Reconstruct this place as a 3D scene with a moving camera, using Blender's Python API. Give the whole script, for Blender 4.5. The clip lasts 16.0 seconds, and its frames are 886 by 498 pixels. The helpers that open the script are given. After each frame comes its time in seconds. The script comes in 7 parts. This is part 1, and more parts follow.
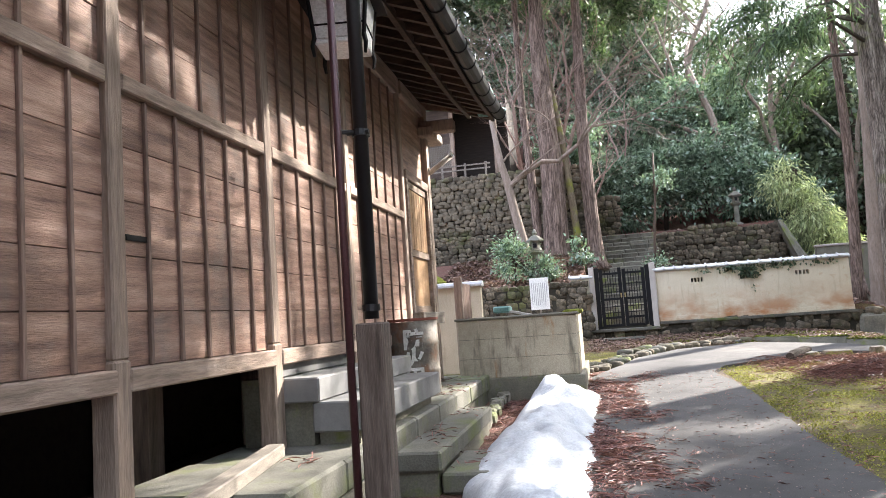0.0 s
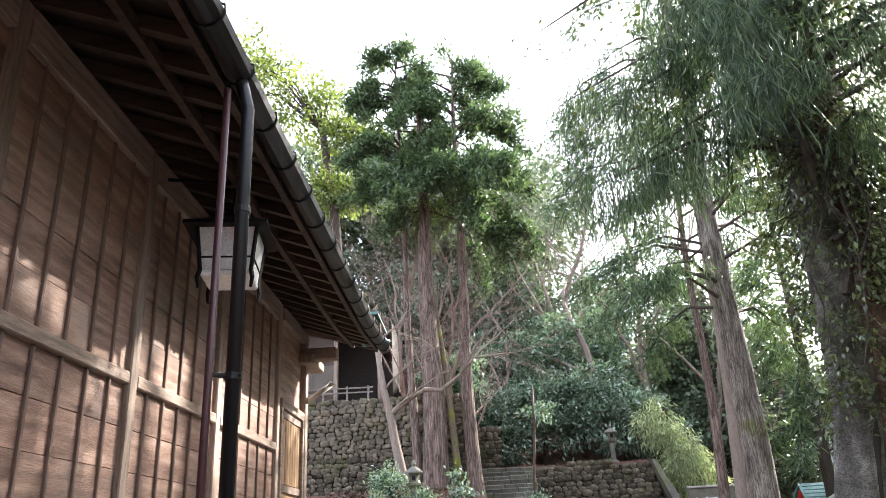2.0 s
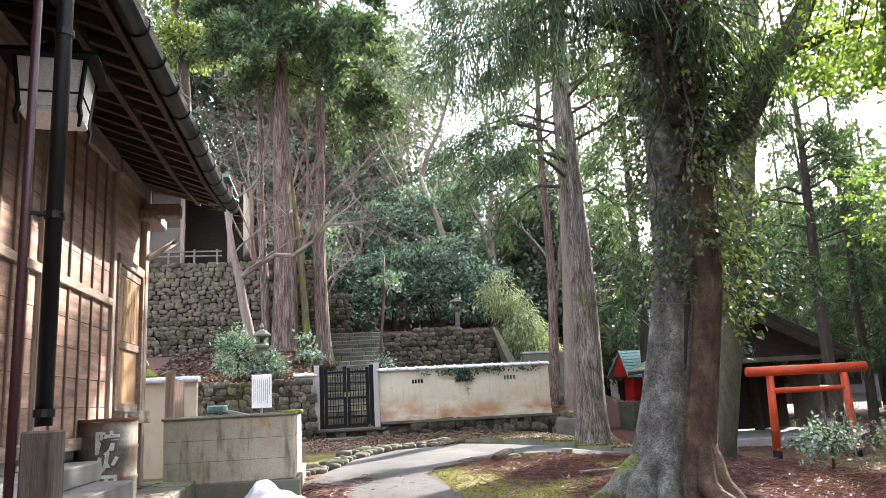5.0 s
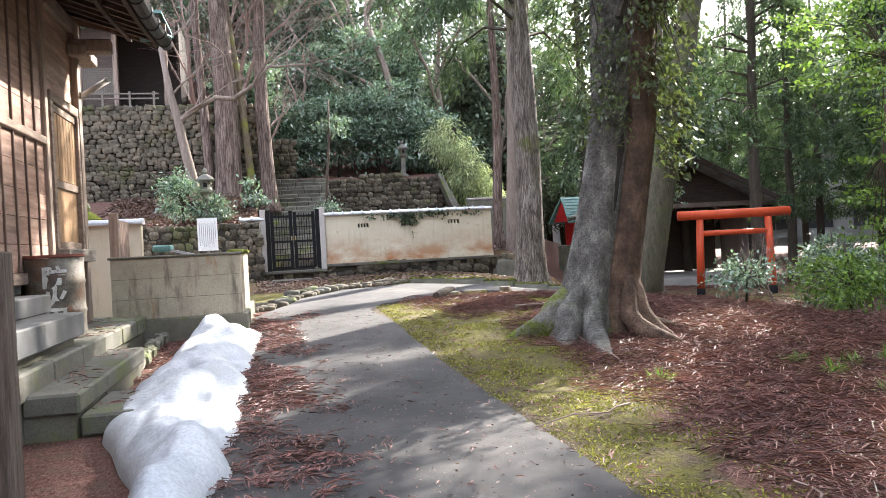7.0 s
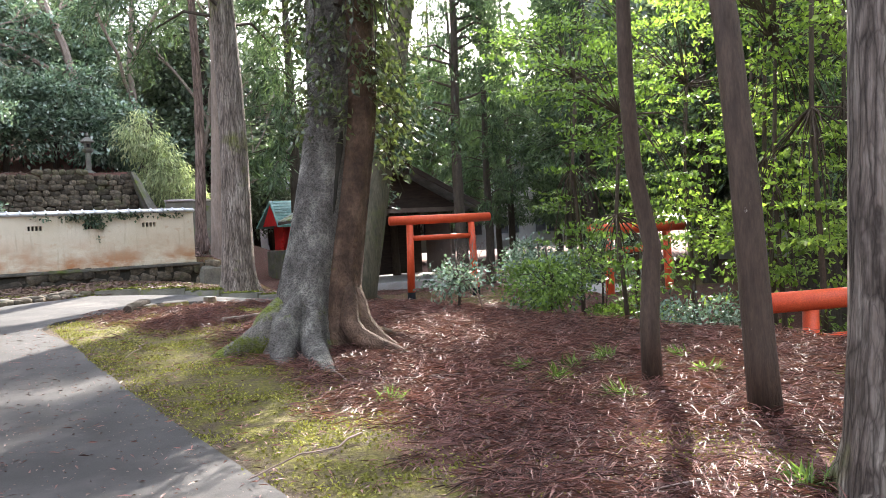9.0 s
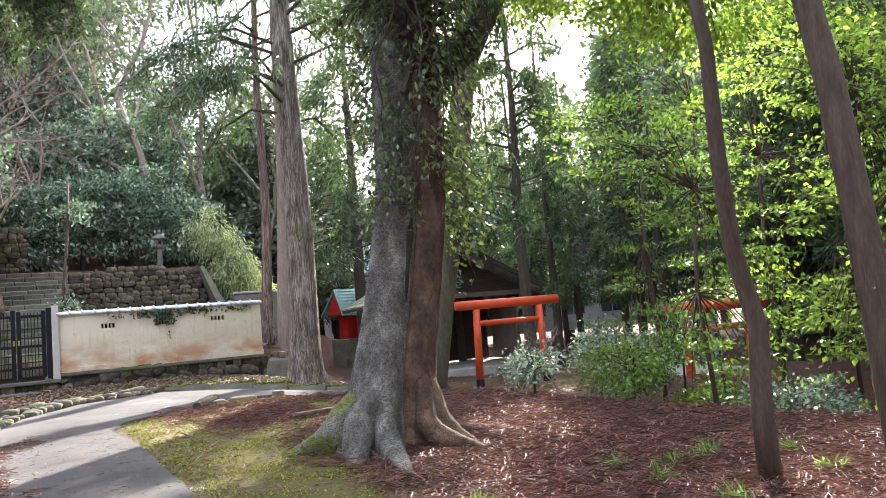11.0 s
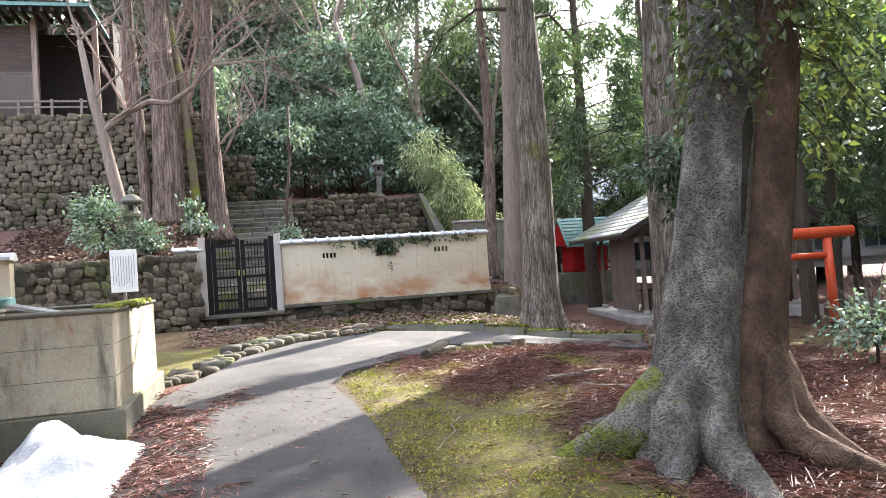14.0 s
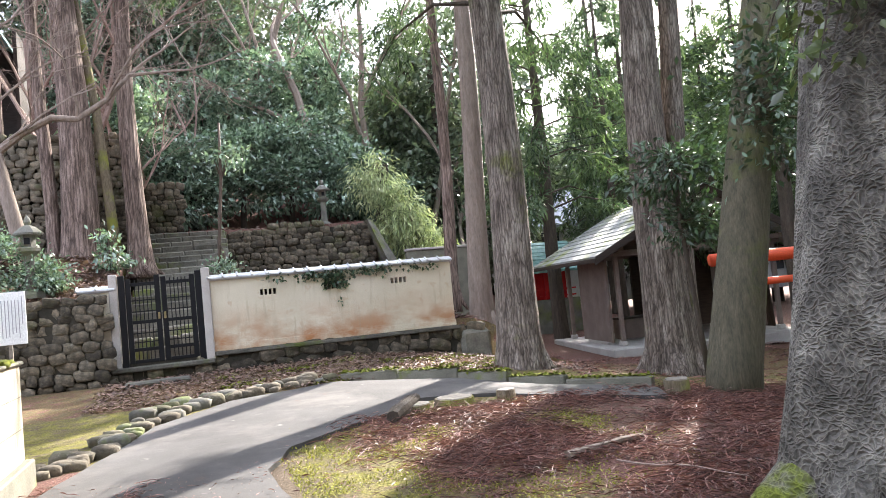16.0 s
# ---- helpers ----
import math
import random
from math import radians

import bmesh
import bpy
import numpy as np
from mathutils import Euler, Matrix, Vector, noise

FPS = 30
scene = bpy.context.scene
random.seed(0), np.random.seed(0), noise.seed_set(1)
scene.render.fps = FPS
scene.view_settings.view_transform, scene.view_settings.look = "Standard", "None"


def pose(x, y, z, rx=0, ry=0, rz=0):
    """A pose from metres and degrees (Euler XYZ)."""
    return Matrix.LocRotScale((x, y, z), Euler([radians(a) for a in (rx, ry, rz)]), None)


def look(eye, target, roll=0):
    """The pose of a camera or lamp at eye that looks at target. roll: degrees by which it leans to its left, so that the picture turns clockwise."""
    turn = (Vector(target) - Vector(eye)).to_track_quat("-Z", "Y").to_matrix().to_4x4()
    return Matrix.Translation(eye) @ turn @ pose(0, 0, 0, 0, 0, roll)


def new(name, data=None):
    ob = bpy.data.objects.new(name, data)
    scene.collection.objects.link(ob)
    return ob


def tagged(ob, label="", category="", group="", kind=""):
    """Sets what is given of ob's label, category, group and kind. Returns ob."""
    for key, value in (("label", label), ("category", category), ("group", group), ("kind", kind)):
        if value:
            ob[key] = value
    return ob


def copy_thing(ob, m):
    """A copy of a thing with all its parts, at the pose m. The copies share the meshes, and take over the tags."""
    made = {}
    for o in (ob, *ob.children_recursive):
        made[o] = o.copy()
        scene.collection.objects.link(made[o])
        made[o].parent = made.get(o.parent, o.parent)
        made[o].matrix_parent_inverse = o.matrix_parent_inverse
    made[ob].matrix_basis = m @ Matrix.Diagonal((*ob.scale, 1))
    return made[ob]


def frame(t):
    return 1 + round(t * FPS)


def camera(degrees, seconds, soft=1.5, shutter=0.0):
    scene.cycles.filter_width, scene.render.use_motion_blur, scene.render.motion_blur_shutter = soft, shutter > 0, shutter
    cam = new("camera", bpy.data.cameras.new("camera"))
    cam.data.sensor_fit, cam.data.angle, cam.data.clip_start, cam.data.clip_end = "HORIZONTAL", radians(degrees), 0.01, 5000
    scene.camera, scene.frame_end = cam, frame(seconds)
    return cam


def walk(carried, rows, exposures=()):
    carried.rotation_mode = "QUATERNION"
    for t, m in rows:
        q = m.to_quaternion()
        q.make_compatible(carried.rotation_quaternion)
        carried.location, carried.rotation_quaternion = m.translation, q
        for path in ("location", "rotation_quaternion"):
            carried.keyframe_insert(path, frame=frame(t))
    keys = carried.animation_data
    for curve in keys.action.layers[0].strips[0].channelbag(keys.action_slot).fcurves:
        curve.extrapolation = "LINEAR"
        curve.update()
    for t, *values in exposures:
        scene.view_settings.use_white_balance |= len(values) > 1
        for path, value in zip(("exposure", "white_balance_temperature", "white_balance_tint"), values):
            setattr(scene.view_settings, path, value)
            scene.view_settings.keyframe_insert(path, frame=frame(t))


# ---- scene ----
cam = camera(61.1, 16.0, soft=0.7)
PATH = [
    (0, (0.16, -0.181, 1.352), (-0.238, 1.77, 1.538), -4.0),
    (0.5, (0.157, -0.182, 1.384), (-0.197, 1.759, 1.708), -3.6),
    (1, (0.177, -0.19, 1.43), (-0.1, 1.734, 1.9), -3.0),
    (1.5, (0.192, -0.215, 1.464), (0.023, 1.681, 2.078), -2.8),
    (2, (0.22, -0.223, 1.503), (0.166, 1.637, 2.236), -2.9),
    (2.5, (0.244, -0.206, 1.506), (0.286, 1.625, 2.31), -3.4),
    (3, (0.247, -0.187, 1.513), (0.356, 1.641, 2.318), -3.5),
    (3.5, (0.266, -0.215, 1.485), (0.436, 1.627, 2.244), -3.6),
    (4, (0.304, -0.267, 1.444), (0.534, 1.603, 2.117), -3.6),
    (4.5, (0.296, -0.228, 1.422), (0.579, 1.676, 1.963), -3.4),
    (5, (0.272, -0.151, 1.41), (0.581, 1.786, 1.802), -2.9),
    (5.2, (0.26, -0.132, 1.401), (0.572, 1.814, 1.737), -2.8),
    (7.3, (0.358, -0.367, 1.283), (0.859, 1.568, 1.241), -3.5),
    (7.5, (0.402, -0.249, 1.294), (0.99, 1.661, 1.235), -4.2),
    (8, (0.389, 0.027, 1.326), (1.236, 1.838, 1.263), -3.7),
    (8.5, (0.479, 0.299, 1.273), (1.542, 1.992, 1.206), -3.7),
    (8.7, (0.536, 0.388, 1.277), (1.663, 2.039, 1.216), -2.9),
    (10.8, (0.615, 0.778, 1.36), (1.683, 2.46, 1.533), -4.7),
    (11, (0.614, 0.861, 1.352), (1.62, 2.579, 1.542), -4.9),
    (11.5, (0.6, 1.285, 1.33), (1.481, 3.072, 1.498), -5.1),
    (12, (0.684, 1.713, 1.326), (1.457, 3.554, 1.437), -5.3),
    (12.5, (0.697, 2.17, 1.392), (1.368, 4.053, 1.472), -5.2),
    (13, (0.733, 2.623, 1.411), (1.315, 4.535, 1.478), -5.0),
    (13.5, (0.85, 3.049, 1.429), (1.364, 4.981, 1.482), -4.5),
    (14, (1.004, 3.59, 1.5), (1.497, 5.527, 1.547), -3.8),
    (14.5, (1.09, 4.167, 1.553), (1.63, 6.091, 1.606), -3.7),
    (15, (1.237, 4.702, 1.523), (1.846, 6.606, 1.592), -4.0),
    (15.5, (1.34, 5.262, 1.558), (1.984, 7.153, 1.652), -4.8),
    (16, (1.313, 5.784, 1.588), (1.951, 7.676, 1.702), -5.5),
]
walk(cam, [(t, look(eye, target, roll)) for t, eye, target, roll in PATH])

# ---- light ----
SUN_EL, SUN_AZ = radians(33), math.atan2(0.72, 0.69)
world = bpy.data.worlds.new("sky")
scene.world = world
world.use_nodes = True
wn = world.node_tree.nodes
sky = wn.new("ShaderNodeTexSky")
sky.sky_type, sky.sun_disc = "NISHITA", False
sky.sun_elevation, sky.sun_rotation = SUN_EL, SUN_AZ
sky.dust_density, sky.air_density, sky.ozone_density = 4.0, 1.0, 1.0
haze = wn.new("ShaderNodeMixRGB")
haze.inputs[0].default_value = 0.6
haze.inputs[2].default_value = (6.4, 6.8, 8.2, 1)
world.node_tree.links.new(sky.outputs[0], haze.inputs[1])
world.node_tree.links.new(haze.outputs[0], wn["Background"].inputs[0])
wn["Background"].inputs[1].default_value = 0.15
sun = new("sun", bpy.data.lights.new("sun", "SUN"))
sun.data.energy, sun.data.angle, sun.data.color = 5.0, radians(0.6), (1.0, 0.93, 0.86)
sun.matrix_world = look((0, 0, 0), (-math.sin(SUN_AZ) * math.cos(SUN_EL), -math.cos(SUN_AZ) * math.cos(SUN_EL), -math.sin(SUN_EL)))
scene.view_settings.exposure = 2.36


# ---- materials ----
def ramp(nt, fac, stops):
    n = nt.nodes.new("ShaderNodeValToRGB")
    while len(n.color_ramp.elements) < len(stops):
        n.color_ramp.elements.new(0.5)
    for e, (p, c) in zip(n.color_ramp.elements, stops):
        e.position, e.color = p, (*c, 1)
    nt.links.new(fac, n.inputs[0])
    return n.outputs[0]


def noise_of(nt, scale, detail=5.0, stretch=None, rough=0.55, world_space=False):
    n = nt.nodes.new("ShaderNodeTexNoise")
    n.inputs["Scale"].default_value, n.inputs["Detail"].default_value, n.inputs["Roughness"].default_value = scale, detail, rough
    if world_space:
        co = nt.nodes.new("ShaderNodeNewGeometry").outputs["Position"]
    else:
        co = nt.nodes.new("ShaderNodeTexCoord").outputs["Object"]
    if stretch:
        mp = nt.nodes.new("ShaderNodeMapping")
        mp.inputs["Scale"].default_value = stretch
        nt.links.new(co, mp.inputs[0])
        co = mp.outputs[0]
    nt.links.new(co, n.inputs["Vector"])
    return n.outputs["Fac"]


def mixed(nt, fac, a, b, mode="MIX"):
    n = nt.nodes.new("ShaderNodeMixRGB")
    n.blend_type = mode
    for i, v in enumerate((fac, a, b)):
        if isinstance(v, (int, float)):
            n.inputs[i].default_value = v if i == 0 else (v, v, v, 1)
        elif isinstance(v, tuple):
            n.inputs[i].default_value = (*v, 1)
        else:
            nt.links.new(v, n.inputs[i])
    return n.outputs[0]


def band(nt, fac, lo, hi):
    n = nt.nodes.new("ShaderNodeMapRange")
    n.inputs[1].default_value, n.inputs[2].default_value = lo, hi
    nt.links.new(fac, n.inputs[0])
    return n.outputs[0]


def material(name, colours, scale=6.0, stretch=None, rough=0.8, bump=0.3, fine=60.0, metal=0.0, over=None, vary=0.0,
             world_space=False, bump_dist=0.01, spec=0.3):
    """colours: stops from dark to light along a large noise; over: (colour, scale, lo, hi) stains or moss; vary: per-object brightness."""
    m = bpy.data.materials.new(name)
    m.use_nodes = True
    nt = m.node_tree
    b = nt.nodes["Principled BSDF"]
    big = noise_of(nt, scale, 6, stretch, 0.6, world_space)
    tiny = noise_of(nt, fine, 4, stretch, 0.6, world_space)
    k = len(colours)
    col = ramp(nt, big, [(0.3 + 0.4 * i / max(k - 1, 1), c) for i, c in enumerate(colours)])
    col = mixed(nt, 0.55, col, ramp(nt, tiny, [(0.25, (0.45, 0.45, 0.45)), (0.75, (1.3, 1.3, 1.3))]), "MULTIPLY")
    for colour, sc, lo, hi, *along in over or ():
        f = band(nt, noise_of(nt, sc, 7, along[0] if along else None, 0.65, True), lo, hi)
        col = mixed(nt, f, col, colour)
    if vary:
        info = nt.nodes.new("ShaderNodeObjectInfo")
        col = mixed(nt, 1.0, col, ramp(nt, info.outputs["Random"], [(0.0, (1 - vary,) * 3), (1.0, (1 + vary,) * 3)]), "MULTIPLY")
    nt.links.new(col, b.inputs["Base Color"])
    b.inputs["Roughness"].default_value, b.inputs["Metallic"].default_value = rough, metal
    b.inputs["Specular IOR Level"].default_value = spec
    if bump:
        bn = nt.nodes.new("ShaderNodeBump")
        bn.inputs["Strength"].default_value, bn.inputs["Distance"].default_value = bump, bump_dist
        nt.links.new(tiny, bn.inputs["Height"])
        nt.links.new(bn.outputs[0], b.inputs["Normal"])
    return m


def leaf_material(name, dark, light, trans=0.35, gloss=0.45, spec=0.3):
    m = bpy.data.materials.new(name)
    m.use_nodes = True
    nt = m.node_tree
    b = nt.nodes["Principled BSDF"]
    geo = nt.nodes.new("ShaderNodeNewGeometry")
    col = ramp(nt, geo.outputs["Random Per Island"], [(0.0, dark), (0.7, light), (1.0, tuple(min(1, c * 1.35) for c in light))])
    big = noise_of(nt, 0.9, 3, None, 0.5, True)
    col = mixed(nt, 0.5, col, ramp(nt, big, [(0.3, (0.55, 0.6, 0.55)), (0.7, (1.3, 1.25, 1.15))]), "MULTIPLY")
    nt.links.new(col, b.inputs["Base Color"])
    b.inputs["Roughness"].default_value, b.inputs["Specular IOR Level"].default_value = gloss, spec
    tr = nt.nodes.new("ShaderNodeBsdfTranslucent")
    nt.links.new(mixed(nt, 1.0, col, (1.4, 1.5, 0.95), "MULTIPLY"), tr.inputs[0])
    mx = nt.nodes.new("ShaderNodeMixShader")
    mx.inputs[0].default_value = trans
    nt.links.new(b.outputs[0], mx.inputs[1])
    nt.links.new(tr.outputs[0], mx.inputs[2])
    nt.links.new(mx.outputs[0], nt.nodes["Material Output"].inputs[0])
    return m


def bark_material(name, stops, cells, stretch, depth, moss=(0.62, 0.72), contrast=0.65):
    """Flaking bark: plates between raised wavy ridges."""
    m = material(name, stops, 4, (1, 1, 0.7), 0.9, 0.0, 18, over=[((0.11, 0.13, 0.02), 2.4, *moss)])
    nt = m.node_tree
    b = nt.nodes["Principled BSDF"]
    col = b.inputs["Base Color"].links[0].from_socket
    tc = nt.nodes.new("ShaderNodeTexCoord").outputs["Object"]
    warp = nt.nodes.new("ShaderNodeTexNoise")
    warp.inputs["Scale"].default_value, warp.inputs["Detail"].default_value = 5.0, 4
    nt.links.new(tc, warp.inputs["Vector"])
    mv = nt.nodes.new("ShaderNodeMixRGB")
    mv.blend_type, mv.inputs[0].default_value = "ADD", 0.22
    nt.links.new(tc, mv.inputs[1])
    nt.links.new(warp.outputs["Color"], mv.inputs[2])
    mp = nt.nodes.new("ShaderNodeMapping")
    mp.inputs["Scale"].default_value = (1, 1, stretch)
    nt.links.new(mv.outputs[0], mp.inputs[0])
    vo = nt.nodes.new("ShaderNodeTexVoronoi")
    vo.feature = "DISTANCE_TO_EDGE"
    vo.inputs["Scale"].default_value = cells
    nt.links.new(mp.outputs[0], vo.inputs["Vector"])
    ridge = ramp(nt, vo.outputs["Distance"], [(0.0, (1.9, 1.88, 1.82)), (0.07, (1.1, 1.1, 1.1)), (0.3, (0.55, 0.55, 0.55))])
    nt.links.new(mixed(nt, contrast, col, ridge, "MULTIPLY"), b.inputs["Base Color"])
    bn = nt.nodes.new("ShaderNodeBump")
    bn.inputs["Strength"].default_value, bn.inputs["Distance"].default_value, bn.invert = 1.0, depth, True
    nt.links.new(vo.outputs["Distance"], bn.inputs["Height"])
    nt.links.new(bn.outputs[0], b.inputs["Normal"])
    return m


def fibre_bark(name, stops, cells, stretch, moss=None):
    """Long upright strips of fibrous bark parted by dark furrows."""
    m = material(name, stops, 3.2, (2.5, 2.5, 0.5), 0.95, 0.0, 26, over=[moss] if moss else None)
    nt = m.node_tree
    b = nt.nodes["Principled BSDF"]
    col = b.inputs["Base Color"].links[0].from_socket
    tc = nt.nodes.new("ShaderNodeTexCoord").outputs["Object"]
    warp = nt.nodes.new("ShaderNodeTexNoise")
    warp.inputs["Scale"].default_value, warp.inputs["Detail"].default_value = 2.2, 5
    nt.links.new(tc, warp.inputs["Vector"])
    mv = nt.nodes.new("ShaderNodeMixRGB")
    mv.blend_type, mv.inputs[0].default_value = "ADD", 0.1
    nt.links.new(tc, mv.inputs[1])
    nt.links.new(warp.outputs["Color"], mv.inputs[2])
    heights = []
    for k in (1.0, 2.6):
        mp = nt.nodes.new("ShaderNodeMapping")
        mp.inputs["Scale"].default_value = (1, 1, stretch)
        nt.links.new(mv.outputs[0], mp.inputs[0])
        vo = nt.nodes.new("ShaderNodeTexVoronoi")
        vo.feature = "DISTANCE_TO_EDGE"
        vo.inputs["Scale"].default_value = cells * k
        nt.links.new(mp.outputs[0], vo.inputs["Vector"])
        heights.append(vo.outputs["Distance"])
        col = mixed(nt, 0.85 if k == 1.0 else 0.5, col, ramp(nt, vo.outputs["Distance"], [(0.0, (0.3, 0.28, 0.27)), (0.12, (0.95, 0.95, 0.95)), (0.4, (1.25, 1.25, 1.25))]), "MULTIPLY")
    nt.links.new(col, b.inputs["Base Color"])
    bn = nt.nodes.new("ShaderNodeBump")
    bn.inputs["Strength"].default_value, bn.inputs["Distance"].default_value = 0.9, 0.05
    nt.links.new(heights[0], bn.inputs["Height"])
    nt.links.new(bn.outputs[0], b.inputs["Normal"])
    return m


def plain(name, colour, rough=0.5, metal=0.0, spec=0.4):
    return material(name, [tuple(c * 0.85 for c in colour), colour], 5, None, rough, 0.08, 90, metal, spec=spec)


MOSS = (0.13, 0.16, 0.02)
M = {}
M["plank"] = material("weathered_plank", [(0.14, 0.082, 0.06), (0.3, 0.183, 0.135), (0.46, 0.315, 0.24)], 2.6, (6, 0.6, 6), 0.55, 0.6, 26,
                      over=[((0.2, 0.17, 0.15), 1.6, 0.52, 0.78)], vary=0.22, bump_dist=0.006)
M["batten"] = material("batten_wood", [(0.12, 0.082, 0.064), (0.22, 0.15, 0.118)], 3, (6, 6, 0.8), 0.65, 0.3, 14, vary=0.2)
M["post"] = material("post_wood", [(0.16, 0.12, 0.095), (0.27, 0.205, 0.16), (0.34, 0.265, 0.21)], 3, (7, 7, 0.7), 0.7, 0.35, 14, vary=0.12)
M["sleeve"] = material("aged_sleeve_wood", [(0.06, 0.045, 0.036), (0.13, 0.1, 0.08), (0.2, 0.16, 0.13)], 4, (7, 7, 0.6), 0.75, 0.5, 30)
M["rail"] = material("rail_wood", [(0.16, 0.12, 0.092), (0.28, 0.21, 0.165), (0.36, 0.285, 0.23)], 3, (7, 0.7, 7), 0.7, 0.35, 14)
M["greywood"] = material("grey_old_wood", [(0.14, 0.12, 0.1), (0.27, 0.24, 0.2)], 3, (7, 0.8, 7), 0.75, 0.4, 40)
M["lightwood"] = material("pale_door_wood", [(0.27, 0.16, 0.085), (0.42, 0.27, 0.15)], 3, (8, 8, 0.6), 0.55, 0.25, 40, vary=0.15)
# Near-black wood; on soffit and underfloor the shade is put into the colour.
M["darkwood"] = material("dark_and_shaded_wood", [(0.024, 0.017, 0.014), (0.05, 0.036, 0.028)], 3, (1, 6, 6), 0.7, 0.25, 40, vary=0.2)
# Darker than the wall timber: eaves shade is put into the rafter colour.
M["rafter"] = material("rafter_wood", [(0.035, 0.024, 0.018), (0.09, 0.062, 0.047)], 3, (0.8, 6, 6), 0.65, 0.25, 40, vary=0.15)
M["rooftile"] = material("dark_roof_tile", [(0.035, 0.038, 0.042), (0.075, 0.08, 0.085)], 4, None, 0.4, 0.2, 40, vary=0.15)
M["gutter"] = plain("dark_gutter_metal", (0.011, 0.011, 0.012), 0.42, 0.0)
M["purple"] = plain("purple_brown_conduit", (0.075, 0.03, 0.032), 0.4, 0.2)
M["copper"] = material("verdigris_copper", [(0.09, 0.2, 0.18), (0.2, 0.36, 0.33)], 5, None, 0.5, 0.1, 60, vary=0.1)
M["granite"] = material("granite_step", [(0.13, 0.13, 0.128), (0.23, 0.23, 0.225)], 3, None, 0.75, 0.25, 220, over=[((0.12, 0.13, 0.09), 2.2, 0.55, 0.75)], bump_dist=0.003)
M["mossslab"] = material("mossy_stone_slab", [(0.1, 0.098, 0.08), (0.19, 0.183, 0.155)], 3, None, 0.85, 0.4, 60, over=[((0.13, 0.15, 0.05), 1.4, 0.5, 0.7), ((0.06, 0.06, 0.05), 3, 0.58, 0.75)], vary=0.12)
M["stone"] = material("rubble_stone", [(0.04, 0.034, 0.024), (0.095, 0.08, 0.058), (0.18, 0.145, 0.1)], 3, None, 0.9, 0.8, 25,
                      over=[((0.06, 0.07, 0.022), 0.8, 0.54, 0.7), ((0.16, 0.15, 0.12), 9, 0.6, 0.7)], vary=0.55, bump_dist=0.02)
M["stonegap"] = material("dark_joint_and_gap", [(0.02, 0.018, 0.013), (0.045, 0.04, 0.03)], 5, None, 1.0, 0.5, 30)
M["basestone"] = material("base_stone", [(0.09, 0.085, 0.07), (0.17, 0.16, 0.13)], 4, None, 0.9, 0.6, 25, over=[((0.11, 0.14, 0.025), 1.1, 0.54, 0.68)], vary=0.3, bump_dist=0.02)
M["concrete"] = material("weathered_concrete", [(0.36, 0.32, 0.24), (0.5, 0.45, 0.35)], 2, None, 0.85, 0.2, 80,
                         over=[((0.24, 0.21, 0.16), 1.3, 0.54, 0.75), ((0.13, 0.12, 0.095), 3.0, 0.55, 0.72, (2, 2, 0.35)), ((0.3, 0.15, 0.06), 2.2, 0.63, 0.76, (2, 2, 0.4))])
M["plinth"] = material("damp_concrete", [(0.12, 0.115, 0.09), (0.2, 0.19, 0.15)], 3, None, 0.85, 0.3, 60, over=[(MOSS, 2.0, 0.56, 0.7)])
M["postconc"] = material("concrete_post", [(0.35, 0.32, 0.29), (0.46, 0.42, 0.38)], 3, None, 0.85, 0.25, 80)
M["moss"] = material("bright_moss", [(0.09, 0.11, 0.012), (0.2, 0.22, 0.03)], 8, None, 1.0, 0.8, 120, bump_dist=0.02)
M["coping"] = material("grey_coping_tile", [(0.36, 0.37, 0.38), (0.52, 0.53, 0.54)], 4, None, 0.5, 0.15, 60, vary=0.12)
M["black"] = plain("black_paint", (0.009, 0.009, 0.01), 0.6, 0.0, 0.15)
M["brass"] = plain("worn_brass", (0.3, 0.24, 0.12), 0.35, 0.8)
M["white"] = material("white_board", [(0.66, 0.67, 0.66), (0.78, 0.78, 0.77)], 4, None, 0.6, 0.05, 60)
M["ink"] = plain("grey_ink", (0.32, 0.32, 0.34), 0.7)
M["drum"] = material("rusty_drum", [(0.05, 0.042, 0.036), (0.13, 0.115, 0.095), (0.24, 0.22, 0.18)], 4, None, 0.55, 0.3, 40, metal=0.25, over=[((0.13, 0.06, 0.03), 5, 0.52, 0.7)])
M["drumrim"] = material("rust_red_rim", [(0.16, 0.04, 0.03), (0.24, 0.09, 0.06)], 8, None, 0.6, 0.3, 60)
M["chalk"] = material("white_lettering", [(0.45, 0.44, 0.4), (0.68, 0.67, 0.62)], 14, None, 0.8, 0.1, 60)
M["snow"] = material("old_snow", [(0.42, 0.45, 0.48), (0.56, 0.58, 0.6)], 2.5, None, 0.55, 0.3, 45, over=[((0.5, 0.5, 0.48), 9, 0.72, 0.85)], bump_dist=0.01)
M["vermilion"] = material("vermilion_paint", [(0.62, 0.075, 0.03), (0.76, 0.12, 0.045)], 3, None, 0.42, 0.1, 60)
M["redpaint"] = material("red_paint", [(0.4, 0.012, 0.014), (0.55, 0.025, 0.025)], 4, None, 0.5, 0.1, 60)
M["brownpanel"] = material("brown_panel", [(0.13, 0.1, 0.085), (0.2, 0.16, 0.135)], 2.5, None, 0.65, 0.15, 60)
M["shingle"] = material("mossy_grey_roofing", [(0.2, 0.21, 0.2), (0.33, 0.34, 0.33)], 3, None, 0.8, 0.35, 40, over=[((0.17, 0.2, 0.06), 0.9, 0.52, 0.68)], vary=0.15)
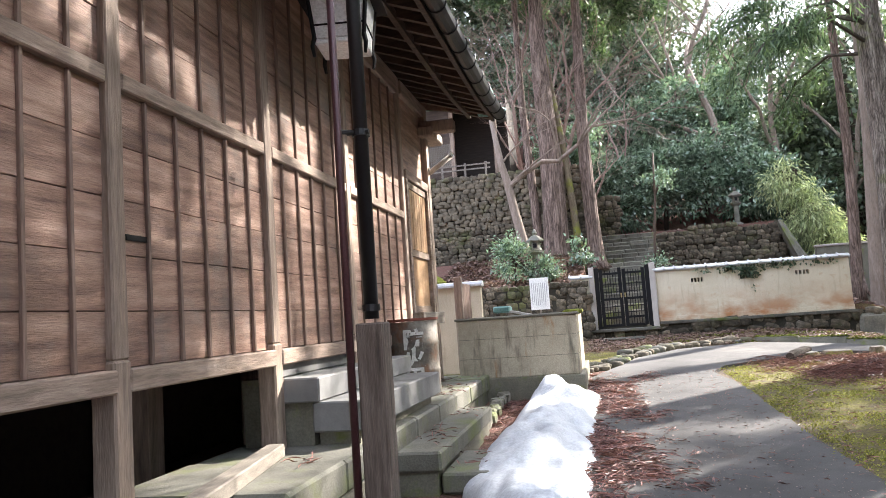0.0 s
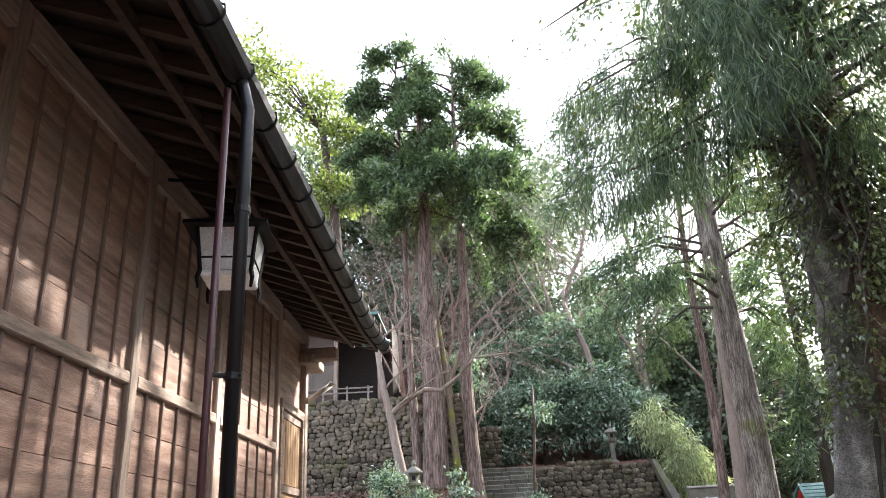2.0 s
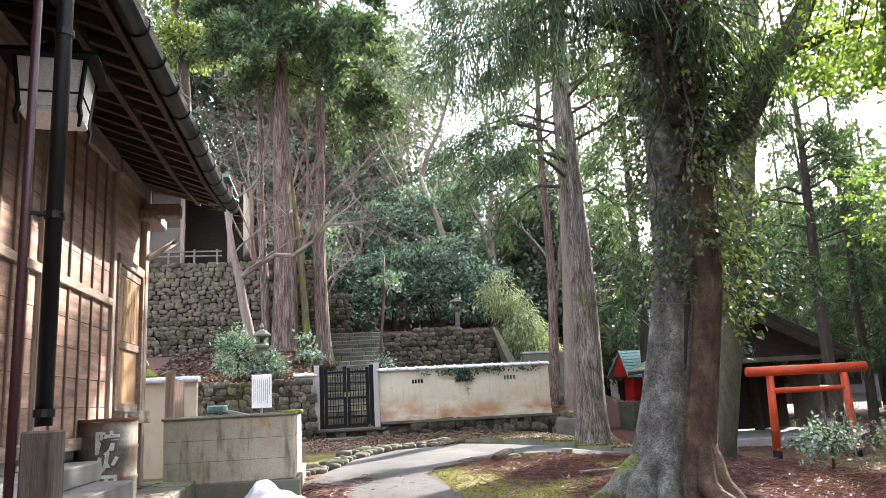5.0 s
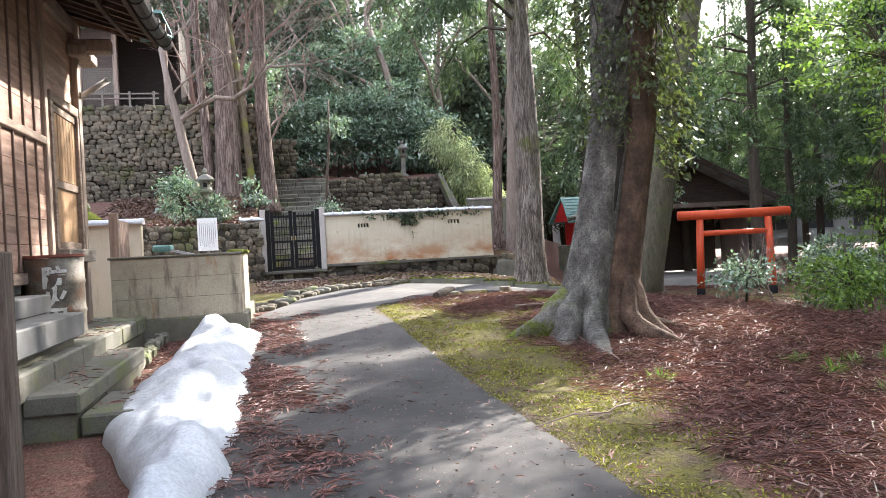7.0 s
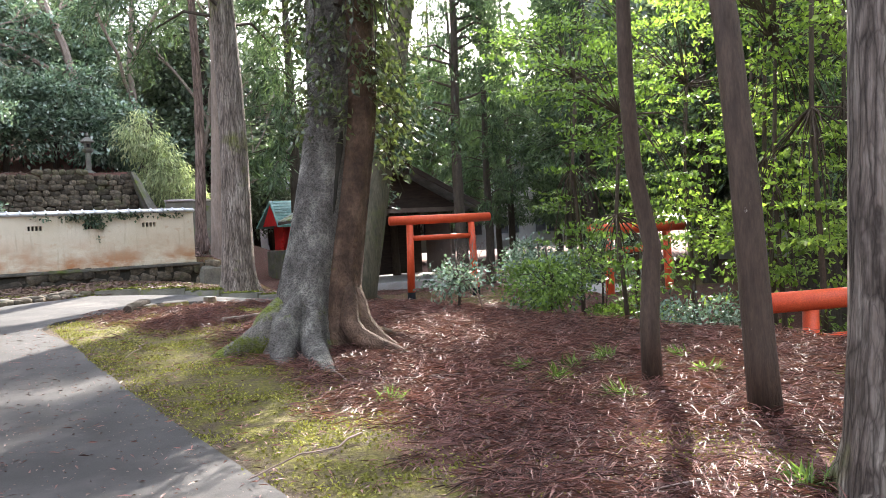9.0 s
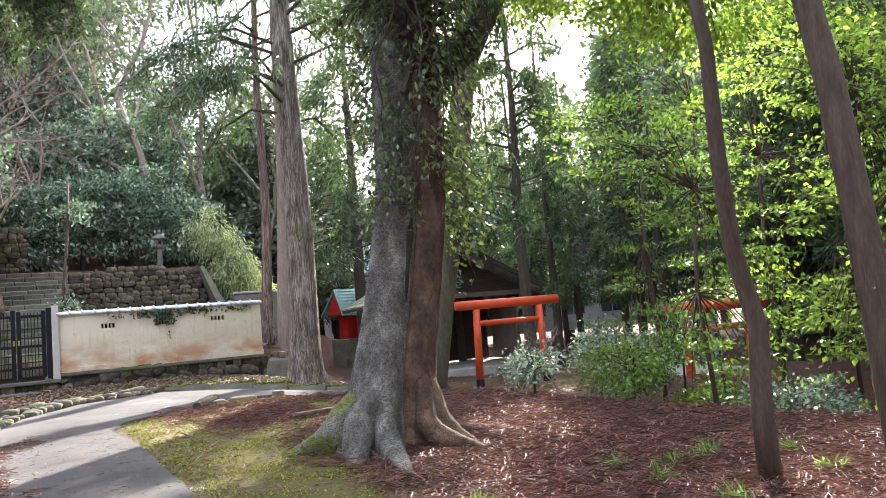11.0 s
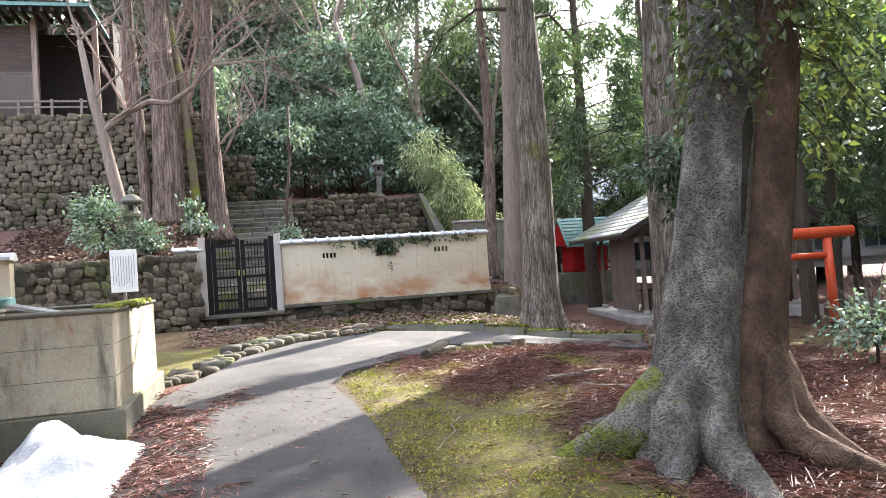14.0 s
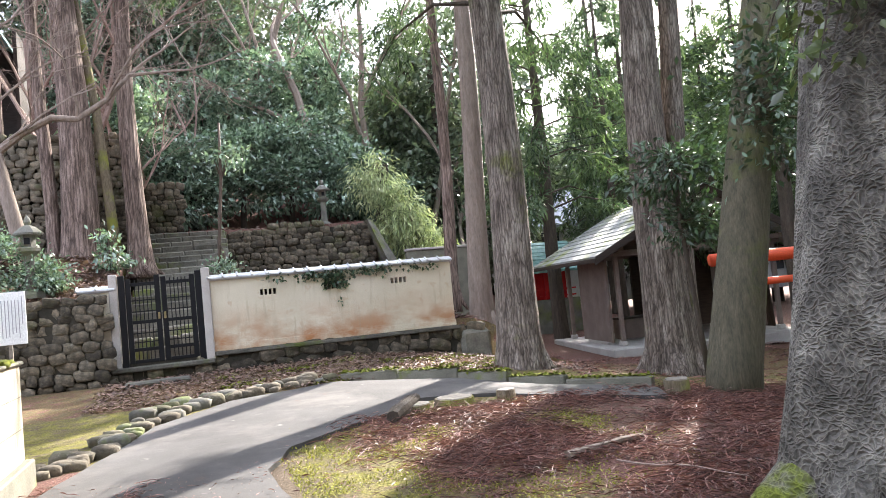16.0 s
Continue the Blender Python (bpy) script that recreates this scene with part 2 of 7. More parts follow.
M["slabfloor"] = material("pavilion_concrete", [(0.3, 0.285, 0.265), (0.42, 0.405, 0.375)], 2, None, 0.8, 0.15, 80)
M["frosted"] = material("frosted_panel", [(0.62, 0.63, 0.63), (0.74, 0.75, 0.74)], 4, None, 0.35, 0.03, 60)
M["facade"] = material("pale_house_wall", [(0.46, 0.45, 0.43), (0.6, 0.59, 0.57)], 0.6, None, 0.8, 0.1, 30)
M["glass"] = plain("dark_window_glass", (0.05, 0.06, 0.07), 0.08, 0.0, 0.8)
M["roofblue"] = material("grey_blue_roof", [(0.2, 0.23, 0.27), (0.32, 0.35, 0.4)], 1, None, 0.5, 0.2, 20)
M["steel"] = plain("galvanised_steel", (0.45, 0.46, 0.47), 0.4, 0.6)
M["barkgrey"] = bark_material("mottled_grey_bark", [(0.05, 0.045, 0.039), (0.125, 0.115, 0.1), (0.25, 0.235, 0.205)], 26, 1.5, 0.03)
M["mossroot"] = bark_material("mossy_grey_bark", [(0.07, 0.063, 0.054), (0.15, 0.138, 0.12), (0.25, 0.232, 0.205)], 30, 1.2, 0.02, (0.46, 0.56))
M["barkbrown"] = bark_material("brown_stripped_bark", [(0.03, 0.018, 0.012), (0.09, 0.055, 0.036), (0.18, 0.118, 0.082)], 30, 0.35, 0.02, contrast=0.25)
M["cedarbark"] = fibre_bark("fibrous_cedar_bark", [(0.085, 0.067, 0.053), (0.2, 0.165, 0.138), (0.34, 0.3, 0.255)], 20, 0.07, ((0.12, 0.135, 0.025), 0.6, 0.6, 0.7))
M["cedarbark2"] = fibre_bark("pinkish_cedar_bark", [(0.09, 0.062, 0.05), (0.19, 0.138, 0.114), (0.29, 0.22, 0.187)], 14, 0.05)
M["mossbark"] = material("mossy_bark", [(0.12, 0.095, 0.06), (0.2, 0.16, 0.11)], 6, (3, 3, 0.5), 0.95, 0.8, 24, over=[((0.18, 0.19, 0.035), 1.3, 0.52, 0.66)], bump_dist=0.03)
M["smoothbark"] = material("smooth_brown_bark", [(0.05, 0.035, 0.025), (0.1, 0.07, 0.05)], 5, (3, 3, 0.6), 0.75, 0.4, 24, over=[((0.3, 0.28, 0.25), 6, 0.68, 0.72)], bump_dist=0.02)
M["darkbark"] = material("dark_bark", [(0.045, 0.036, 0.028), (0.09, 0.072, 0.055)], 5, (3, 3, 0.5), 0.9, 0.6, 24, bump_dist=0.03)
M["greenbark"] = material("dark_greenish_bark", [(0.06, 0.055, 0.036), (0.12, 0.105, 0.07)], 5, (3, 3, 0.5), 0.9, 0.6, 20, over=[((0.1, 0.115, 0.035), 1.4, 0.52, 0.7)], bump_dist=0.03)
M["barebark"] = material("pale_bare_bark", [(0.16, 0.125, 0.1), (0.27, 0.215, 0.18)], 5, (3, 3, 0.5), 0.9, 0.4, 24, bump_dist=0.02)
M["pinktwig"] = material("pinkish_twig", [(0.2, 0.14, 0.12), (0.31, 0.23, 0.2)], 5, None, 0.9, 0.2, 24)
M["fallen"] = leaf_material("fallen_cedar_fronds", (0.04, 0.016, 0.014), (0.25, 0.115, 0.1), 0.08, 0.5, 0.4)
M["deadleaf"] = leaf_material("dead_leaf", (0.07, 0.04, 0.032), (0.2, 0.13, 0.11), 0.1, 0.5)
M["evergreen"] = leaf_material("dark_evergreen_leaf", (0.02, 0.042, 0.02), (0.055, 0.095, 0.05), 0.18, 0.28, 0.6)
M["glossy"] = leaf_material("blue_green_glossy_leaf", (0.055, 0.095, 0.07), (0.2, 0.275, 0.22), 0.25, 0.25, 1.0)
M["lime"] = leaf_material("sunlit_young_leaf", (0.08, 0.13, 0.03), (0.24, 0.33, 0.075), 0.52, 0.35, 0.5)
M["mosscard"] = leaf_material("moss_tuft", (0.1, 0.1, 0.02), (0.27, 0.26, 0.06), 0.2, 0.8)
M["midgreen"] = leaf_material("mid_green_leaf", (0.055, 0.1, 0.022), (0.17, 0.26, 0.06), 0.45, 0.32, 0.5)
M["bamboo"] = leaf_material("pale_bamboo_leaf", (0.2, 0.25, 0.13), (0.48, 0.52, 0.34), 0.35, 0.3)
M["needle"] = leaf_material("cedar_needle", (0.028, 0.052, 0.03), (0.1, 0.145, 0.08), 0.3, 0.45)
M["farleaf"] = leaf_material("far_wood_leaf", (0.05, 0.075, 0.05), (0.16, 0.2, 0.14), 0.2, 0.4, 0.5)
M["vineleaf"] = leaf_material("leathery_dark_leaf", (0.03, 0.045, 0.015), (0.13, 0.165, 0.06), 0.25, 0.3, 0.8)
M["oldleaf"] = leaf_material("olive_leaf", (0.06, 0.085, 0.025), (0.19, 0.23, 0.075), 0.4, 0.38)


def ground_material():
    m = bpy.data.materials.new("litter_moss_and_earth")
    m.use_nodes = True
    nt = m.node_tree
    b = nt.nodes["Principled BSDF"]
    att = nt.nodes.new("ShaderNodeVertexColor")
    att.layer_name = "cover"
    sep = nt.nodes.new("ShaderNodeSeparateColor")
    nt.links.new(att.outputs[0], sep.inputs[0])
    fine = noise_of(nt, 34, 6, None, 0.65, True)
    mid = noise_of(nt, 5, 6, None, 0.65, True)
    earth = ramp(nt, fine, [(0.3, (0.045, 0.033, 0.023)), (0.7, (0.15, 0.115, 0.08))])
    litter = ramp(nt, noise_of(nt, 50, 6, (1, 0.35, 1), 0.7, True), [(0.3, (0.04, 0.018, 0.014)), (0.55, (0.14, 0.072, 0.058)), (0.75, (0.28, 0.19, 0.16))])
    moss = ramp(nt, fine, [(0.3, (0.06, 0.055, 0.018)), (0.6, (0.17, 0.155, 0.035)), (0.8, (0.26, 0.235, 0.065))])
    f_m = band(nt, mixed(nt, 0.5, sep.outputs[1], mid, "LINEAR_LIGHT"), 0.38, 0.62)
    f_l = band(nt, mixed(nt, 0.5, sep.outputs[0], mid, "LINEAR_LIGHT"), 0.38, 0.62)
    col = mixed(nt, f_m, earth, moss)
    col = mixed(nt, f_l, col, litter)
    nt.links.new(col, b.inputs["Base Color"])
    b.inputs["Roughness"].default_value = 0.95
    b.inputs["Specular IOR Level"].default_value = 0.15
    bn = nt.nodes.new("ShaderNodeBump")
    bn.inputs["Strength"].default_value, bn.inputs["Distance"].default_value = 0.9, 0.03
    nt.links.new(fine, bn.inputs["Height"])
    nt.links.new(bn.outputs[0], b.inputs["Normal"])
    return m


M["ground"] = ground_material()
M["path"] = material("worn_path_concrete", [(0.04, 0.0375, 0.036), (0.08, 0.076, 0.073)], 1.2, None, 0.85, 0.35, 130,
                     over=[((0.11, 0.1, 0.092), 0.9, 0.5, 0.72), ((0.1, 0.065, 0.05), 2.2, 0.62, 0.78), ((0.19, 0.178, 0.165), 4.5, 0.64, 0.78)], world_space=True, bump_dist=0.004)


def plaster_material():
    m = material("stained_cream_plaster", [(0.52, 0.46, 0.34), (0.64, 0.58, 0.45)], 1.2, None, 0.85, 0.2, 70, world_space=True)
    nt = m.node_tree
    b = nt.nodes["Principled BSDF"]
    col = b.inputs["Base Color"].links[0].from_socket
    pos = nt.nodes.new("ShaderNodeNewGeometry")
    sep = nt.nodes.new("ShaderNodeSeparateXYZ")
    nt.links.new(pos.outputs["Position"], sep.inputs[0])
    rust = noise_of(nt, 1.1, 6, (1.2, 1, 2.2), 0.65, True)
    low = band(nt, sep.outputs["Z"], 1.75, 0.95)
    wet = mixed(nt, 1.0, low, ramp(nt, rust, [(0.38, (0, 0, 0)), (0.62, (1, 1, 1))]), "MULTIPLY")
    col = mixed(nt, wet, col, (0.34, 0.15, 0.06))
    drip = ramp(nt, noise_of(nt, 4, 5, (3, 3, 0.25), 0.6, True), [(0.55, (0, 0, 0)), (0.75, (0.5, 0.5, 0.5))])
    col = mixed(nt, drip, col, (0.3, 0.25, 0.17))
    blot = ramp(nt, noise_of(nt, 7, 3, None, 0.5, True), [(0.6, (0, 0, 0)), (0.68, (0.5, 0.5, 0.5))])
    col = mixed(nt, blot, col, (0.42, 0.3, 0.2))
    nt.links.new(col, b.inputs["Base Color"])
    return m


M["plaster"] = plaster_material()
M["cream"] = material("cream_wall_plaster", [(0.46, 0.41, 0.3), (0.6, 0.54, 0.42)], 1.6, None, 0.85, 0.2, 70, over=[((0.33, 0.27, 0.19), 3, 0.56, 0.75, (2, 2, 0.4))])


# ---- mesh helpers ----
class Build:
    """Collects vertices and faces for one mesh."""

    def __init__(self):
        self.v, self.f = [], []

    def add(self, verts, faces):
        n = len(self.v)
        self.v.extend(tuple(p) for p in verts)
        self.f.extend([tuple(i + n for i in q) for q in faces])
        return self

    def box(self, x0, y0, z0, x1, y1, z1, bevel=0.0, m=None):
        b = min(bevel, (x1 - x0) / 3, (y1 - y0) / 3, (z1 - z0) / 3)
        c = ((x0 + x1) / 2, (y0 + y1) / 2, (z0 + z1) / 2)
        h = ((x1 - x0) / 2, (y1 - y0) / 2, (z1 - z0) / 2)
        if b <= 0:
            pts = [Vector((c[0] + sx * h[0], c[1] + sy * h[1], c[2] + sz * h[2])) for sx in (-1, 1) for sy in (-1, 1) for sz in (-1, 1)]
            faces = [(0, 1, 3, 2), (4, 6, 7, 5), (0, 4, 5, 1), (2, 3, 7, 6), (0, 2, 6, 4), (1, 5, 7, 3)]
        else:
            pts, faces, idx = [], [], {}
            for sx in (-1, 1):
                for sy in (-1, 1):
                    for sz in (-1, 1):
                        for a in range(3):
                            o = [h[0] - b, h[1] - b, h[2] - b]
                            o[a] = h[a]
                            idx[(sx, sy, sz, a)] = len(pts)
                            pts.append(Vector((c[0] + sx * o[0], c[1] + sy * o[1], c[2] + sz * o[2])))
                        t = [idx[(sx, sy, sz, a)] for a in range(3)]
                        faces.append(tuple(t if sx * sy * sz > 0 else t[::-1]))
            for a in range(3):
                p, q = (a + 1) % 3, (a + 2) % 3

                def key(s, sp, sq, ax):
                    k = [0, 0, 0]
                    k[a], k[p], k[q] = s, sp, sq
                    return idx[(*k, ax)]
                for s in (-1, 1):
                    r = [key(s, -1, -1, a), key(s, 1, -1, a), key(s, 1, 1, a), key(s, -1, 1, a)]
                    faces.append(tuple(r if s > 0 else r[::-1]))
                for sp in (-1, 1):
                    for sq in (-1, 1):
                        r = [key(-1, sp, sq, p), key(1, sp, sq, p), key(1, sp, sq, q), key(-1, sp, sq, q)]
                        faces.append(tuple(r if sp * sq < 0 else r[::-1]))
        if m is not None:
            pts = [m @ p for p in pts]
        return self.add(pts, faces)

    def tube(self, pts, radii, sides=8, caps=True, lump=0.0, seed=0):
        pts = [Vector(p) for p in pts]
        n = len(pts)
        verts, up = [], None
        for i, p in enumerate(pts):
            d = (pts[min(i + 1, n - 1)] - pts[max(i - 1, 0)]).normalized()
            if up is None:
                up = d.orthogonal().normalized()
            up = (up - d * up.dot(d)).normalized()
            side = d.cross(up)
            for k in range(sides):
                a = 2 * math.pi * k / sides
                r = radii[i]
                if lump:
                    r *= 1 + lump * noise.noise(Vector((math.cos(a) * 1.6 + seed, math.sin(a) * 1.6, i * 0.22)))
                verts.append(p + (up * math.cos(a) + side * math.sin(a)) * r)
        faces = [(i * sides + k, i * sides + (k + 1) % sides, (i + 1) * sides + (k + 1) % sides, (i + 1) * sides + k) for i in range(n - 1) for k in range(sides)]
        if caps:
            faces.append(tuple(range(sides))[::-1])
            faces.append(tuple((n - 1) * sides + k for k in range(sides)))
        return self.add(verts, faces)

    def lathe(self, profile, sides=20, at=(0, 0, 0), caps=True):
        verts = [(at[0] + r * math.cos(2 * math.pi * k / sides), at[1] + r * math.sin(2 * math.pi * k / sides), at[2] + z) for r, z in profile for k in range(sides)]
        n = len(profile)
        faces = [(i * sides + k, i * sides + (k + 1) % sides, (i + 1) * sides + (k + 1) % sides, (i + 1) * sides + k) for i in range(n - 1) for k in range(sides)]
        if caps:
            faces.append(tuple(range(sides))[::-1])
            faces.append(tuple((n - 1) * sides + k for k in range(sides)))
        return self.add(verts, faces)

    def mesh(self, name, mat, smooth=False):
        me = bpy.data.meshes.new(name)
        me.from_pydata(self.v, [], self.f)
        me.materials.append(mat)
        if smooth:
            me.polygons.foreach_set("use_smooth", [True] * len(me.polygons))
        me.update()
        return me


def part(name, b, mat, parent=None, label="", smooth=False):
    ob = new(name, b.mesh(name, mat, smooth) if isinstance(b, Build) else b)
    if parent is not None:
        ob.parent = parent
    if label:
        ob["label"] = label
    return ob


def thing(name, label, category, group="", kind="", at=(0, 0, 0), b=None, mat=None, smooth=False):
    ob = new(name, b.mesh(name, mat, smooth) if b is not None else None)
    ob.location = at
    return tagged(ob, label, category, group, kind)


def cube(*a, bevel=0.0, m=None):
    return Build().box(*a, bevel=bevel, m=m)


def smooth_step(a, b, t):
    t = min(1.0, max(0.0, (t - a) / (b - a)))
    return t * t * (3 - 2 * t)


def cards(name, P, D, N, L, W, mat, parent=None, label="", fold=0.18, shape=0.5):
    """Many small leaves as one mesh: base P, direction D, upward side N, length L, width W; each a folded four-point blade."""
    n = len(P)
    D = D / np.linalg.norm(D, axis=1, keepdims=True)
    S = np.cross(D, N)
    S /= np.linalg.norm(S, axis=1, keepdims=True) + 1e-9
    U = np.cross(S, D)
    L, W = np.broadcast_to(L, n)[:, None], np.broadcast_to(W, n)[:, None]
    v = np.empty((n, 4, 3), dtype=np.float32)
    v[:, 0] = P
    v[:, 1] = P + D * L * shape + S * W * 0.5 + U * W * fold
    v[:, 2] = P + D * L - U * L * 0.06
    v[:, 3] = P + D * L * shape - S * W * 0.5 + U * W * fold
    me = bpy.data.meshes.new(name)
    me.vertices.add(n * 4)
    me.vertices.foreach_set("co", v.reshape(-1))
    me.loops.add(n * 6)
    base = np.arange(n)[:, None] * 4
    me.loops.foreach_set("vertex_index", (base + np.array([[0, 1, 2, 0, 2, 3]])).reshape(-1).astype(np.int32))
    me.polygons.add(n * 2)
    me.polygons.foreach_set("loop_start", np.arange(0, n * 6, 3, dtype=np.int32))
    me.materials.append(mat)
    me.update(calc_edges=True)
    ob = new(name, me)
    if parent is not None:
        ob.parent = parent
    if label:
        ob["label"] = label
    return ob


rng = np.random.default_rng(7)


def unit(n):
    d = rng.normal(size=(n, 3))
    return d / np.linalg.norm(d, axis=1, keepdims=True)


# ---- lie of the land ----
def gz(x, y):
    """Height of the ground in front of the garden wall."""
    a = 0.22 * smooth_step(6, 14, y) + 0.3 * smooth_step(14.5, 20.2, y)
    z = a * (1 - smooth_step(4, 9, x)) - 0.5 * smooth_step(6.5, 12, x) * smooth_step(5, 17, y) - 0.5 * smooth_step(12, 30, x) - 1.9 * smooth_step(7.9, 11.2, x) * (1 - smooth_step(8.5, 13, y))
    z += 0.02 * noise.noise(Vector((x * 0.9, y * 0.9, 3))) * smooth_step(1.9, 2.6, x)
    return z


def hill(x, y):
    """Height of the terraces and hill behind it."""
    if x < -0.25:
        z = 2.02 + 1.2 * smooth_step(20.5, 26, y)
        if y > 26.7:
            z = 6.35
    elif x < 1.7 and y < 29.6:
        z = 0.5 + 0.345 * max(0.0, y - 21.2)
    else:
        z = 1.0 + 1.5 * smooth_step(21, 27, y)
        z = z * (1 - smooth_step(6.5, 9, x)) + (0.0 + 2.4 * smooth_step(22, 34, y)) * smooth_step(6.5, 9, x)
        if y > 30.4 and x < 7.3:
            z = 4.2
    rise = max(0.0, y - 33) * 0.55
    rise = min(rise, 22) * (1 - smooth_step(9, 26, x))
    if x < -0.25:
        rise *= smooth_step(-30, -6, x) * 0.8 + 0.2
    return z + rise + 0.05 * noise.noise(Vector((x * 0.7, y * 0.7, 1)))


def land(x, y):
    if y < 20.35:
        return gz(x, y)
    if x > 7.0:
        k = smooth_step(7.0, 9.5, x)
        return hill(x, y) * (1 - k) + k * (gz(x, 20.3) + (0 if x > 26 else 0.02) * max(0, y - 20.3) + max(0, y - 32) * 0.3 * (1 - smooth_step(9, 22, x)))
    return hill(x, y)


def make_ground():
    xs = list(np.arange(-12, 16, 0.25)) + [16 + 1.5 * i for i in range(20)] + [50, 70, 110, 200, 400]
    xs = [-400, -150, -70, -40, -28, -20, -16] + xs
    ys = [-400, -150, -60, -30, -20, -14, -10, -8, -6, -5] + list(np.arange(-4, 33, 0.25)) + [33 + 1.5 * i for i in range(24)] + [75, 90, 130, 220, 400]
    ys = sorted(set([float(y) for y in ys] + [20.34, 20.36, 26.69, 26.71, 30.39, 30.41]))
    xs = sorted(set([float(x) for x in xs] + [-0.26, -0.24]))
    vs = [(x, y, land(x, y)) for y in ys for x in xs]
    nx = len(xs)
    fs = [(j * nx + i, j * nx + i + 1, (j + 1) * nx + i + 1, (j + 1) * nx + i) for j in range(len(ys) - 1) for i in range(nx - 1)]
    b = Build()
    b.v, b.f = vs, fs
    ob = thing("ground", "reddish leaf litter, moss and bare earth", "ground", kind="structure", b=b, mat=M["ground"], smooth=True)
    col = ob.data.color_attributes.new("cover", "FLOAT_COLOR", "POINT")
    for k, (x, y, z) in enumerate(vs):
        litter = smooth_step(2.35, 3.6, x + 0.5 * noise.noise(Vector((x, y * 0.6, 9))) - 0.12 * (y - 4)) if y < 11.5 else 0.0
        if y < 3.5:
            litter = max(litter, smooth_step(2.2, 2.8, x))
        if 10.5 < y < 14.5 and x > 2.2:
            litter = max(litter, 0.55 * smooth_step(2.3, 3.2, x))
        if y >= 14.5 and x > 2:
            litter = 0.4
        if y > 17 and y < 20.4:
            litter = 0.5
        if y > 20.4:
            litter = 0.62
        if x < 0.35 and y < 14:
            litter = 0.6
        moss = smooth_step(1.8, 2.1, x) * (1 - smooth_step(4.5, 6.5, x)) * 0.52
        if y > 13.5:
            moss = 0.55
        if y > 20.4:
            moss = 0.25
        col.data[k].color = (litter, moss, 0, 1)
    return ob


ground = make_ground()


def make_path():
    """Concrete footpath that bends round in front of the gate, a slab 4 cm proud of the ground."""
    left = [(-0.35, -8), (-0.35, 0), (-0.35, 6), (-0.2, 12.0), (0.25, 13.7), (0.75, 15.7), (1.7, 16.75), (3.2, 17.2), (4.9, 16.3), (5.9, 15.0), (6.8, 14.15)]
    right = [(1.95, -8), (1.95, 0), (1.95, 6), (1.95, 10.6), (1.8, 12.4), (2.1, 13.2), (3.3, 14.3), (3.9, 15.1), (4.9, 14.7), (5.6, 13.95), (6.4, 13.3)]
    def fine(line):
        out = []
        for a, b in zip(line, line[1:]):
            k = 12
            out += [(a[0] + (b[0] - a[0]) * i / k, a[1] + (b[1] - a[1]) * i / k) for i in range(k)]
        return out + [line[-1]]
    L, R = fine(left), fine(right)
    b, cols = Build(), 8
    for i in range(len(L)):
        for c in range(cols + 1):
            t = c / cols
            x, y = L[i][0] * (1 - t) + R[i][0] * t, L[i][1] * (1 - t) + R[i][1] * t
            if c in (0, cols):
                x += 0.03 * noise.noise(Vector((x * 2, y * 2, 5)))
            b.v.append((x, y, gz(x, y) + 0.045 + 0.012 * math.sin(math.pi * t)))
        for c in (0, cols):
            x, y, z = b.v[i * (cols + 3) + c]
            b.v.append((x, y, z - 0.12))
    w = cols + 3
    for i in range(len(L) - 1):
        for c in range(cols):
            b.f.append((i * w + c, i * w + c + 1, (i + 1) * w + c + 1, (i + 1) * w + c))
        b.f.append((i * w, (i + 1) * w, (i + 1) * w + cols + 1, i * w + cols + 1))
        b.f.append((i * w + cols, i * w + cols + 2, (i + 1) * w + cols + 2, (i + 1) * w + cols))
    return thing("path", "worn grey concrete footpath strewn with cedar litter", "path", kind="structure", b=b, mat=M["path"], smooth=False)


path = make_path()


# ---- the timber hall ----
XW = -2.2
POSTS = [-4.15, -2.33, -0.51, 1.31, 3.13, 4.94, 6.76, 8.95]
hall = thing("shrine_hall", "weathered brown timber shrine hall on raised posts with deep eaves", "building")


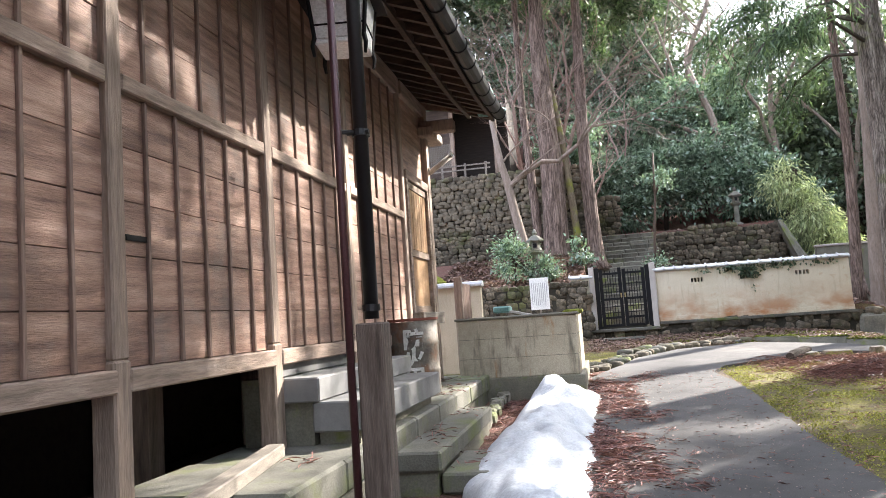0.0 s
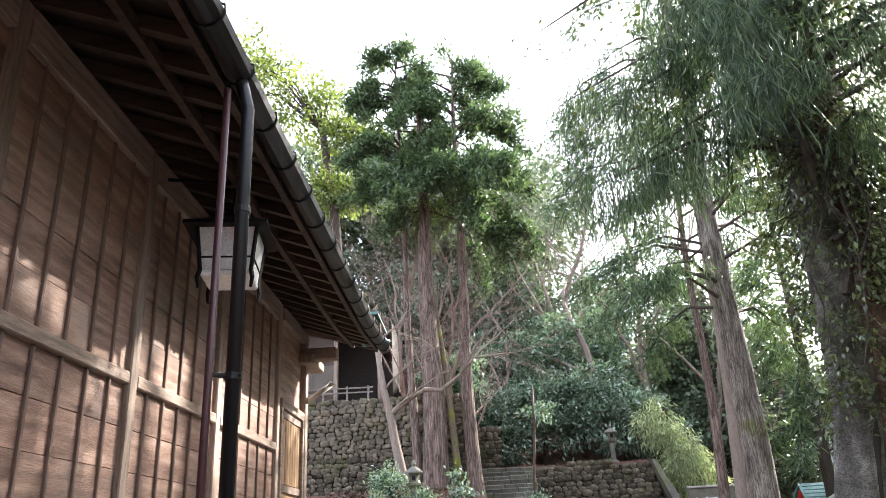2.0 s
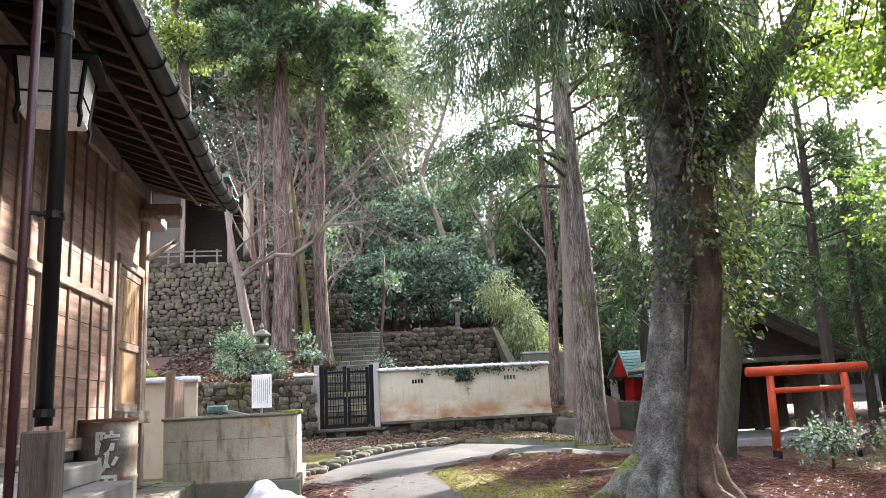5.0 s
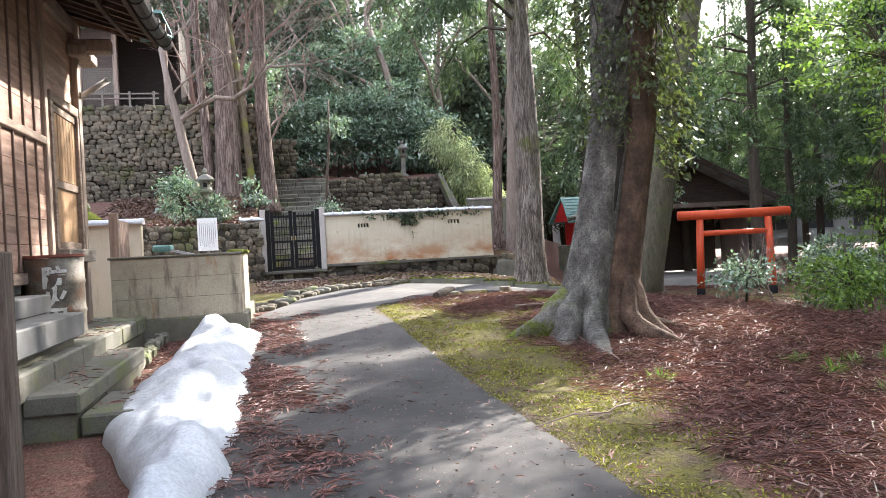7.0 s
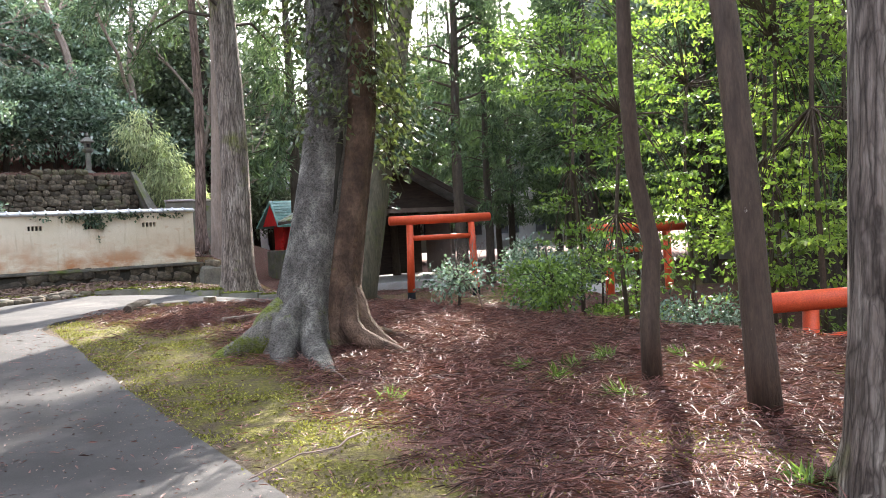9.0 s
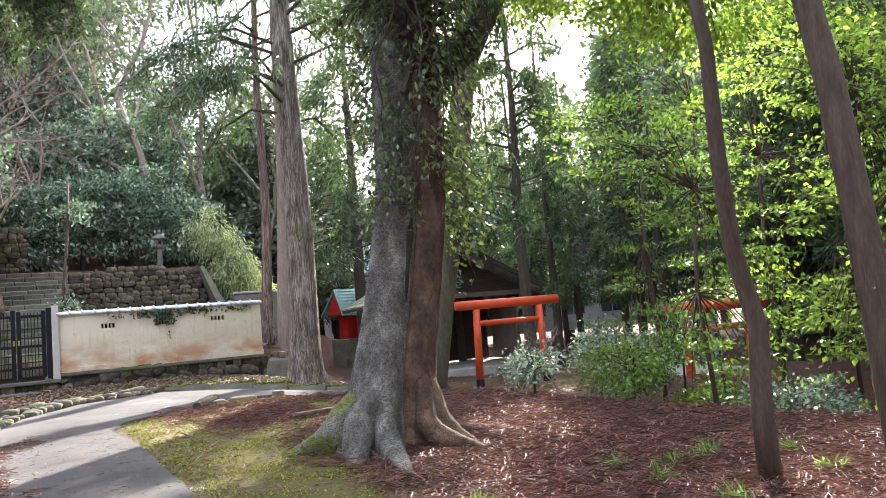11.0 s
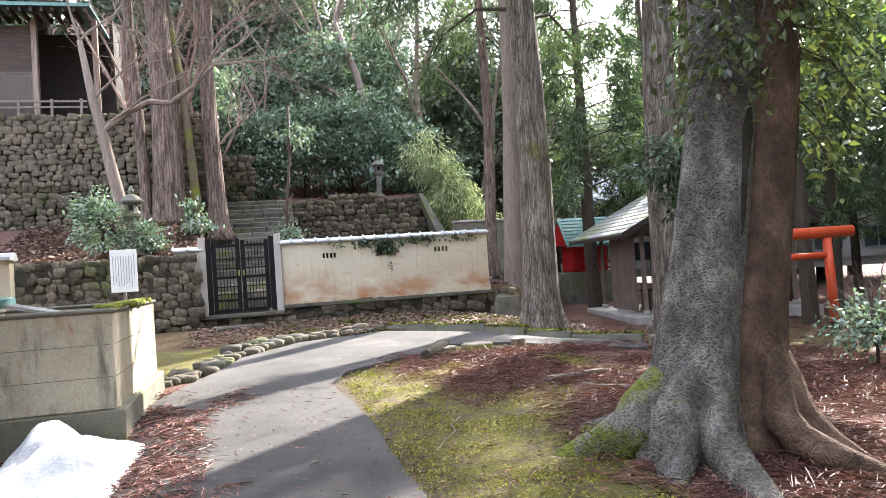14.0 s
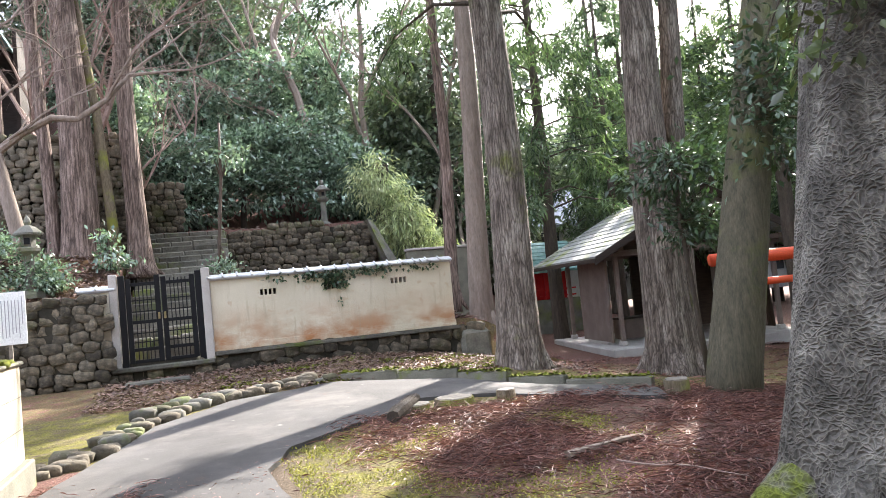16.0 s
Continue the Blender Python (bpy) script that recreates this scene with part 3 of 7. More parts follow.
def hall_walls():
    batten = cube(0, -0.012, 0, 0.022, 0.012, 1.4, bevel=0.003).mesh("batten", M["batten"])
    for i, (a, c) in enumerate(zip(POSTS, POSTS[1:])):
        for lo, hi, rows in ((1.22, 2.645, 5), (2.735, 4.26, 5)):
            h = (hi - lo) / rows
            for r in range(rows):
                dx = random.uniform(-0.004, 0.004)
                pl = cube(XW - 0.035 + dx, a + 0.06, lo + r * h + 0.002, XW + dx, c - 0.06, lo + (r + 1) * h - 0.002, bevel=0.003)
                part("plank", pl, M["plank"], hall)
            n = 6
            for k in range(1, n):
                o = part("batten", batten, None, hall)
                o.location = (XW, a + (c - a) * k / n, lo + 0.0)
                o.scale = (1, 1, (hi - lo) / 1.4)
        part("mid_rail", cube(XW - 0.06, a + 0.065, 2.645, XW + 0.045, c - 0.065, 2.735, bevel=0.008), M["rail"], hall)
        part("sill_beam", cube(XW - 0.1, a + 0.05, 1.1, XW + 0.06, c - 0.05, 1.218, bevel=0.01), M["rail"], hall)
        part("head_beam", cube(XW - 0.1, a + 0.065, 4.26, XW + 0.05, c - 0.065, 4.5, bevel=0.008), M["rail"], hall)
    # Black strip on the plank face; the slot's shade is given by colour.
    part("wall_slot", cube(XW - 0.02, 3.24, 1.87, XW + 0.012, 3.44, 1.9), M["black"], hall, "black strip standing for a slot in a plank")
    for y in POSTS:
        part("post", cube(XW - 0.09, y - 0.062, 1.262, XW + 0.045, y + 0.062, 4.5, bevel=0.01), M["post"], hall)
        part("under_post", cube(XW - 0.09, y - 0.07, 0.12, XW + 0.05, y + 0.07, 1.26, bevel=0.012), M["post"], hall)
        part("footing", cube(XW - 0.25, y - 0.2, -0.05, XW + 0.18, y + 0.2, 0.12, bevel=0.04), M["mossslab"], hall)
        part("inner_post", cube(XW - 1.15, y - 0.1, 0.1, XW - 0.95, y + 0.1, 1.1, bevel=0.01), M["post"], hall)
        part("footing", cube(XW - 1.25, y - 0.2, -0.05, XW - 0.85, y + 0.2, 0.12, bevel=0.04), M["mossslab"], hall)
    # Floor underside and inner ceiling: their shade is put into the near-black colour.
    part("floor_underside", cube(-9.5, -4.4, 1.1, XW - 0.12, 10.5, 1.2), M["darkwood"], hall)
    part("back_wall", cube(-9.6, -4.4, 0, -9.5, 10.5, 5), M["plank"], hall)
    part("end_wall", cube(-9.5, -4.5, 0, XW - 0.1, -4.4, 5), M["plank"], hall)
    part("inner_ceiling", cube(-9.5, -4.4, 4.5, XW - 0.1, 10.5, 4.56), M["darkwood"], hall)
    part("end_wall", cube(-9.5, 10.42, 0.0, XW - 0.13, 10.5, 5), M["plank"], hall)
    # Added near-black sheet closing the open underfloor; its shade is in the colour.
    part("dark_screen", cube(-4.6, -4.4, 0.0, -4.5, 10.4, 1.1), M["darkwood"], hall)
    # end bay with a sliding door
    part("corner_post", cube(XW - 0.12, 10.36, 0.5, XW + 0.06, 10.52, 4.5, bevel=0.01), M["post"], hall)
    part("lintel", cube(XW - 0.05, 9.12, 3.2, XW + 0.05, 10.36, 3.32, bevel=0.008), M["rail"], hall)
    part("transom_panel", cube(XW - 0.06, 9.12, 3.32, XW - 0.02, 10.36, 4.32), M["plank"], hall)
    part("head_beam", cube(XW - 0.1, 9.12, 4.32, XW + 0.05, 10.36, 4.5, bevel=0.008), M["rail"], hall)
    part("door_sill", cube(XW - 0.1, 9.12, 1.3, XW + 0.16, 10.42, 1.46, bevel=0.01), M["greywood"], hall)
    part("sill_wall", cube(XW - 0.06, 9.12, 0.5, XW - 0.02, 10.36, 1.3), M["plank"], hall)
    door = part("sliding_door", cube(XW - 0.045, 9.2, 1.46, XW - 0.01, 10.3, 3.2), M["lightwood"], hall, "pale boarded sliding door")
    for k in range(8):
        part("door_board", cube(XW - 0.01, 9.22 + k * 0.135, 2.3, XW + 0.005, 9.345 + k * 0.135, 3.12, bevel=0.003), M["lightwood"], door)
    for z in (1.46, 2.2, 3.1):
        part("door_rail", cube(XW - 0.01, 9.2, z, XW + 0.02, 10.3, z + 0.09, bevel=0.004), M["rail"], door)
    part("stile", cube(XW - 0.05, 9.1, 1.46, XW + 0.05, 9.2, 3.2, bevel=0.005), M["rail"], hall)
    part("stile", cube(XW - 0.05, 10.28, 1.46, XW + 0.05, 10.36, 3.2, bevel=0.005), M["rail"], hall)
    # bracket under the eave at the corner
    part("bracket_arm", cube(XW - 0.1, 10.3, 4.06, XW + 0.5, 10.48, 4.24, bevel=0.02), M["post"], hall)
    part("bracket_arm", cube(XW - 0.02, 10.2, 4.0, XW + 0.2, 10.95, 4.15, bevel=0.02), M["post"], hall)


def eave_x(y):
    return -1.17


def eave_z(y):
    return 4.2 + 0.12 * smooth_step(8.4, 11.0, y) ** 2


def hall_roof():
    y0, y1 = -5.0, 10.95
    n = 46
    for k in range(n):
        y = y0 + 0.2 + (y1 - y0 - 0.3) * k / (n - 1)
        z = eave_z(y)
        b = Build()
        a, c = Vector((XW - 0.1, y, 4.62 + (z - 4.2) * 0.5)), Vector((eave_x(y) - 0.03, y, z + 0.02))
        w, h = 0.036, 0.05
        pr = [a + Vector((0, -w, -h)), a + Vector((0, w, -h)), a + Vector((0, w, h)), a + Vector((0, -w, h)),
              c + Vector((0, -w, -h)), c + Vector((0, w, -h)), c + Vector((0, w, h)), c + Vector((0, -w, h))]
        b.add(pr, [(0, 1, 2, 3), (7, 6, 5, 4), (0, 4, 5, 1), (1, 5, 6, 2), (2, 6, 7, 3), (3, 7, 4, 0)])
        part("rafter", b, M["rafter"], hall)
    ys = [y0 + (y1 - y0) * i / 40 for i in range(41)]
    def strip(name, fa, fb, mat, thick, label=""):
        b = Build()
        for y in ys:
            a, c = fa(y), fb(y)
            b.v += [a, c, (c[0], c[1], c[2] + thick), (a[0], a[1], a[2] + thick)]
        for i in range(40):
            for k in range(4):
                b.f.append((i * 4 + k, i * 4 + (k + 1) % 4, (i + 1) * 4 + (k + 1) % 4, (i + 1) * 4 + k))
        b.f += [(3, 2, 1, 0), tuple(160 + k for k in range(4))]
        return part(name, b, mat, hall, label)
    # The soffit's colour holds the deep shade under the eaves.
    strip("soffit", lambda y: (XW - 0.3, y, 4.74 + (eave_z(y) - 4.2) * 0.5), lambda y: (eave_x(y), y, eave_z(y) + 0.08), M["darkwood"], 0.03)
    strip("roof_slope", lambda y: (-6.0, y, 7.6), lambda y: (eave_x(y) + 0.02, y, eave_z(y) + 0.14), M["rooftile"], 0.07)
    strip("roof_slope", lambda y: (-10.8, y, 4.3), lambda y: (-6.0, y, 7.6), M["rooftile"], 0.07)
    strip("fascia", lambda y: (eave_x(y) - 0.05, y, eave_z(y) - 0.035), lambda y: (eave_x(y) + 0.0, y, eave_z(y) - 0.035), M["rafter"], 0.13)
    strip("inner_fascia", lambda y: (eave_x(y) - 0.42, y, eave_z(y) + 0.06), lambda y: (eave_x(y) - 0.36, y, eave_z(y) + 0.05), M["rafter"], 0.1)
    strip("roof_edge", lambda y: (eave_x(y) - 0.02, y, eave_z(y) + 0.1), lambda y: (eave_x(y) + 0.1, y, eave_z(y) + 0.09), M["rooftile"], 0.09)
    gut = Build()
    for y in ys:
        cx, cz = eave_x(y) + 0.1, eave_z(y) + 0.03
        for k in range(7):
            a = math.pi * (1 + k / 6)
            gut.v.append((cx + 0.09 * math.cos(a), y, cz + 0.1 * math.sin(a)))
        for k in range(7):
            a = math.pi * (2 - k / 6)
            gut.v.append((cx + 0.083 * math.cos(a), y, cz + 0.002 + 0.092 * math.sin(a)))
    for i in range(40):
        for k in range(14):
            gut.f.append((i * 14 + k, (i + 1) * 14 + k, (i + 1) * 14 + (k + 1) % 14, i * 14 + (k + 1) % 14))
    gutter = part("gutter", gut, M["gutter"], hall, "dark metal eaves gutter")
    y = y0 + 0.3
    while y < y1:
        hb = Build()
        cx, cz = eave_x(y) + 0.1, eave_z(y) + 0.03
        hb.tube([(cx + 0.096 * math.cos(a), y, cz + 0.108 * math.sin(a)) for a in [math.pi * (0.9 + k * 0.15) for k in range(9)]] + [(cx - 0.1, y, cz + 0.12)], [0.008] * 10, 5)
        part("gutter_hook", hb, M["gutter"], gutter)
        y += 0.55
    part("eave_finial", Build().tube([(-1.35, 10.7, 4.4), (-1.12, 10.92, 4.42), (-1.0, 11.02, 4.47)], [0.09, 0.08, 0.02], 8), M["copper"], hall, "verdigris copper corner cap")
    part("gable_board", Build().add([(-6, 10.6, 7.5), (-1.2, 10.6, 4.42), (-1.2, 10.6, 4.3), (-2.2, 10.6, 4.5), (-9.5, 10.6, 4.5), (-10.8, 10.6, 4.3)], [(0, 1, 2, 3, 4, 5)]), M["plank"], hall)


hall_walls()
hall_roof()


def downpipes():
    t = thing("downpipe", "dark metal rainwater downpipe with a boxed wooden foot", "pipe")
    part("pipe", Build().tube([(-1.05, 3.55, 4.16), (-1.03, 3.55, 4.08), (-1.0, 3.55, 3.95), (-1.0, 3.55, 1.38)], [0.038] * 4, 14), M["gutter"], t, smooth=True)
    for z in (3.28, 2.34, 1.42):
        part("collar", Build().tube([(-1.0, 3.552, z), (-1.0, 3.552, z + 0.035)], [0.047] * 2, 14), M["gutter"], t)
    part("bracket", Build().tube([(-1.07, 3.53, 2.36), (-0.95, 3.53, 2.36)], [0.012] * 2, 6), M["gutter"], t)
    part("wooden_sleeve", cube(-1.07, 3.48, 0.02, -0.925, 3.625, 1.36, bevel=0.008), M["sleeve"], t, "grey-brown boxed timber sleeve")
    c = thing("conduit_pole", "thin purple-brown painted conduit pole", "pole")
    part("tube", Build().tube([(-1.1, 3.47, 0.02), (-1.1, 3.47, 4.05)], [0.021] * 2, 10), M["purple"], c, smooth=True)
    part("clamp", Build().tube([(-1.1, 3.48, 2.36), (-1.0, 3.54, 2.36)], [0.012] * 2, 6), M["gutter"], c)


downpipes()


def eave_lantern():
    t = thing("hanging_lantern", "dark metal eaves lantern with white frosted panes", "lantern", at=(-1.62, 5.25, 3.53))
    t.scale = (1.28, 1.28, 1.12)
    t.rotation_euler = (0, 0, radians(8))
    r0, r1, h = 0.155, 0.185, 0.31
    for k in range(4):
        a0, a1 = math.pi / 4 + k * math.pi / 2, math.pi / 4 + (k + 1) * math.pi / 2
        p = [(r0 * 1.35 * math.cos(a0), r0 * 1.35 * math.sin(a0), 0), (r0 * 1.35 * math.cos(a1), r0 * 1.35 * math.sin(a1), 0),
             (r1 * 1.35 * math.cos(a1), r1 * 1.35 * math.sin(a1), h), (r1 * 1.35 * math.cos(a0), r1 * 1.35 * math.sin(a0), h)]
        q = [(x * 0.97, y * 0.97, z) for x, y, z in p]
        part("pane", Build().add(p + q, [(0, 1, 2, 3), (7, 6, 5, 4), (0, 4, 5, 1), (2, 6, 7, 3), (1, 5, 6, 2), (3, 7, 4, 0)]), M["frosted"], t, "white frosted pane")
        part("corner_bar", Build().tube([p[0], p[3]], [0.014] * 2, 6), M["black"], t)
        part("foot", Build().tube([p[0], (p[0][0] * 1.08, p[0][1] * 1.08, -0.06), (p[0][0] * 1.02, p[0][1] * 1.02, -0.13)], [0.016, 0.014, 0.01], 6), M["black"], t)
        part("cross_bar", Build().tube([((p[0][0] * 0.72 + p[3][0] * 0.28) * 1.01, (p[0][1] * 0.72 + p[3][1] * 0.28) * 1.01, h * 0.28), ((p[1][0] * 0.72 + p[2][0] * 0.28) * 1.01, (p[1][1] * 0.72 + p[2][1] * 0.28) * 1.01, h * 0.28)], [0.007] * 2, 5), M["black"], t)
    part("base_tray", cube(-0.15, -0.15, -0.04, 0.15, 0.15, 0.0, bevel=0.01), M["frosted"], t)
    cap = Build()
    n = 4
    prof = [(0.35, h - 0.01), (0.345, h + 0.015), (0.22, h + 0.07), (0.1, h + 0.13), (0.05, h + 0.18)]
    cap.lathe(prof, 4)
    m = Matrix.Rotation(radians(45), 4, "Z")
    cap.v = [tuple(m @ Vector(p)) for p in cap.v]
    part("cap", cap, M["black"], t, "black curved metal cap")
    part("hanger", Build().tube([(0, 0, h + 0.2), (0, 0, h + 0.42), (-0.5, 0, h + 0.46)], [0.014] * 3, 6), M["black"], t)
    return t


eave_lantern()


# ---- stone steps and platform beside the hall ----
def stone_steps():
    t = thing("granite_steps", "three grey speckled granite steps against the hall", "steps")
    for x0, x1, z0, z1, ya, yb in [(XW - 0.12, -2.2, 1.0, 1.163, 4.98, 7.9), (-2.27, -1.88, 0.82, 0.998, 5.0, 7.7), (-1.95, -1.54, 0.6, 0.818, 5.02, 7.5)]:
        part("step", cube(x0, ya, z0, x1, yb, z1, bevel=0.012), M["granite"], t)
    part("base_block", cube(-1.93, 5.1, 0.4, -1.62, 7.4, 0.598), M["plinth"], t)
    part("side_block", cube(XW - 0.3, 5.06, 0.4, -1.955, 7.6, 0.818), M["plinth"], t)
    part("upper_block", cube(XW - 0.3, 5.04, 0.82, -2.275, 7.8, 0.998), M["plinth"], t)
    p = thing("stone_platform", "mossy weathered stone slab platform and stepping stones", "platform")
    for k in range(9):
        y = 2.6 + k * 0.92
        part("slab", cube(-2.6, y, 0.3, -1.5 + random.uniform(-0.01, 0.01), y + 0.91, 0.51 + random.uniform(-0.008, 0.008), bevel=0.02), M["mossslab"], p)
    part("retaining_stone", cube(-2.6, 2.6, -0.1, -1.53, 10.86, 0.3, bevel=0.02), M["plinth"], p)
    for (xa, xb, zt, ya, yb) in [(-1.53, -1.14, 0.345, 5.55, 8.3), (-1.16, -0.76, 0.17, 5.6, 6.6)]:
        part("slab", cube(xa, ya, zt - 0.16, xb, yb, zt, bevel=0.02), M["mossslab"], p)
        part("support", cube(xa, ya + 0.04, -0.1, xb - 0.04, yb - 0.03, zt - 0.16), M["plinth"], p)
    w = thing("timber_beam", "loose grey weathered timber beam lying on the platform", "beam")
    a, b = Vector((-2.05, 4.6, 0.555)), Vector((-1.72, 2.7, 0.555))
    m = look(a, b)
    part("beam", cube(-0.06, -0.045, -(b - a).length, 0.06, 0.045, 0, bevel=0.008, m=m), M["greywood"], w)
    k = thing("kerb_stones", "rounded pale edging stones beside the platform", "stones", kind="stuff")
    b = Build()
    for i in range(14):
        y = 8.3 + i * 0.16
        s = random.uniform(0.06, 0.1)
        b.add(*rock(s, s * 1.1, s * 0.8, i, (-1.28 + random.uniform(-0.04, 0.04), y, 0.08 + gz(-1.2, y))))
    k.parent = None
    part("stones", b, M["basestone"], k)


def rock(a, b, c, seed, at=(0, 0, 0), rows=5, cols=8, sq=0.6):
    vs, fs = [], []
    for i in range(rows + 1):
        th = math.pi * i / rows
        for j in range(cols):
            ph = 2 * math.pi * j / cols
            d = Vector((math.sin(th) * math.cos(ph), math.sin(th) * math.sin(ph), math.cos(th)))
            r = 1 + 0.28 * noise.noise(d * 1.3 + Vector((seed * 3.7, seed * 1.3, 0)))
            q = Vector([math.copysign(abs(v) ** sq, v) for v in d]) * r
            vs.append((at[0] + a * q.x, at[1] + b * q.y, at[2] + c * q.z))
    for i in range(rows):
        for j in range(cols):
            fs.append((i * cols + j, i * cols + (j + 1) % cols, (i + 1) * cols + (j + 1) % cols, (i + 1) * cols + j))
    return vs, [f[::-1] for f in fs]


stone_steps()


# ---- drum, tank, snow ----
def oil_drum():
    t = thing("oil_drum", "rusty steel drum with white painted lettering, standing on the platform", "drum", at=(-1.96, 8.15, 0.51))
    R = 0.288
    prof = [(R, 0), (R + 0.008, 0.01), (R, 0.03)]
    for zc in (0.29, 0.59):
        prof += [(R, zc - 0.025), (R + 0.012, zc), (R, zc + 0.025)]
    prof += [(R, 0.84)]
    part("body", Build().lathe(prof, 40), M["drum"], t, smooth=True)
    part("rim", Build().lathe([(R + 0.001, 0.845), (R + 0.012, 0.85), (R + 0.012, 0.875), (R - 0.012, 0.875), (R - 0.012, 0.845)], 40), M["drumrim"], t, "rust-red rim")
    eye = math.atan2(-8.3, 2.0)
    for i, ch in enumerate("防火用"):
        cu = bpy.data.curves.new("letter", "FONT")
        cu.body, cu.size, cu.align_x, cu.extrude, cu.offset = ch, 0.23, "CENTER", 0.002, 0.008
        tmp = bpy.data.objects.new("letter", cu)
        scene.collection.objects.link(tmp)
        me = bpy.data.meshes.new_from_object(tmp.evaluated_get(bpy.context.evaluated_depsgraph_get()))
        bpy.data.objects.remove(tmp)
        for v in me.vertices:
            a = eye + 0.02 + v.co.x / R
            r = R + 0.014 + v.co.z
            v.co = (r * math.cos(a), r * math.sin(a), 0.56 - i * 0.205 + v.co.y)
        me.materials.append(M["chalk"])
        o = new("letter", me)
        o.parent = t
    return t


oil_drum()


def water_tank():
    t = thing("water_tank", "stained cream concrete water tank on a mossy plinth", "tank")
    x0, x1, y0, y1, z0, z1 = -1.92, -0.2, 10.62, 13.4, 0.46, 1.3
    w = 0.12
    part("wall", cube(x0, y0, z0, x1, y0 + w, z1, bevel=0.01), M["concrete"], t)
    part("wall", cube(x0, y1 - w, z0, x1, y1, z1, bevel=0.01), M["concrete"], t)
    part("wall", cube(x0, y0 + w, z0, x0 + w, y1 - w, z1), M["concrete"], t)
    part("wall", cube(x1 - w, y0 + w, z0, x1, y1 - w, z1), M["concrete"], t)
    for a in ((x0 - 0.03, y0 - 0.03, x1 + 0.03, y0 + w + 0.02), (x0 - 0.03, y1 - w - 0.02, x1 + 0.03, y1 + 0.03), (x0 - 0.03, y0 + w + 0.02, x0 + w + 0.02, y1 - w - 0.02), (x1 - w - 0.02, y0 + w + 0.02, x1 + 0.03, y1 - w - 0.02)):
        part("rim", cube(a[0], a[1], z1, a[2], a[3], z1 + 0.035, bevel=0.012), M["plinth"], t, "dark mossy rim")
    for z in (0.74, 1.02):
        part("formwork_line", cube(x0 + 0.02, y0 - 0.003, z, x1 - 0.02, y0 + 0.002, z + 0.006), M["plinth"], t)
        part("formwork_line", cube(x1 - 0.002, y0 + 0.02, z, x1 + 0.003, y1 - 0.02, z + 0.006), M["plinth"], t)
    part("plinth", cube(x0 + 0.3, y0 - 0.05, 0.05, x1 + 0.07, y1 + 0.05, z0, bevel=0.015), M["plinth"], t, "damp plinth")
    part("water", cube(x0 + w, y0 + w, 0.8, x1 - w, y1 - w, 0.9), M["glass"], t)
    mb = Build()
    for i in range(26):
        mb.add(*rock(0.09, 0.1, 0.035, i, (x1 - 0.06 + random.uniform(-0.05, 0.05), y0 + 0.1 + i * 0.1, z1 + 0.035), 4, 7))
    part("moss", mb, M["moss"], t, "bright moss along the rim", smooth=True)
    s = thing("slatted_cover", "small verdigris slatted cover lying on the tank rim", "cover", at=(-1.0, 11.2, 1.335))
    for k in range(5):
        part("slat", cube(-0.32, k * 0.075, 0.0, 0.42, k * 0.075 + 0.04, 0.03, m=Matrix.Rotation(radians(14), 4, "Y")), M["steel"], s)
    part("head", cube(-0.45, -0.03, 0.05, -0.2, 0.36, 0.15, bevel=0.02), M["copper"], s)
    return t


water_tank()


def snow_heap():
    b = Build()
    nu, nv = 120, 44
    for i in range(nu + 1):
        y = 2.9 + 7.55 * i / nu
        t = i / nu
        k0 = smooth_step(3.6, 5.8, y)
        cx = -0.28 - 0.2 * k0
        wl = (0.2 + 0.34 * k0) * (1 - 0.25 * smooth_step(7, 9.8, y)) + 0.07 * noise.noise(Vector((y * 1.7, 2, 0)))
        wr = 0.24 + 0.24 * k0 + 0.08 * smooth_step(8.5, 10, y) + 0.09 * noise.noise(Vector((y * 2.1, 7, 0)))
        top = 0.29 + 0.07 * smooth_step(0.6, 0.95, t)
        for j in range(nv + 1):
            s = -1 + 2 * j / nv
            x = cx + (wl if s < 0 else wr) * s
            e = max(0.0, 1 - abs(s) ** 2.4) ** 0.8 * min(1.0, math.sin(math.pi * min(max((t * 0.985 + 0.008), 0), 1)) * 4) ** 0.6
            z = gz(x, y) + 0.02 + top * e * (0.85 + 0.5 * noise.noise(Vector((x * 2.6, y * 1.9, 0))) + 0.13 * noise.noise(Vector((x * 7, y * 6, 4))) + 0.05 * noise.noise(Vector((x * 16, y * 16, 4))))
            b.v.append((x, y, z - (0.05 if e < 0.05 else 0)))
    w = nv + 1
    b.f = [(i * w + j, i * w + j + 1, (i + 1) * w + j + 1, (i + 1) * w + j) for i in range(nu) for j in range(nv)]
    return thing("snow_heap", "melting heap of old white snow beside the steps", "snow", b=b, mat=M["snow"], smooth=True)


snow_heap()


# ---- garden wall and gate ----
YW = 20.3
FOOT = []


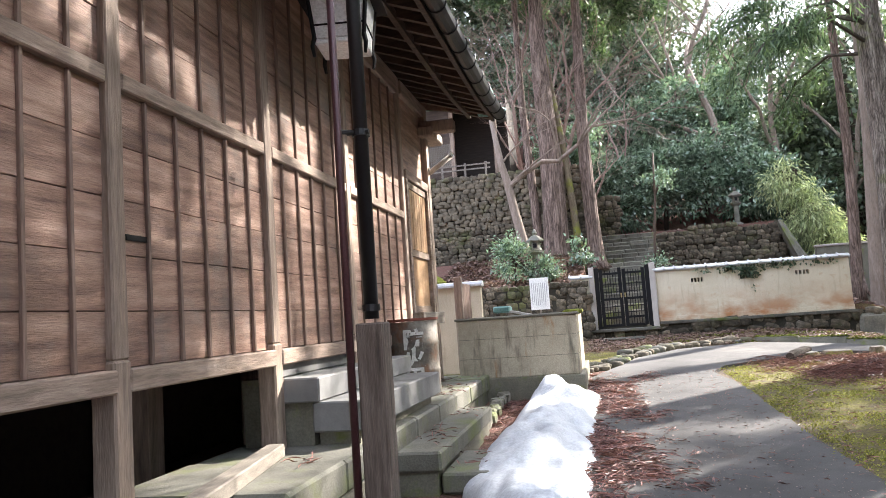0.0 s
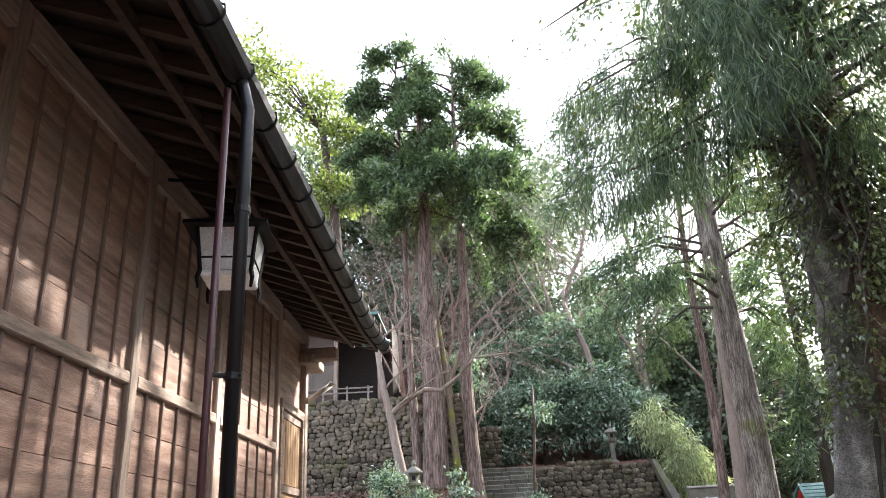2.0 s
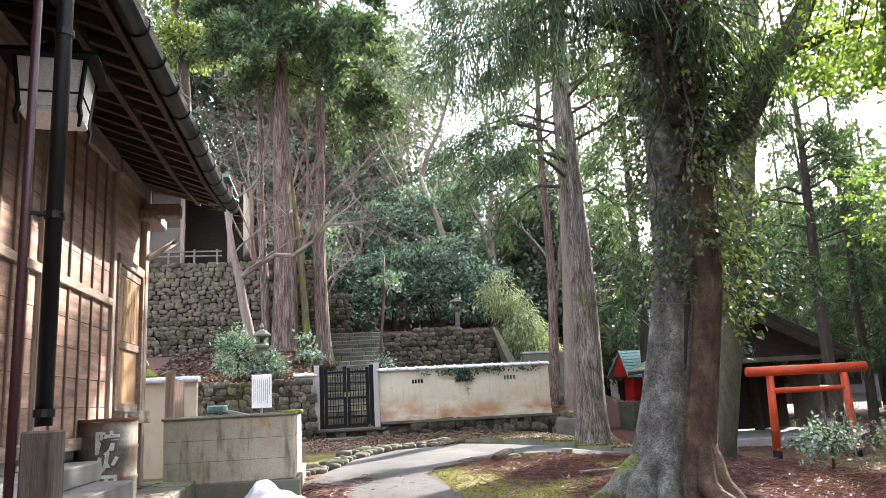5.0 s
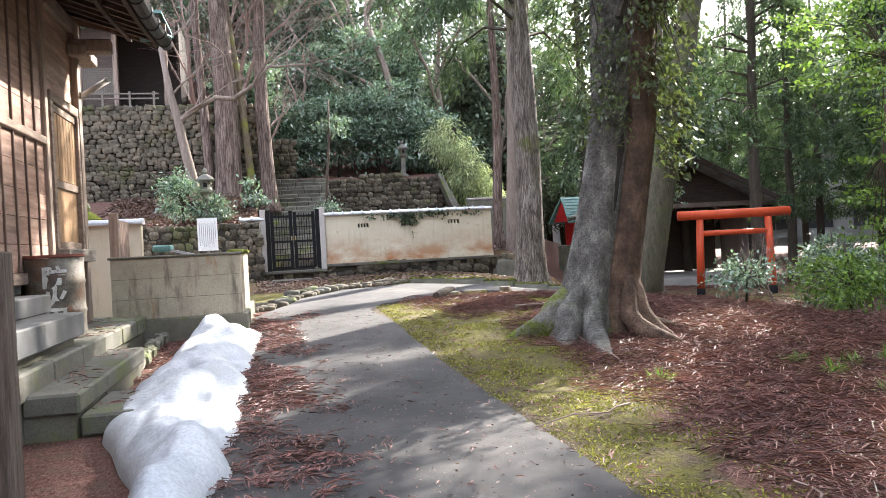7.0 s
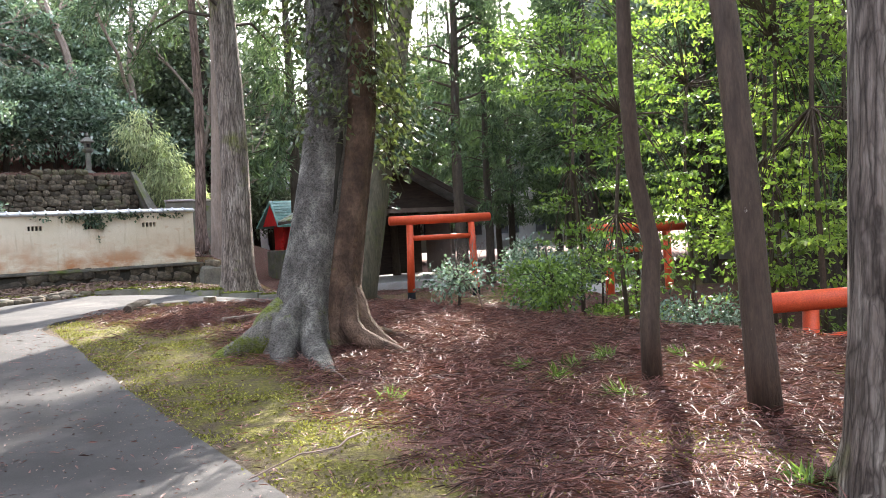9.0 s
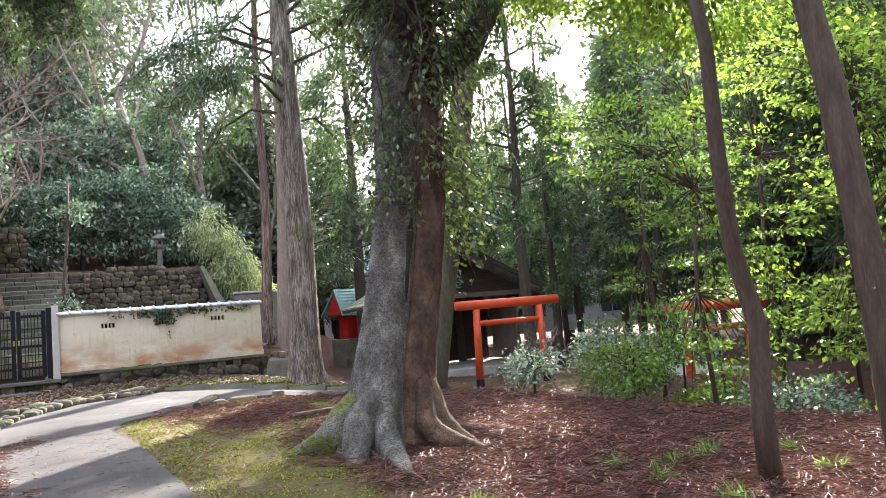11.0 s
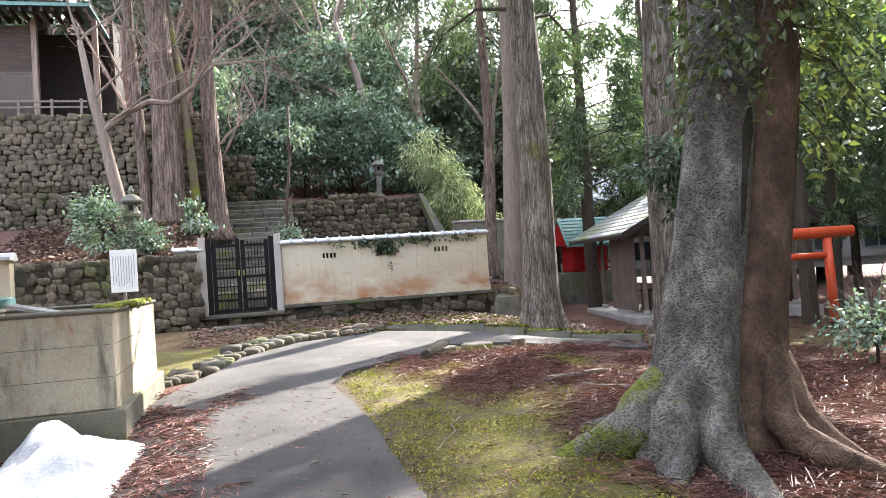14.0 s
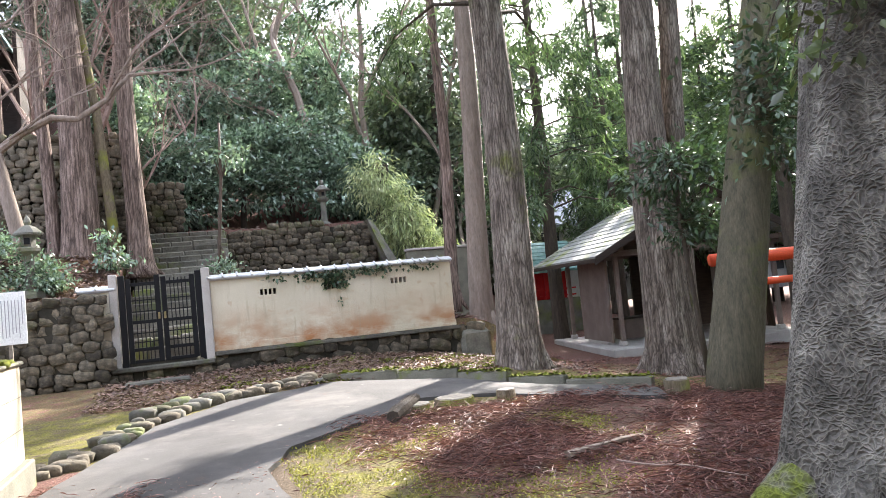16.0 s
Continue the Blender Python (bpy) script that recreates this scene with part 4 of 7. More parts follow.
def garden_wall():
    t = thing("garden_wall", "stained cream plaster garden wall with grey tile coping", "wall", kind="structure")
    slots = [(2.51, 2.83), (3.72, 4.02), (5.05, 5.4)]
    x0, x1, zb, zt = 1.6, 6.32, 0.92, 2.2
    zs0, zs1 = 1.86, 1.97
    part("panel", cube(x0, YW, zb, x1, YW + 0.2, zs0), M["plaster"], t)
    part("panel", cube(x0, YW, zs1, x1, YW + 0.2, zt), M["plaster"], t)
    edges = [x0]
    for a, c in slots:
        for k in range(4):
            q = a + (c - a) * k / 4
            edges += [q, q + 0.055]
    edges.append(x1)
    for a, c in zip(edges[::2], edges[1::2]):
        part("panel", cube(a, YW, zs0, c, YW + 0.2, zs1), M["plaster"], t)
    # Dark sheet set inside the slots; their shade is put into its colour.
    part("slot_back", cube(2.4, YW + 0.15, zs0 - 0.01, 5.5, YW + 0.19, zs1 + 0.01), M["stonegap"], t)
    part("lower_band", cube(x0, YW - 0.015, zb - 0.02, x1 + 0.02, YW, 1.02, bevel=0.006), M["plaster"], t)
    coping(t, x0 - 0.02, x1 + 0.03, zt)
    s = thing("garden_wall_stub", "short cream wall beside the gate, tile coped", "wall", kind="structure")
    b = Build().add([(-0.2, YW, 0.75), (0.0, YW, 0.75), (0.0, YW, 2.15), (-0.55, YW, 2.15), (-0.2, YW + 0.2, 0.75), (0.0, YW + 0.2, 0.75), (0.0, YW + 0.2, 2.15), (-0.55, YW + 0.2, 2.15)],
                    [(0, 1, 2, 3), (7, 6, 5, 4), (1, 5, 6, 2), (0, 3, 7, 4), (3, 2, 6, 7), (0, 4, 5, 1)])
    part("panel", b, M["plaster"], s)
    coping(s, -0.62, 0.0, 2.15)
    f = thing("wall_footing", "mossy stone footing below the garden wall", "footing", kind="structure")
    part("backing", cube(-0.2, YW + 0.02, 0.0, 6.95, YW + 0.35, 0.86), M["stonegap"], f)
    part("ledge", cube(-0.15, YW - 0.12, 0.7, 1.62, YW + 0.3, 0.79, bevel=0.02), M["basestone"], f)
    part("ledge", cube(1.63, YW - 0.07, 0.82, 6.42, YW + 0.01, 0.896, bevel=0.015), M["basestone"], f)
    FOOT.append(f)
    part("end_stone", cube(6.4, YW - 0.1, 0.1, 7.05, YW + 0.4, 0.78, bevel=0.08), M["basestone"], f)
    return t


def coping(t, x0, x1, z):
    part("coping_bed", cube(x0 + 0.01, YW - 0.05, z, x1 - 0.01, YW + 0.25, z + 0.035, bevel=0.006), M["coping"], t)
    n = max(2, round((x1 - x0) / 0.27))
    w = (x1 - x0) / n
    for k in range(n):
        b = Build()
        a = [(YW - 0.09, z + 0.03), (YW - 0.085, z + 0.055), (YW + 0.02, z + 0.095), (YW + 0.1, z + 0.115), (YW + 0.18, z + 0.095), (YW + 0.29, z + 0.03)]
        l, r = x0 + k * w + 0.003, x0 + (k + 1) * w - 0.003
        b.v = [(l, y, q) for y, q in a] + [(r, y, q) for y, q in a]
        b.f = [(i, i + 6, i + 7, i + 1) for i in range(5)] + [(5, 11, 6, 0), tuple(range(6)), tuple(range(11, 5, -1))]
        part("coping_tile", b, M["coping"], t)
        part("cover_tile", Build().tube([(l, YW - 0.1, z + 0.05), (l, YW + 0.1, z + 0.125)], [0.022, 0.022], 8), M["coping"], t)


garden_wall()


def gate():
    t = thing("gate", "closed black lattice double gate between concrete posts", "gate")
    part("gatepost", cube(-0.1, YW - 0.05, 0.7, 0.04, YW + 0.12, 2.45, bevel=0.012), M["postconc"], t, "pale stone gatepost")
    part("gatepost", cube(1.47, YW - 0.05, 0.7, 1.62, YW + 0.12, 2.46, bevel=0.012), M["postconc"], t, "pale concrete gatepost")
    for x in (0.05, 1.36):
        part("jamb", cube(x, YW - 0.02, 0.79, x + 0.11, YW + 0.1, 2.42, bevel=0.008), M["black"], t)
    for lx in (0.17, 0.77):
        leaf = part("leaf", cube(lx, YW + 0.0, 0.84, lx + 0.09, YW + 0.06, 2.36, bevel=0.005), M["black"], t)
        part("stile", cube(lx + 0.49, YW + 0.0, 0.84, lx + 0.58, YW + 0.06, 2.4 if lx < 0.5 else 2.36, bevel=0.005), M["black"], leaf)
        for z in (0.84, 1.05, 1.54, 2.22):
            part("rail", cube(lx + 0.09, YW + 0.005, z, lx + 0.49, YW + 0.055, z + 0.06, bevel=0.004), M["black"], leaf)
        for z in (1.2, 1.36, 1.75, 1.95):
            part("cross_bar", cube(lx + 0.09, YW + 0.02, z, lx + 0.49, YW + 0.04, z + 0.02), M["black"], leaf)
        for k in range(1, 6):
            x = lx + 0.09 + 0.4 * k / 6
            part("bar", cube(x - 0.009, YW + 0.018, 0.88, x + 0.009, YW + 0.045, 2.33), M["black"], leaf)
        part("latch_plate", cube(lx + (0.52 if lx < 0.5 else 0.02), YW - 0.012, 1.6, lx + (0.56 if lx < 0.5 else 0.06), YW, 1.72, bevel=0.004), M["brass"], leaf, "worn brass latch plate")
    s = thing("step_stone", "flat dark stone block below the gate", "stone", b=cube(0.12, 19.25, 0.3, 1.18, 19.65, 0.58, bevel=0.03), mat=M["basestone"])
    return t


gate()


def notice_board():
    t = thing("notice_board", "small white notice board with faded vertical writing", "sign", at=(-1.3, 18.4, 0))
    part("board", cube(-0.22, -0.012, 1.42, 0.24, 0.012, 2.2, bevel=0.004), M["white"], t)
    part("stake", cube(-0.02, 0.013, 0.3, 0.03, 0.05, 1.6), M["greywood"], t)
    for k in range(9):
        x = 0.19 - k * 0.045
        part("text_line", cube(x - 0.006, -0.0145, 2.13 - (0.12 if k else 0) - random.uniform(0.4, 0.5), x + 0.006, -0.0125, 2.13 - (0.05 if k else 0)), M["ink"], t)
    return t


notice_board()


# ---- rubble walls ----
ROCKS = []
for k in range(14):
    b = Build().add(*rock(0.47, 0.5, 0.47, k + 30, rows=6, cols=10, sq=0.55))
    ROCKS.append(b.mesh("stone", M["stone"], True))


def rubble(parent, x0, x1, y, zlow, ztop, size, batter=0.12, limit=300, along="x", fat=1.0):
    """Courses of rounded stones against a dark backing; zlow and ztop are functions along the wall."""
    z_all = min(zlow(x0), zlow(x1))
    z, made, rest = z_all, 0, Build()
    while z < max(ztop(x0), ztop(x1)):
        h = size * random.uniform(0.75, 1.1)
        u = x0 - random.uniform(0, size)
        while u < x1:
            w = size * random.uniform(0.85, 1.9)
            c = u + w / 2
            if x0 - 0.1 < c < x1 + 0.1 and zlow(c) - size < z and z + h * 0.6 < ztop(c):
                lean = batter * (ztop(c) - z)
                depth = size * random.uniform(0.5, 0.75)
                pos = Vector((c, y - lean + random.uniform(-0.04, 0.04), z + h / 2 + random.uniform(-0.03, 0.03)))
                turn = Euler((random.uniform(-0.2, 0.2), random.uniform(-0.25, 0.25), random.uniform(-0.3, 0.3)))
                sc = (w * 1.08 * fat, depth, h * 1.14 * fat)
                if along == "y":
                    pos, sc = Vector((y, c, pos.z)), (depth, w * 1.08, h * 1.14)
                m = Matrix.LocRotScale(pos, turn, sc)
                me = random.choice(ROCKS)
                if made < limit:
                    o = part("stone", me, None, parent)
                    o.matrix_local = m
                    made += 1
                else:
                    rest.add([m @ v.co for v in me.vertices], [tuple(p.vertices) for p in me.polygons])
            u += w
        z += h * 0.86
    if rest.v:
        o = part("stones", rest, M["stone"], parent, smooth=True)
        o["kind"] = "stuff"


def rubble_walls():
    rubble(FOOT[0], 1.3, 6.9, YW + 0.07, lambda x: 0.2, lambda x: 0.8, 0.27, 0.0, 120, fat=1.06)
    rubble(FOOT[0], -0.2, 1.4, YW + 0.05, lambda x: 0.2, lambda x: 0.66, 0.22, 0.0, 60, fat=1.06)
    lw = thing("low_wall", "low grey concrete wall beyond the upper terrace", "wall", kind="structure")
    part("panel", cube(7.9, 29.0, 0.4, 10.2, 29.2, 3.0, bevel=0.02), M["plinth"], lw)
    part("cap", cube(7.88, 28.95, 3.0, 10.22, 29.25, 3.08, bevel=0.02), M["postconc"], lw)
    w = thing("terrace_wall", "mossy rubble stone terrace wall", "wall", kind="structure")
    part("backing", cube(-6.5, 20.1, 0.2, -0.25, 20.7, 1.98), M["stonegap"], w)
    rubble(w, -4.4, -0.2, 20.15, lambda x: 0.5, lambda x: 2.1, 0.19, 0.05, 200)
    h = thing("high_stone_wall", "tall mossy rubble stone retaining wall", "wall", kind="structure")
    part("backing", cube(-12, 26.55, 2.2, 0.0, 27.1, 6.3), M["stonegap"], h)
    part("backing", cube(-0.6, 27.1, 2.2, 0.0, 31.4, 6.2), M["stonegap"], h)
    part("backing", cube(0.0, 30.85, 3.6, 1.15, 31.4, 5.7), M["stonegap"], h)
    rubble(h, -6.5, 0.0, 26.55, lambda x: 2.9, lambda x: 6.42, 0.2, 0.07, 250)
    rubble(h, 26.6, 30.8, 0.02, lambda x: 2.6, lambda x: 6.3, 0.24, 0.0, 0, "y")
    rubble(h, 0.0, 1.1, 30.85, lambda x: 3.9, lambda x: 5.8, 0.22, 0.05, 45)
    u = thing("upper_stone_wall", "rubble stone wall of rounded boulders below the upper terrace", "wall", kind="structure")
    part("backing", cube(2.2, 30.15, 1.8, 7.2, 30.8, 4.05), M["stonegap"], u)
    rubble(u, 2.25, 7.0, 30.2, lambda x: 2.4, lambda x: 4.22 + 0.1 * math.sin(x * 1.7), 0.25, 0.1, 260)
    b = Build().add([(6.9, 29.8, 4.2), (7.1, 30.0, 4.2), (7.9, 29.5, 2.4), (7.5, 29.3, 2.4), (6.9, 31.5, 4.2), (7.1, 31.5, 4.2), (8.3, 31.5, 2.0), (7.5, 31.5, 2.0)],
                    [(0, 1, 2, 3), (1, 5, 6, 2), (0, 4, 5, 1), (0, 3, 7, 4), (4, 7, 6, 5), (3, 2, 6, 7)])
    part("corner_buttress", b, M["basestone"], u, "grey dressed corner")
    part("return_wall", cube(7.0, 30.8, 1.6, 7.3, 45, 4.1), M["basestone"], u)


def hill_steps():
    t = thing("hill_steps", "long worn stone steps climbing the hill beyond the gate", "steps")
    n = 18
    for k in range(n):
        y = 21.2 + k * (30.3 - 21.2) / n
        z = 0.88 + (4.15 - 0.88) * (k + 1) / n
        cx = 0.85 + 0.2 * smooth_step(21, 30, y)
        w = 0.95 + 0.35 * smooth_step(25.5, 28, y)
        x = cx - w
        while x < cx + w:
            l = min(random.uniform(0.5, 0.9), cx + w - x + 0.05)
            part("step_stone", cube(x, y + random.uniform(-0.03, 0.03), z - 0.3, x + l - 0.01, y + 0.62, z + random.uniform(-0.015, 0.015), bevel=0.03), M["basestone"], t)
            x += l
    return t


def stone_lantern(at, s, label, moss=False):
    t = thing("stone_lantern", label, "lantern", group="stone lanterns", at=at)
    t.scale = (s, s, s)
    q = M["mossslab"]
    part("base", Build().lathe([(0.24, 0), (0.25, 0.08), (0.2, 0.14), (0.12, 0.17)], 6), q, t)
    part("shaft", Build().lathe([(0.115, 0.17), (0.095, 0.5), (0.1, 0.85)], 12), q, t)
    part("platform", Build().lathe([(0.12, 0.85), (0.21, 0.93), (0.22, 1.0), (0.15, 1.02)], 6), q, t)
    part("fire_box", Build().lathe([(0.135, 1.02), (0.14, 1.26)], 6), q, t)
    # Solid black block; the inside shade of the opening is put into its colour.
    part("opening", cube(-0.05, -0.145, 1.07, 0.05, -0.11, 1.2), M["black"], t, "black block for the dark window opening")
    part("roof", Build().lathe([(0.27, 1.26), (0.28, 1.3), (0.17, 1.4), (0.07, 1.46)], 6), M["moss"] if moss else q, t)
    part("finial", Build().lathe([(0.05, 1.46), (0.075, 1.53), (0.05, 1.6), (0.01, 1.66)], 10), q, t)
    return t


rubble_walls()
hill_steps()
stone_lantern((5.65, 30.7, 4.15), 0.95, "weathered grey stone lantern on the upper terrace")
stone_lantern((-1.55, 21.6, 2.2), 0.95, "squat mossy stone lantern under the cedars")
stone_lantern((-3.3, 15.6, 0.9), 0.95, "stone lantern with a mossy cap behind the side wall", True)


# ---- side wall, shrines and pavilion ----
def side_wall():
    t = thing("side_wall", "short cream plaster wall with tile coping beside the hall", "wall", kind="structure")
    part("panel", cube(-4.6, 15.0, 0.2, -2.22, 15.2, 1.98), M["cream"], t)
    part("coping_bed", cube(-4.6, 14.93, 1.98, -2.18, 15.27, 2.02), M["coping"], t)
    for k in range(9):
        b = Build().tube([(-4.6 + k * 0.27, 15.1, 2.03), (-4.6 + k * 0.27 + 0.262, 15.1, 2.03)], [0.13, 0.13], 8)
        b.v = [(x, y, 2.02 + (z - 2.02) * 0.5) for x, y, z in b.v]
        part("coping_tile", b, M["coping"], t)
    f = thing("wooden_fence", "dark weathered board fence with a square post", "fence")
    part("post", cube(-2.25, 12.3, 0.4, -2.12, 12.43, 2.05, bevel=0.01), M["post"], f)
    for k in range(7):
        part("board", cube(-2.2, 12.45 + k * 0.15, 0.45, -2.17, 12.59 + k * 0.15, 1.95, bevel=0.004), M["batten"], f)


def upper_hall():
    t = thing("upper_hall", "dark old shrine hall with lattice wall above the stone wall", "building")
    part("floor", cube(-9, 28, 6.3, -2.7, 33, 6.75), M["darkwood"], t)
    part("back_wall", cube(-9, 30.5, 6.7, -2.9, 30.6, 10), M["darkwood"], t)
    part("side_wall", cube(-2.95, 28.9, 6.7, -2.85, 33, 10), M["darkwood"], t)
    part("wall_panel", cube(-9, 28.4, 6.75, -5.0, 28.5, 7.3), M["rafter"], t)
    part("wall_panel", cube(-9, 28.4, 8.2, -5.0, 28.5, 9.6), M["rafter"], t)
    part("wall_panel", cube(-9, 28.41, 7.3, -6.2, 28.49, 8.2), M["rafter"], t)
    for x in (-9, -7.4, -6.2, -5.0, -3.3):
        part("post", cube(x - 0.08, 28.32, 6.7, x + 0.08, 28.52, 9.8, bevel=0.01), M["post"], t)
    lat = part("lattice", cube(-6.2, 28.42, 7.3, -5.0, 28.46, 8.2), M["brownpanel"], t, "grey wooden lattice panel")
    for k in range(17):
        part("slat", cube(-6.18 + k * 0.07, 28.38, 7.3, -6.155 + k * 0.07, 28.42, 8.2), M["greywood"], lat)
    for k in range(12):
        part("slat", cube(-6.2, 28.37, 7.32 + k * 0.075, -5.0, 28.4, 7.345 + k * 0.075), M["greywood"], lat)
    for z in (6.95, 7.12):
        part("railing", cube(-6.5, 27.75, z, -3.5, 27.8, z + 0.05), M["greywood"], t)
    for x in (-6.3, -5.4, -4.5, -3.7):
        part("railing_post", cube(x, 27.74, 6.35, x + 0.07, 27.81, 7.22), M["greywood"], t)
    b = Build().add([(-10, 27.3, 9.85), (-3.2, 27.3, 9.85), (-4.4, 30.5, 10.7), (-10, 30.5, 10.7), (-10, 27.3, 9.95), (-3.2, 27.3, 9.95), (-4.4, 30.5, 10.85), (-10, 30.5, 10.85), (-3.2, 34, 9.85), (-3.2, 34, 9.95)],
                    [(0, 1, 2, 3), (4, 7, 6, 5), (0, 4, 5, 1), (1, 5, 9, 8), (5, 6, 9), (1, 8, 2), (2, 6, 7, 3)])
    part("roof", b, M["copper"], t, "verdigris copper roof")
    for k in range(22):
        part("rafter", cube(-9.5 + k * 0.29, 27.4, 9.72, -9.42 + k * 0.29, 28.6, 9.84), M["rafter"], t)
    s = thing("slatted_screen", "reddish brown leaning slatted snow screen", "screen")
    for k in range(24):
        y = 27.6 + k * 0.2
        m = look(Vector((-2.2, y, 6.4)), Vector((-3.7, y, 9.6)))
        part("slat", cube(-0.05, -0.02, -3.5, 0.05, 0.02, 0, m=m), M["pinktwig"], s)
    for q in (0.15, 0.5, 0.85):
        x, z = -2.2 - 1.5 * q, 6.4 + 3.2 * q
        part("rail", cube(x - 0.05, 27.5, z - 0.04, x + 0.0, 32.4, z + 0.04), M["post"], s)


def pavilion():
    """Open worship pavilion; the gable faces the path."""
    t = thing("pavilion", "open pavilion with mossy grey roof on a concrete floor", "pavilion", at=(11.55, 22.6, -0.33))
    t.rotation_euler = (0, 0, radians(-10))
    W, D = 4.6, 4.6
    part("floor", cube(-0.45, -0.5, -0.5, W + 0.3, D, 0.1, bevel=0.03), M["slabfloor"], t, "pale concrete floor slab")
    for x, y in ((0.1, 0.2), (0.1, 4.2), (W - 0.1, 0.2), (W - 0.1, 4.2), (0.1, 2.2)):
        p = part("post", cube(x - 0.055, y - 0.055, 0.2, x + 0.055, y + 0.055, 2.5, bevel=0.008), M["brownpanel"], t)
        part("post_base", cube(x - 0.09, y - 0.09, 0.1, x + 0.09, y + 0.09, 0.22, bevel=0.015), M["slabfloor"], p)
    part("side_panel", cube(-0.02, 0.7, 0.16, 0.06, 2.9, 2.42, bevel=0.01), M["brownpanel"], t, "brown weather panel")
    part("panel_foot", cube(-0.06, 0.9, 0.1, 0.1, 2.4, 0.17), M["slabfloor"], t)
    part("back_panel", cube(W - 0.06, 1.0, 0.16, W + 0.02, 3.2, 2.42, bevel=0.01), M["brownpanel"], t)
    part("inner_panel", cube(1.9, 3.6, 0.16, 4.5, 3.7, 2.42), M["darkwood"], t)
    for y in (0.2, 4.2):
        part("tie_beam", cube(-0.1, y - 0.06, 2.4, W + 0.1, y + 0.06, 2.55), M["brownpanel"], t)
    for x in (0.1, W - 0.1):
        part("wall_plate", cube(x - 0.06, -0.3, 2.5, x + 0.06, D + 0.2, 2.62), M["brownpanel"], t)
    ridge = 4.0
    for side in (-1, 1):
        xe, xr = (-0.75, W / 2) if side < 0 else (W + 0.75, W / 2)
        ze = 2.38
        n = 12
        for k in range(n):
            a, c = k / n, (k + 1.12) / n
            p = [(xe + (xr - xe) * a, -0.7, ze + (ridge - ze) * a), (xe + (xr - xe) * min(c, 1), -0.7, ze + (ridge - ze) * min(c, 1) - 0.02)]
            q = [(x, D + 0.6, z) for x, y, z in p]
            v = [p[0], q[0], q[1], p[1]]
            up = [(x, y, z + 0.05) for x, y, z in v]
            part("roof_course", Build().add(v + up, [(3, 2, 1, 0), (4, 5, 6, 7), (0, 1, 5, 4), (1, 2, 6, 5), (2, 3, 7, 6), (3, 0, 4, 7)]), M["shingle"], t)
        v = [(xe, -0.72, ze - 0.16), (xr, -0.72, ridge - 0.16), (xr, -0.72, ridge + 0.03), (xe, -0.72, ze + 0.03)]
        part("bargeboard", Build().add(v + [(x, y + 0.05, z) for x, y, z in v], [(0, 1, 2, 3), (7, 6, 5, 4), (0, 4, 5, 1), (2, 6, 7, 3)]), M["darkwood"], t)
        part("eave_board", cube(min(xe, xe + 0.06 * -side), -0.7, ze - 0.1, max(xe, xe + 0.06 * -side), D + 0.6, ze - 0.002), M["darkwood"], t)
    part("gable_wall", Build().add([(0, 0.2, 2.55), (W, 0.2, 2.55), (W / 2, 0.2, 3.8), (0, 0.26, 2.55), (W, 0.26, 2.55), (W / 2, 0.26, 3.8)], [(0, 1, 2), (5, 4, 3), (0, 3, 4, 1)]), M["darkwood"], t)
    o = thing("offering_box", "brown wooden offering box in the pavilion", "box", at=(13.2, 24.6, -0.22))
    part("box", cube(-0.5, -0.3, 0, 0.5, 0.3, 0.55, bevel=0.01), M["brownpanel"], o)
    part("lid", cube(-0.54, -0.34, 0.55, 0.54, 0.34, 0.6, bevel=0.008), M["darkwood"], o)


def red_shrine():
    t = thing("red_shrine", "small red shrine with green copper roof on a stone base", "shrine", at=(14.0, 31.5, 0.2))
    t.scale = (0.82, 0.82, 0.82)
    part("base", cube(-1.2, -0.8, -0.8, 1.2, 1.2, 0.9, bevel=0.04), M["mossslab"], t)
    part("body", cube(-0.8, -0.3, 0.9, 0.8, 1.0, 2.2), M["redpaint"], t)
    for x in (-0.85, -0.3, 0.3, 0.85):
        part("pillar", cube(x - 0.06, -0.5, 0.9, x + 0.06, -0.38, 2.15), M["redpaint"], t)
    for z in (1.0, 1.3):
        part("rail", cube(-1.1, -0.62, z, 1.1, -0.56, z + 0.07), M["redpaint"], t)
    for side in (-1, 1):
        b = Build().add([(-1.6, -0.0 + side * 1.5, 2.1), (1.6, side * 1.5, 2.1), (1.3, 0.2, 3.4), (-1.3, 0.2, 3.4), (-1.6, side * 1.5, 2.2), (1.6, side * 1.5, 2.2), (1.3, 0.2, 3.55), (-1.3, 0.2, 3.55)],
                        [(0, 1, 2, 3), (7, 6, 5, 4), (0, 4, 5, 1), (1, 5, 6, 2), (0, 3, 7, 4)])
        part("roof_slope", b, M["copper"], t)
        for k in range(8):
            f = k / 8
            part("roof_batten", Build().tube([(-1.6 + 0.3 * f, side * (1.5 - 1.3 * f), 2.21 + 1.35 * f), (1.6 - 0.3 * f, side * (1.5 - 1.3 * f), 2.21 + 1.35 * f)], [0.025] * 2, 5), M["copper"], t)
    part("gable", Build().add([(-1.3, -1.1, 2.2), (-1.3, 1.3, 2.2), (-1.3, 0.2, 3.3)], [(0, 1, 2)]), M["redpaint"], t)


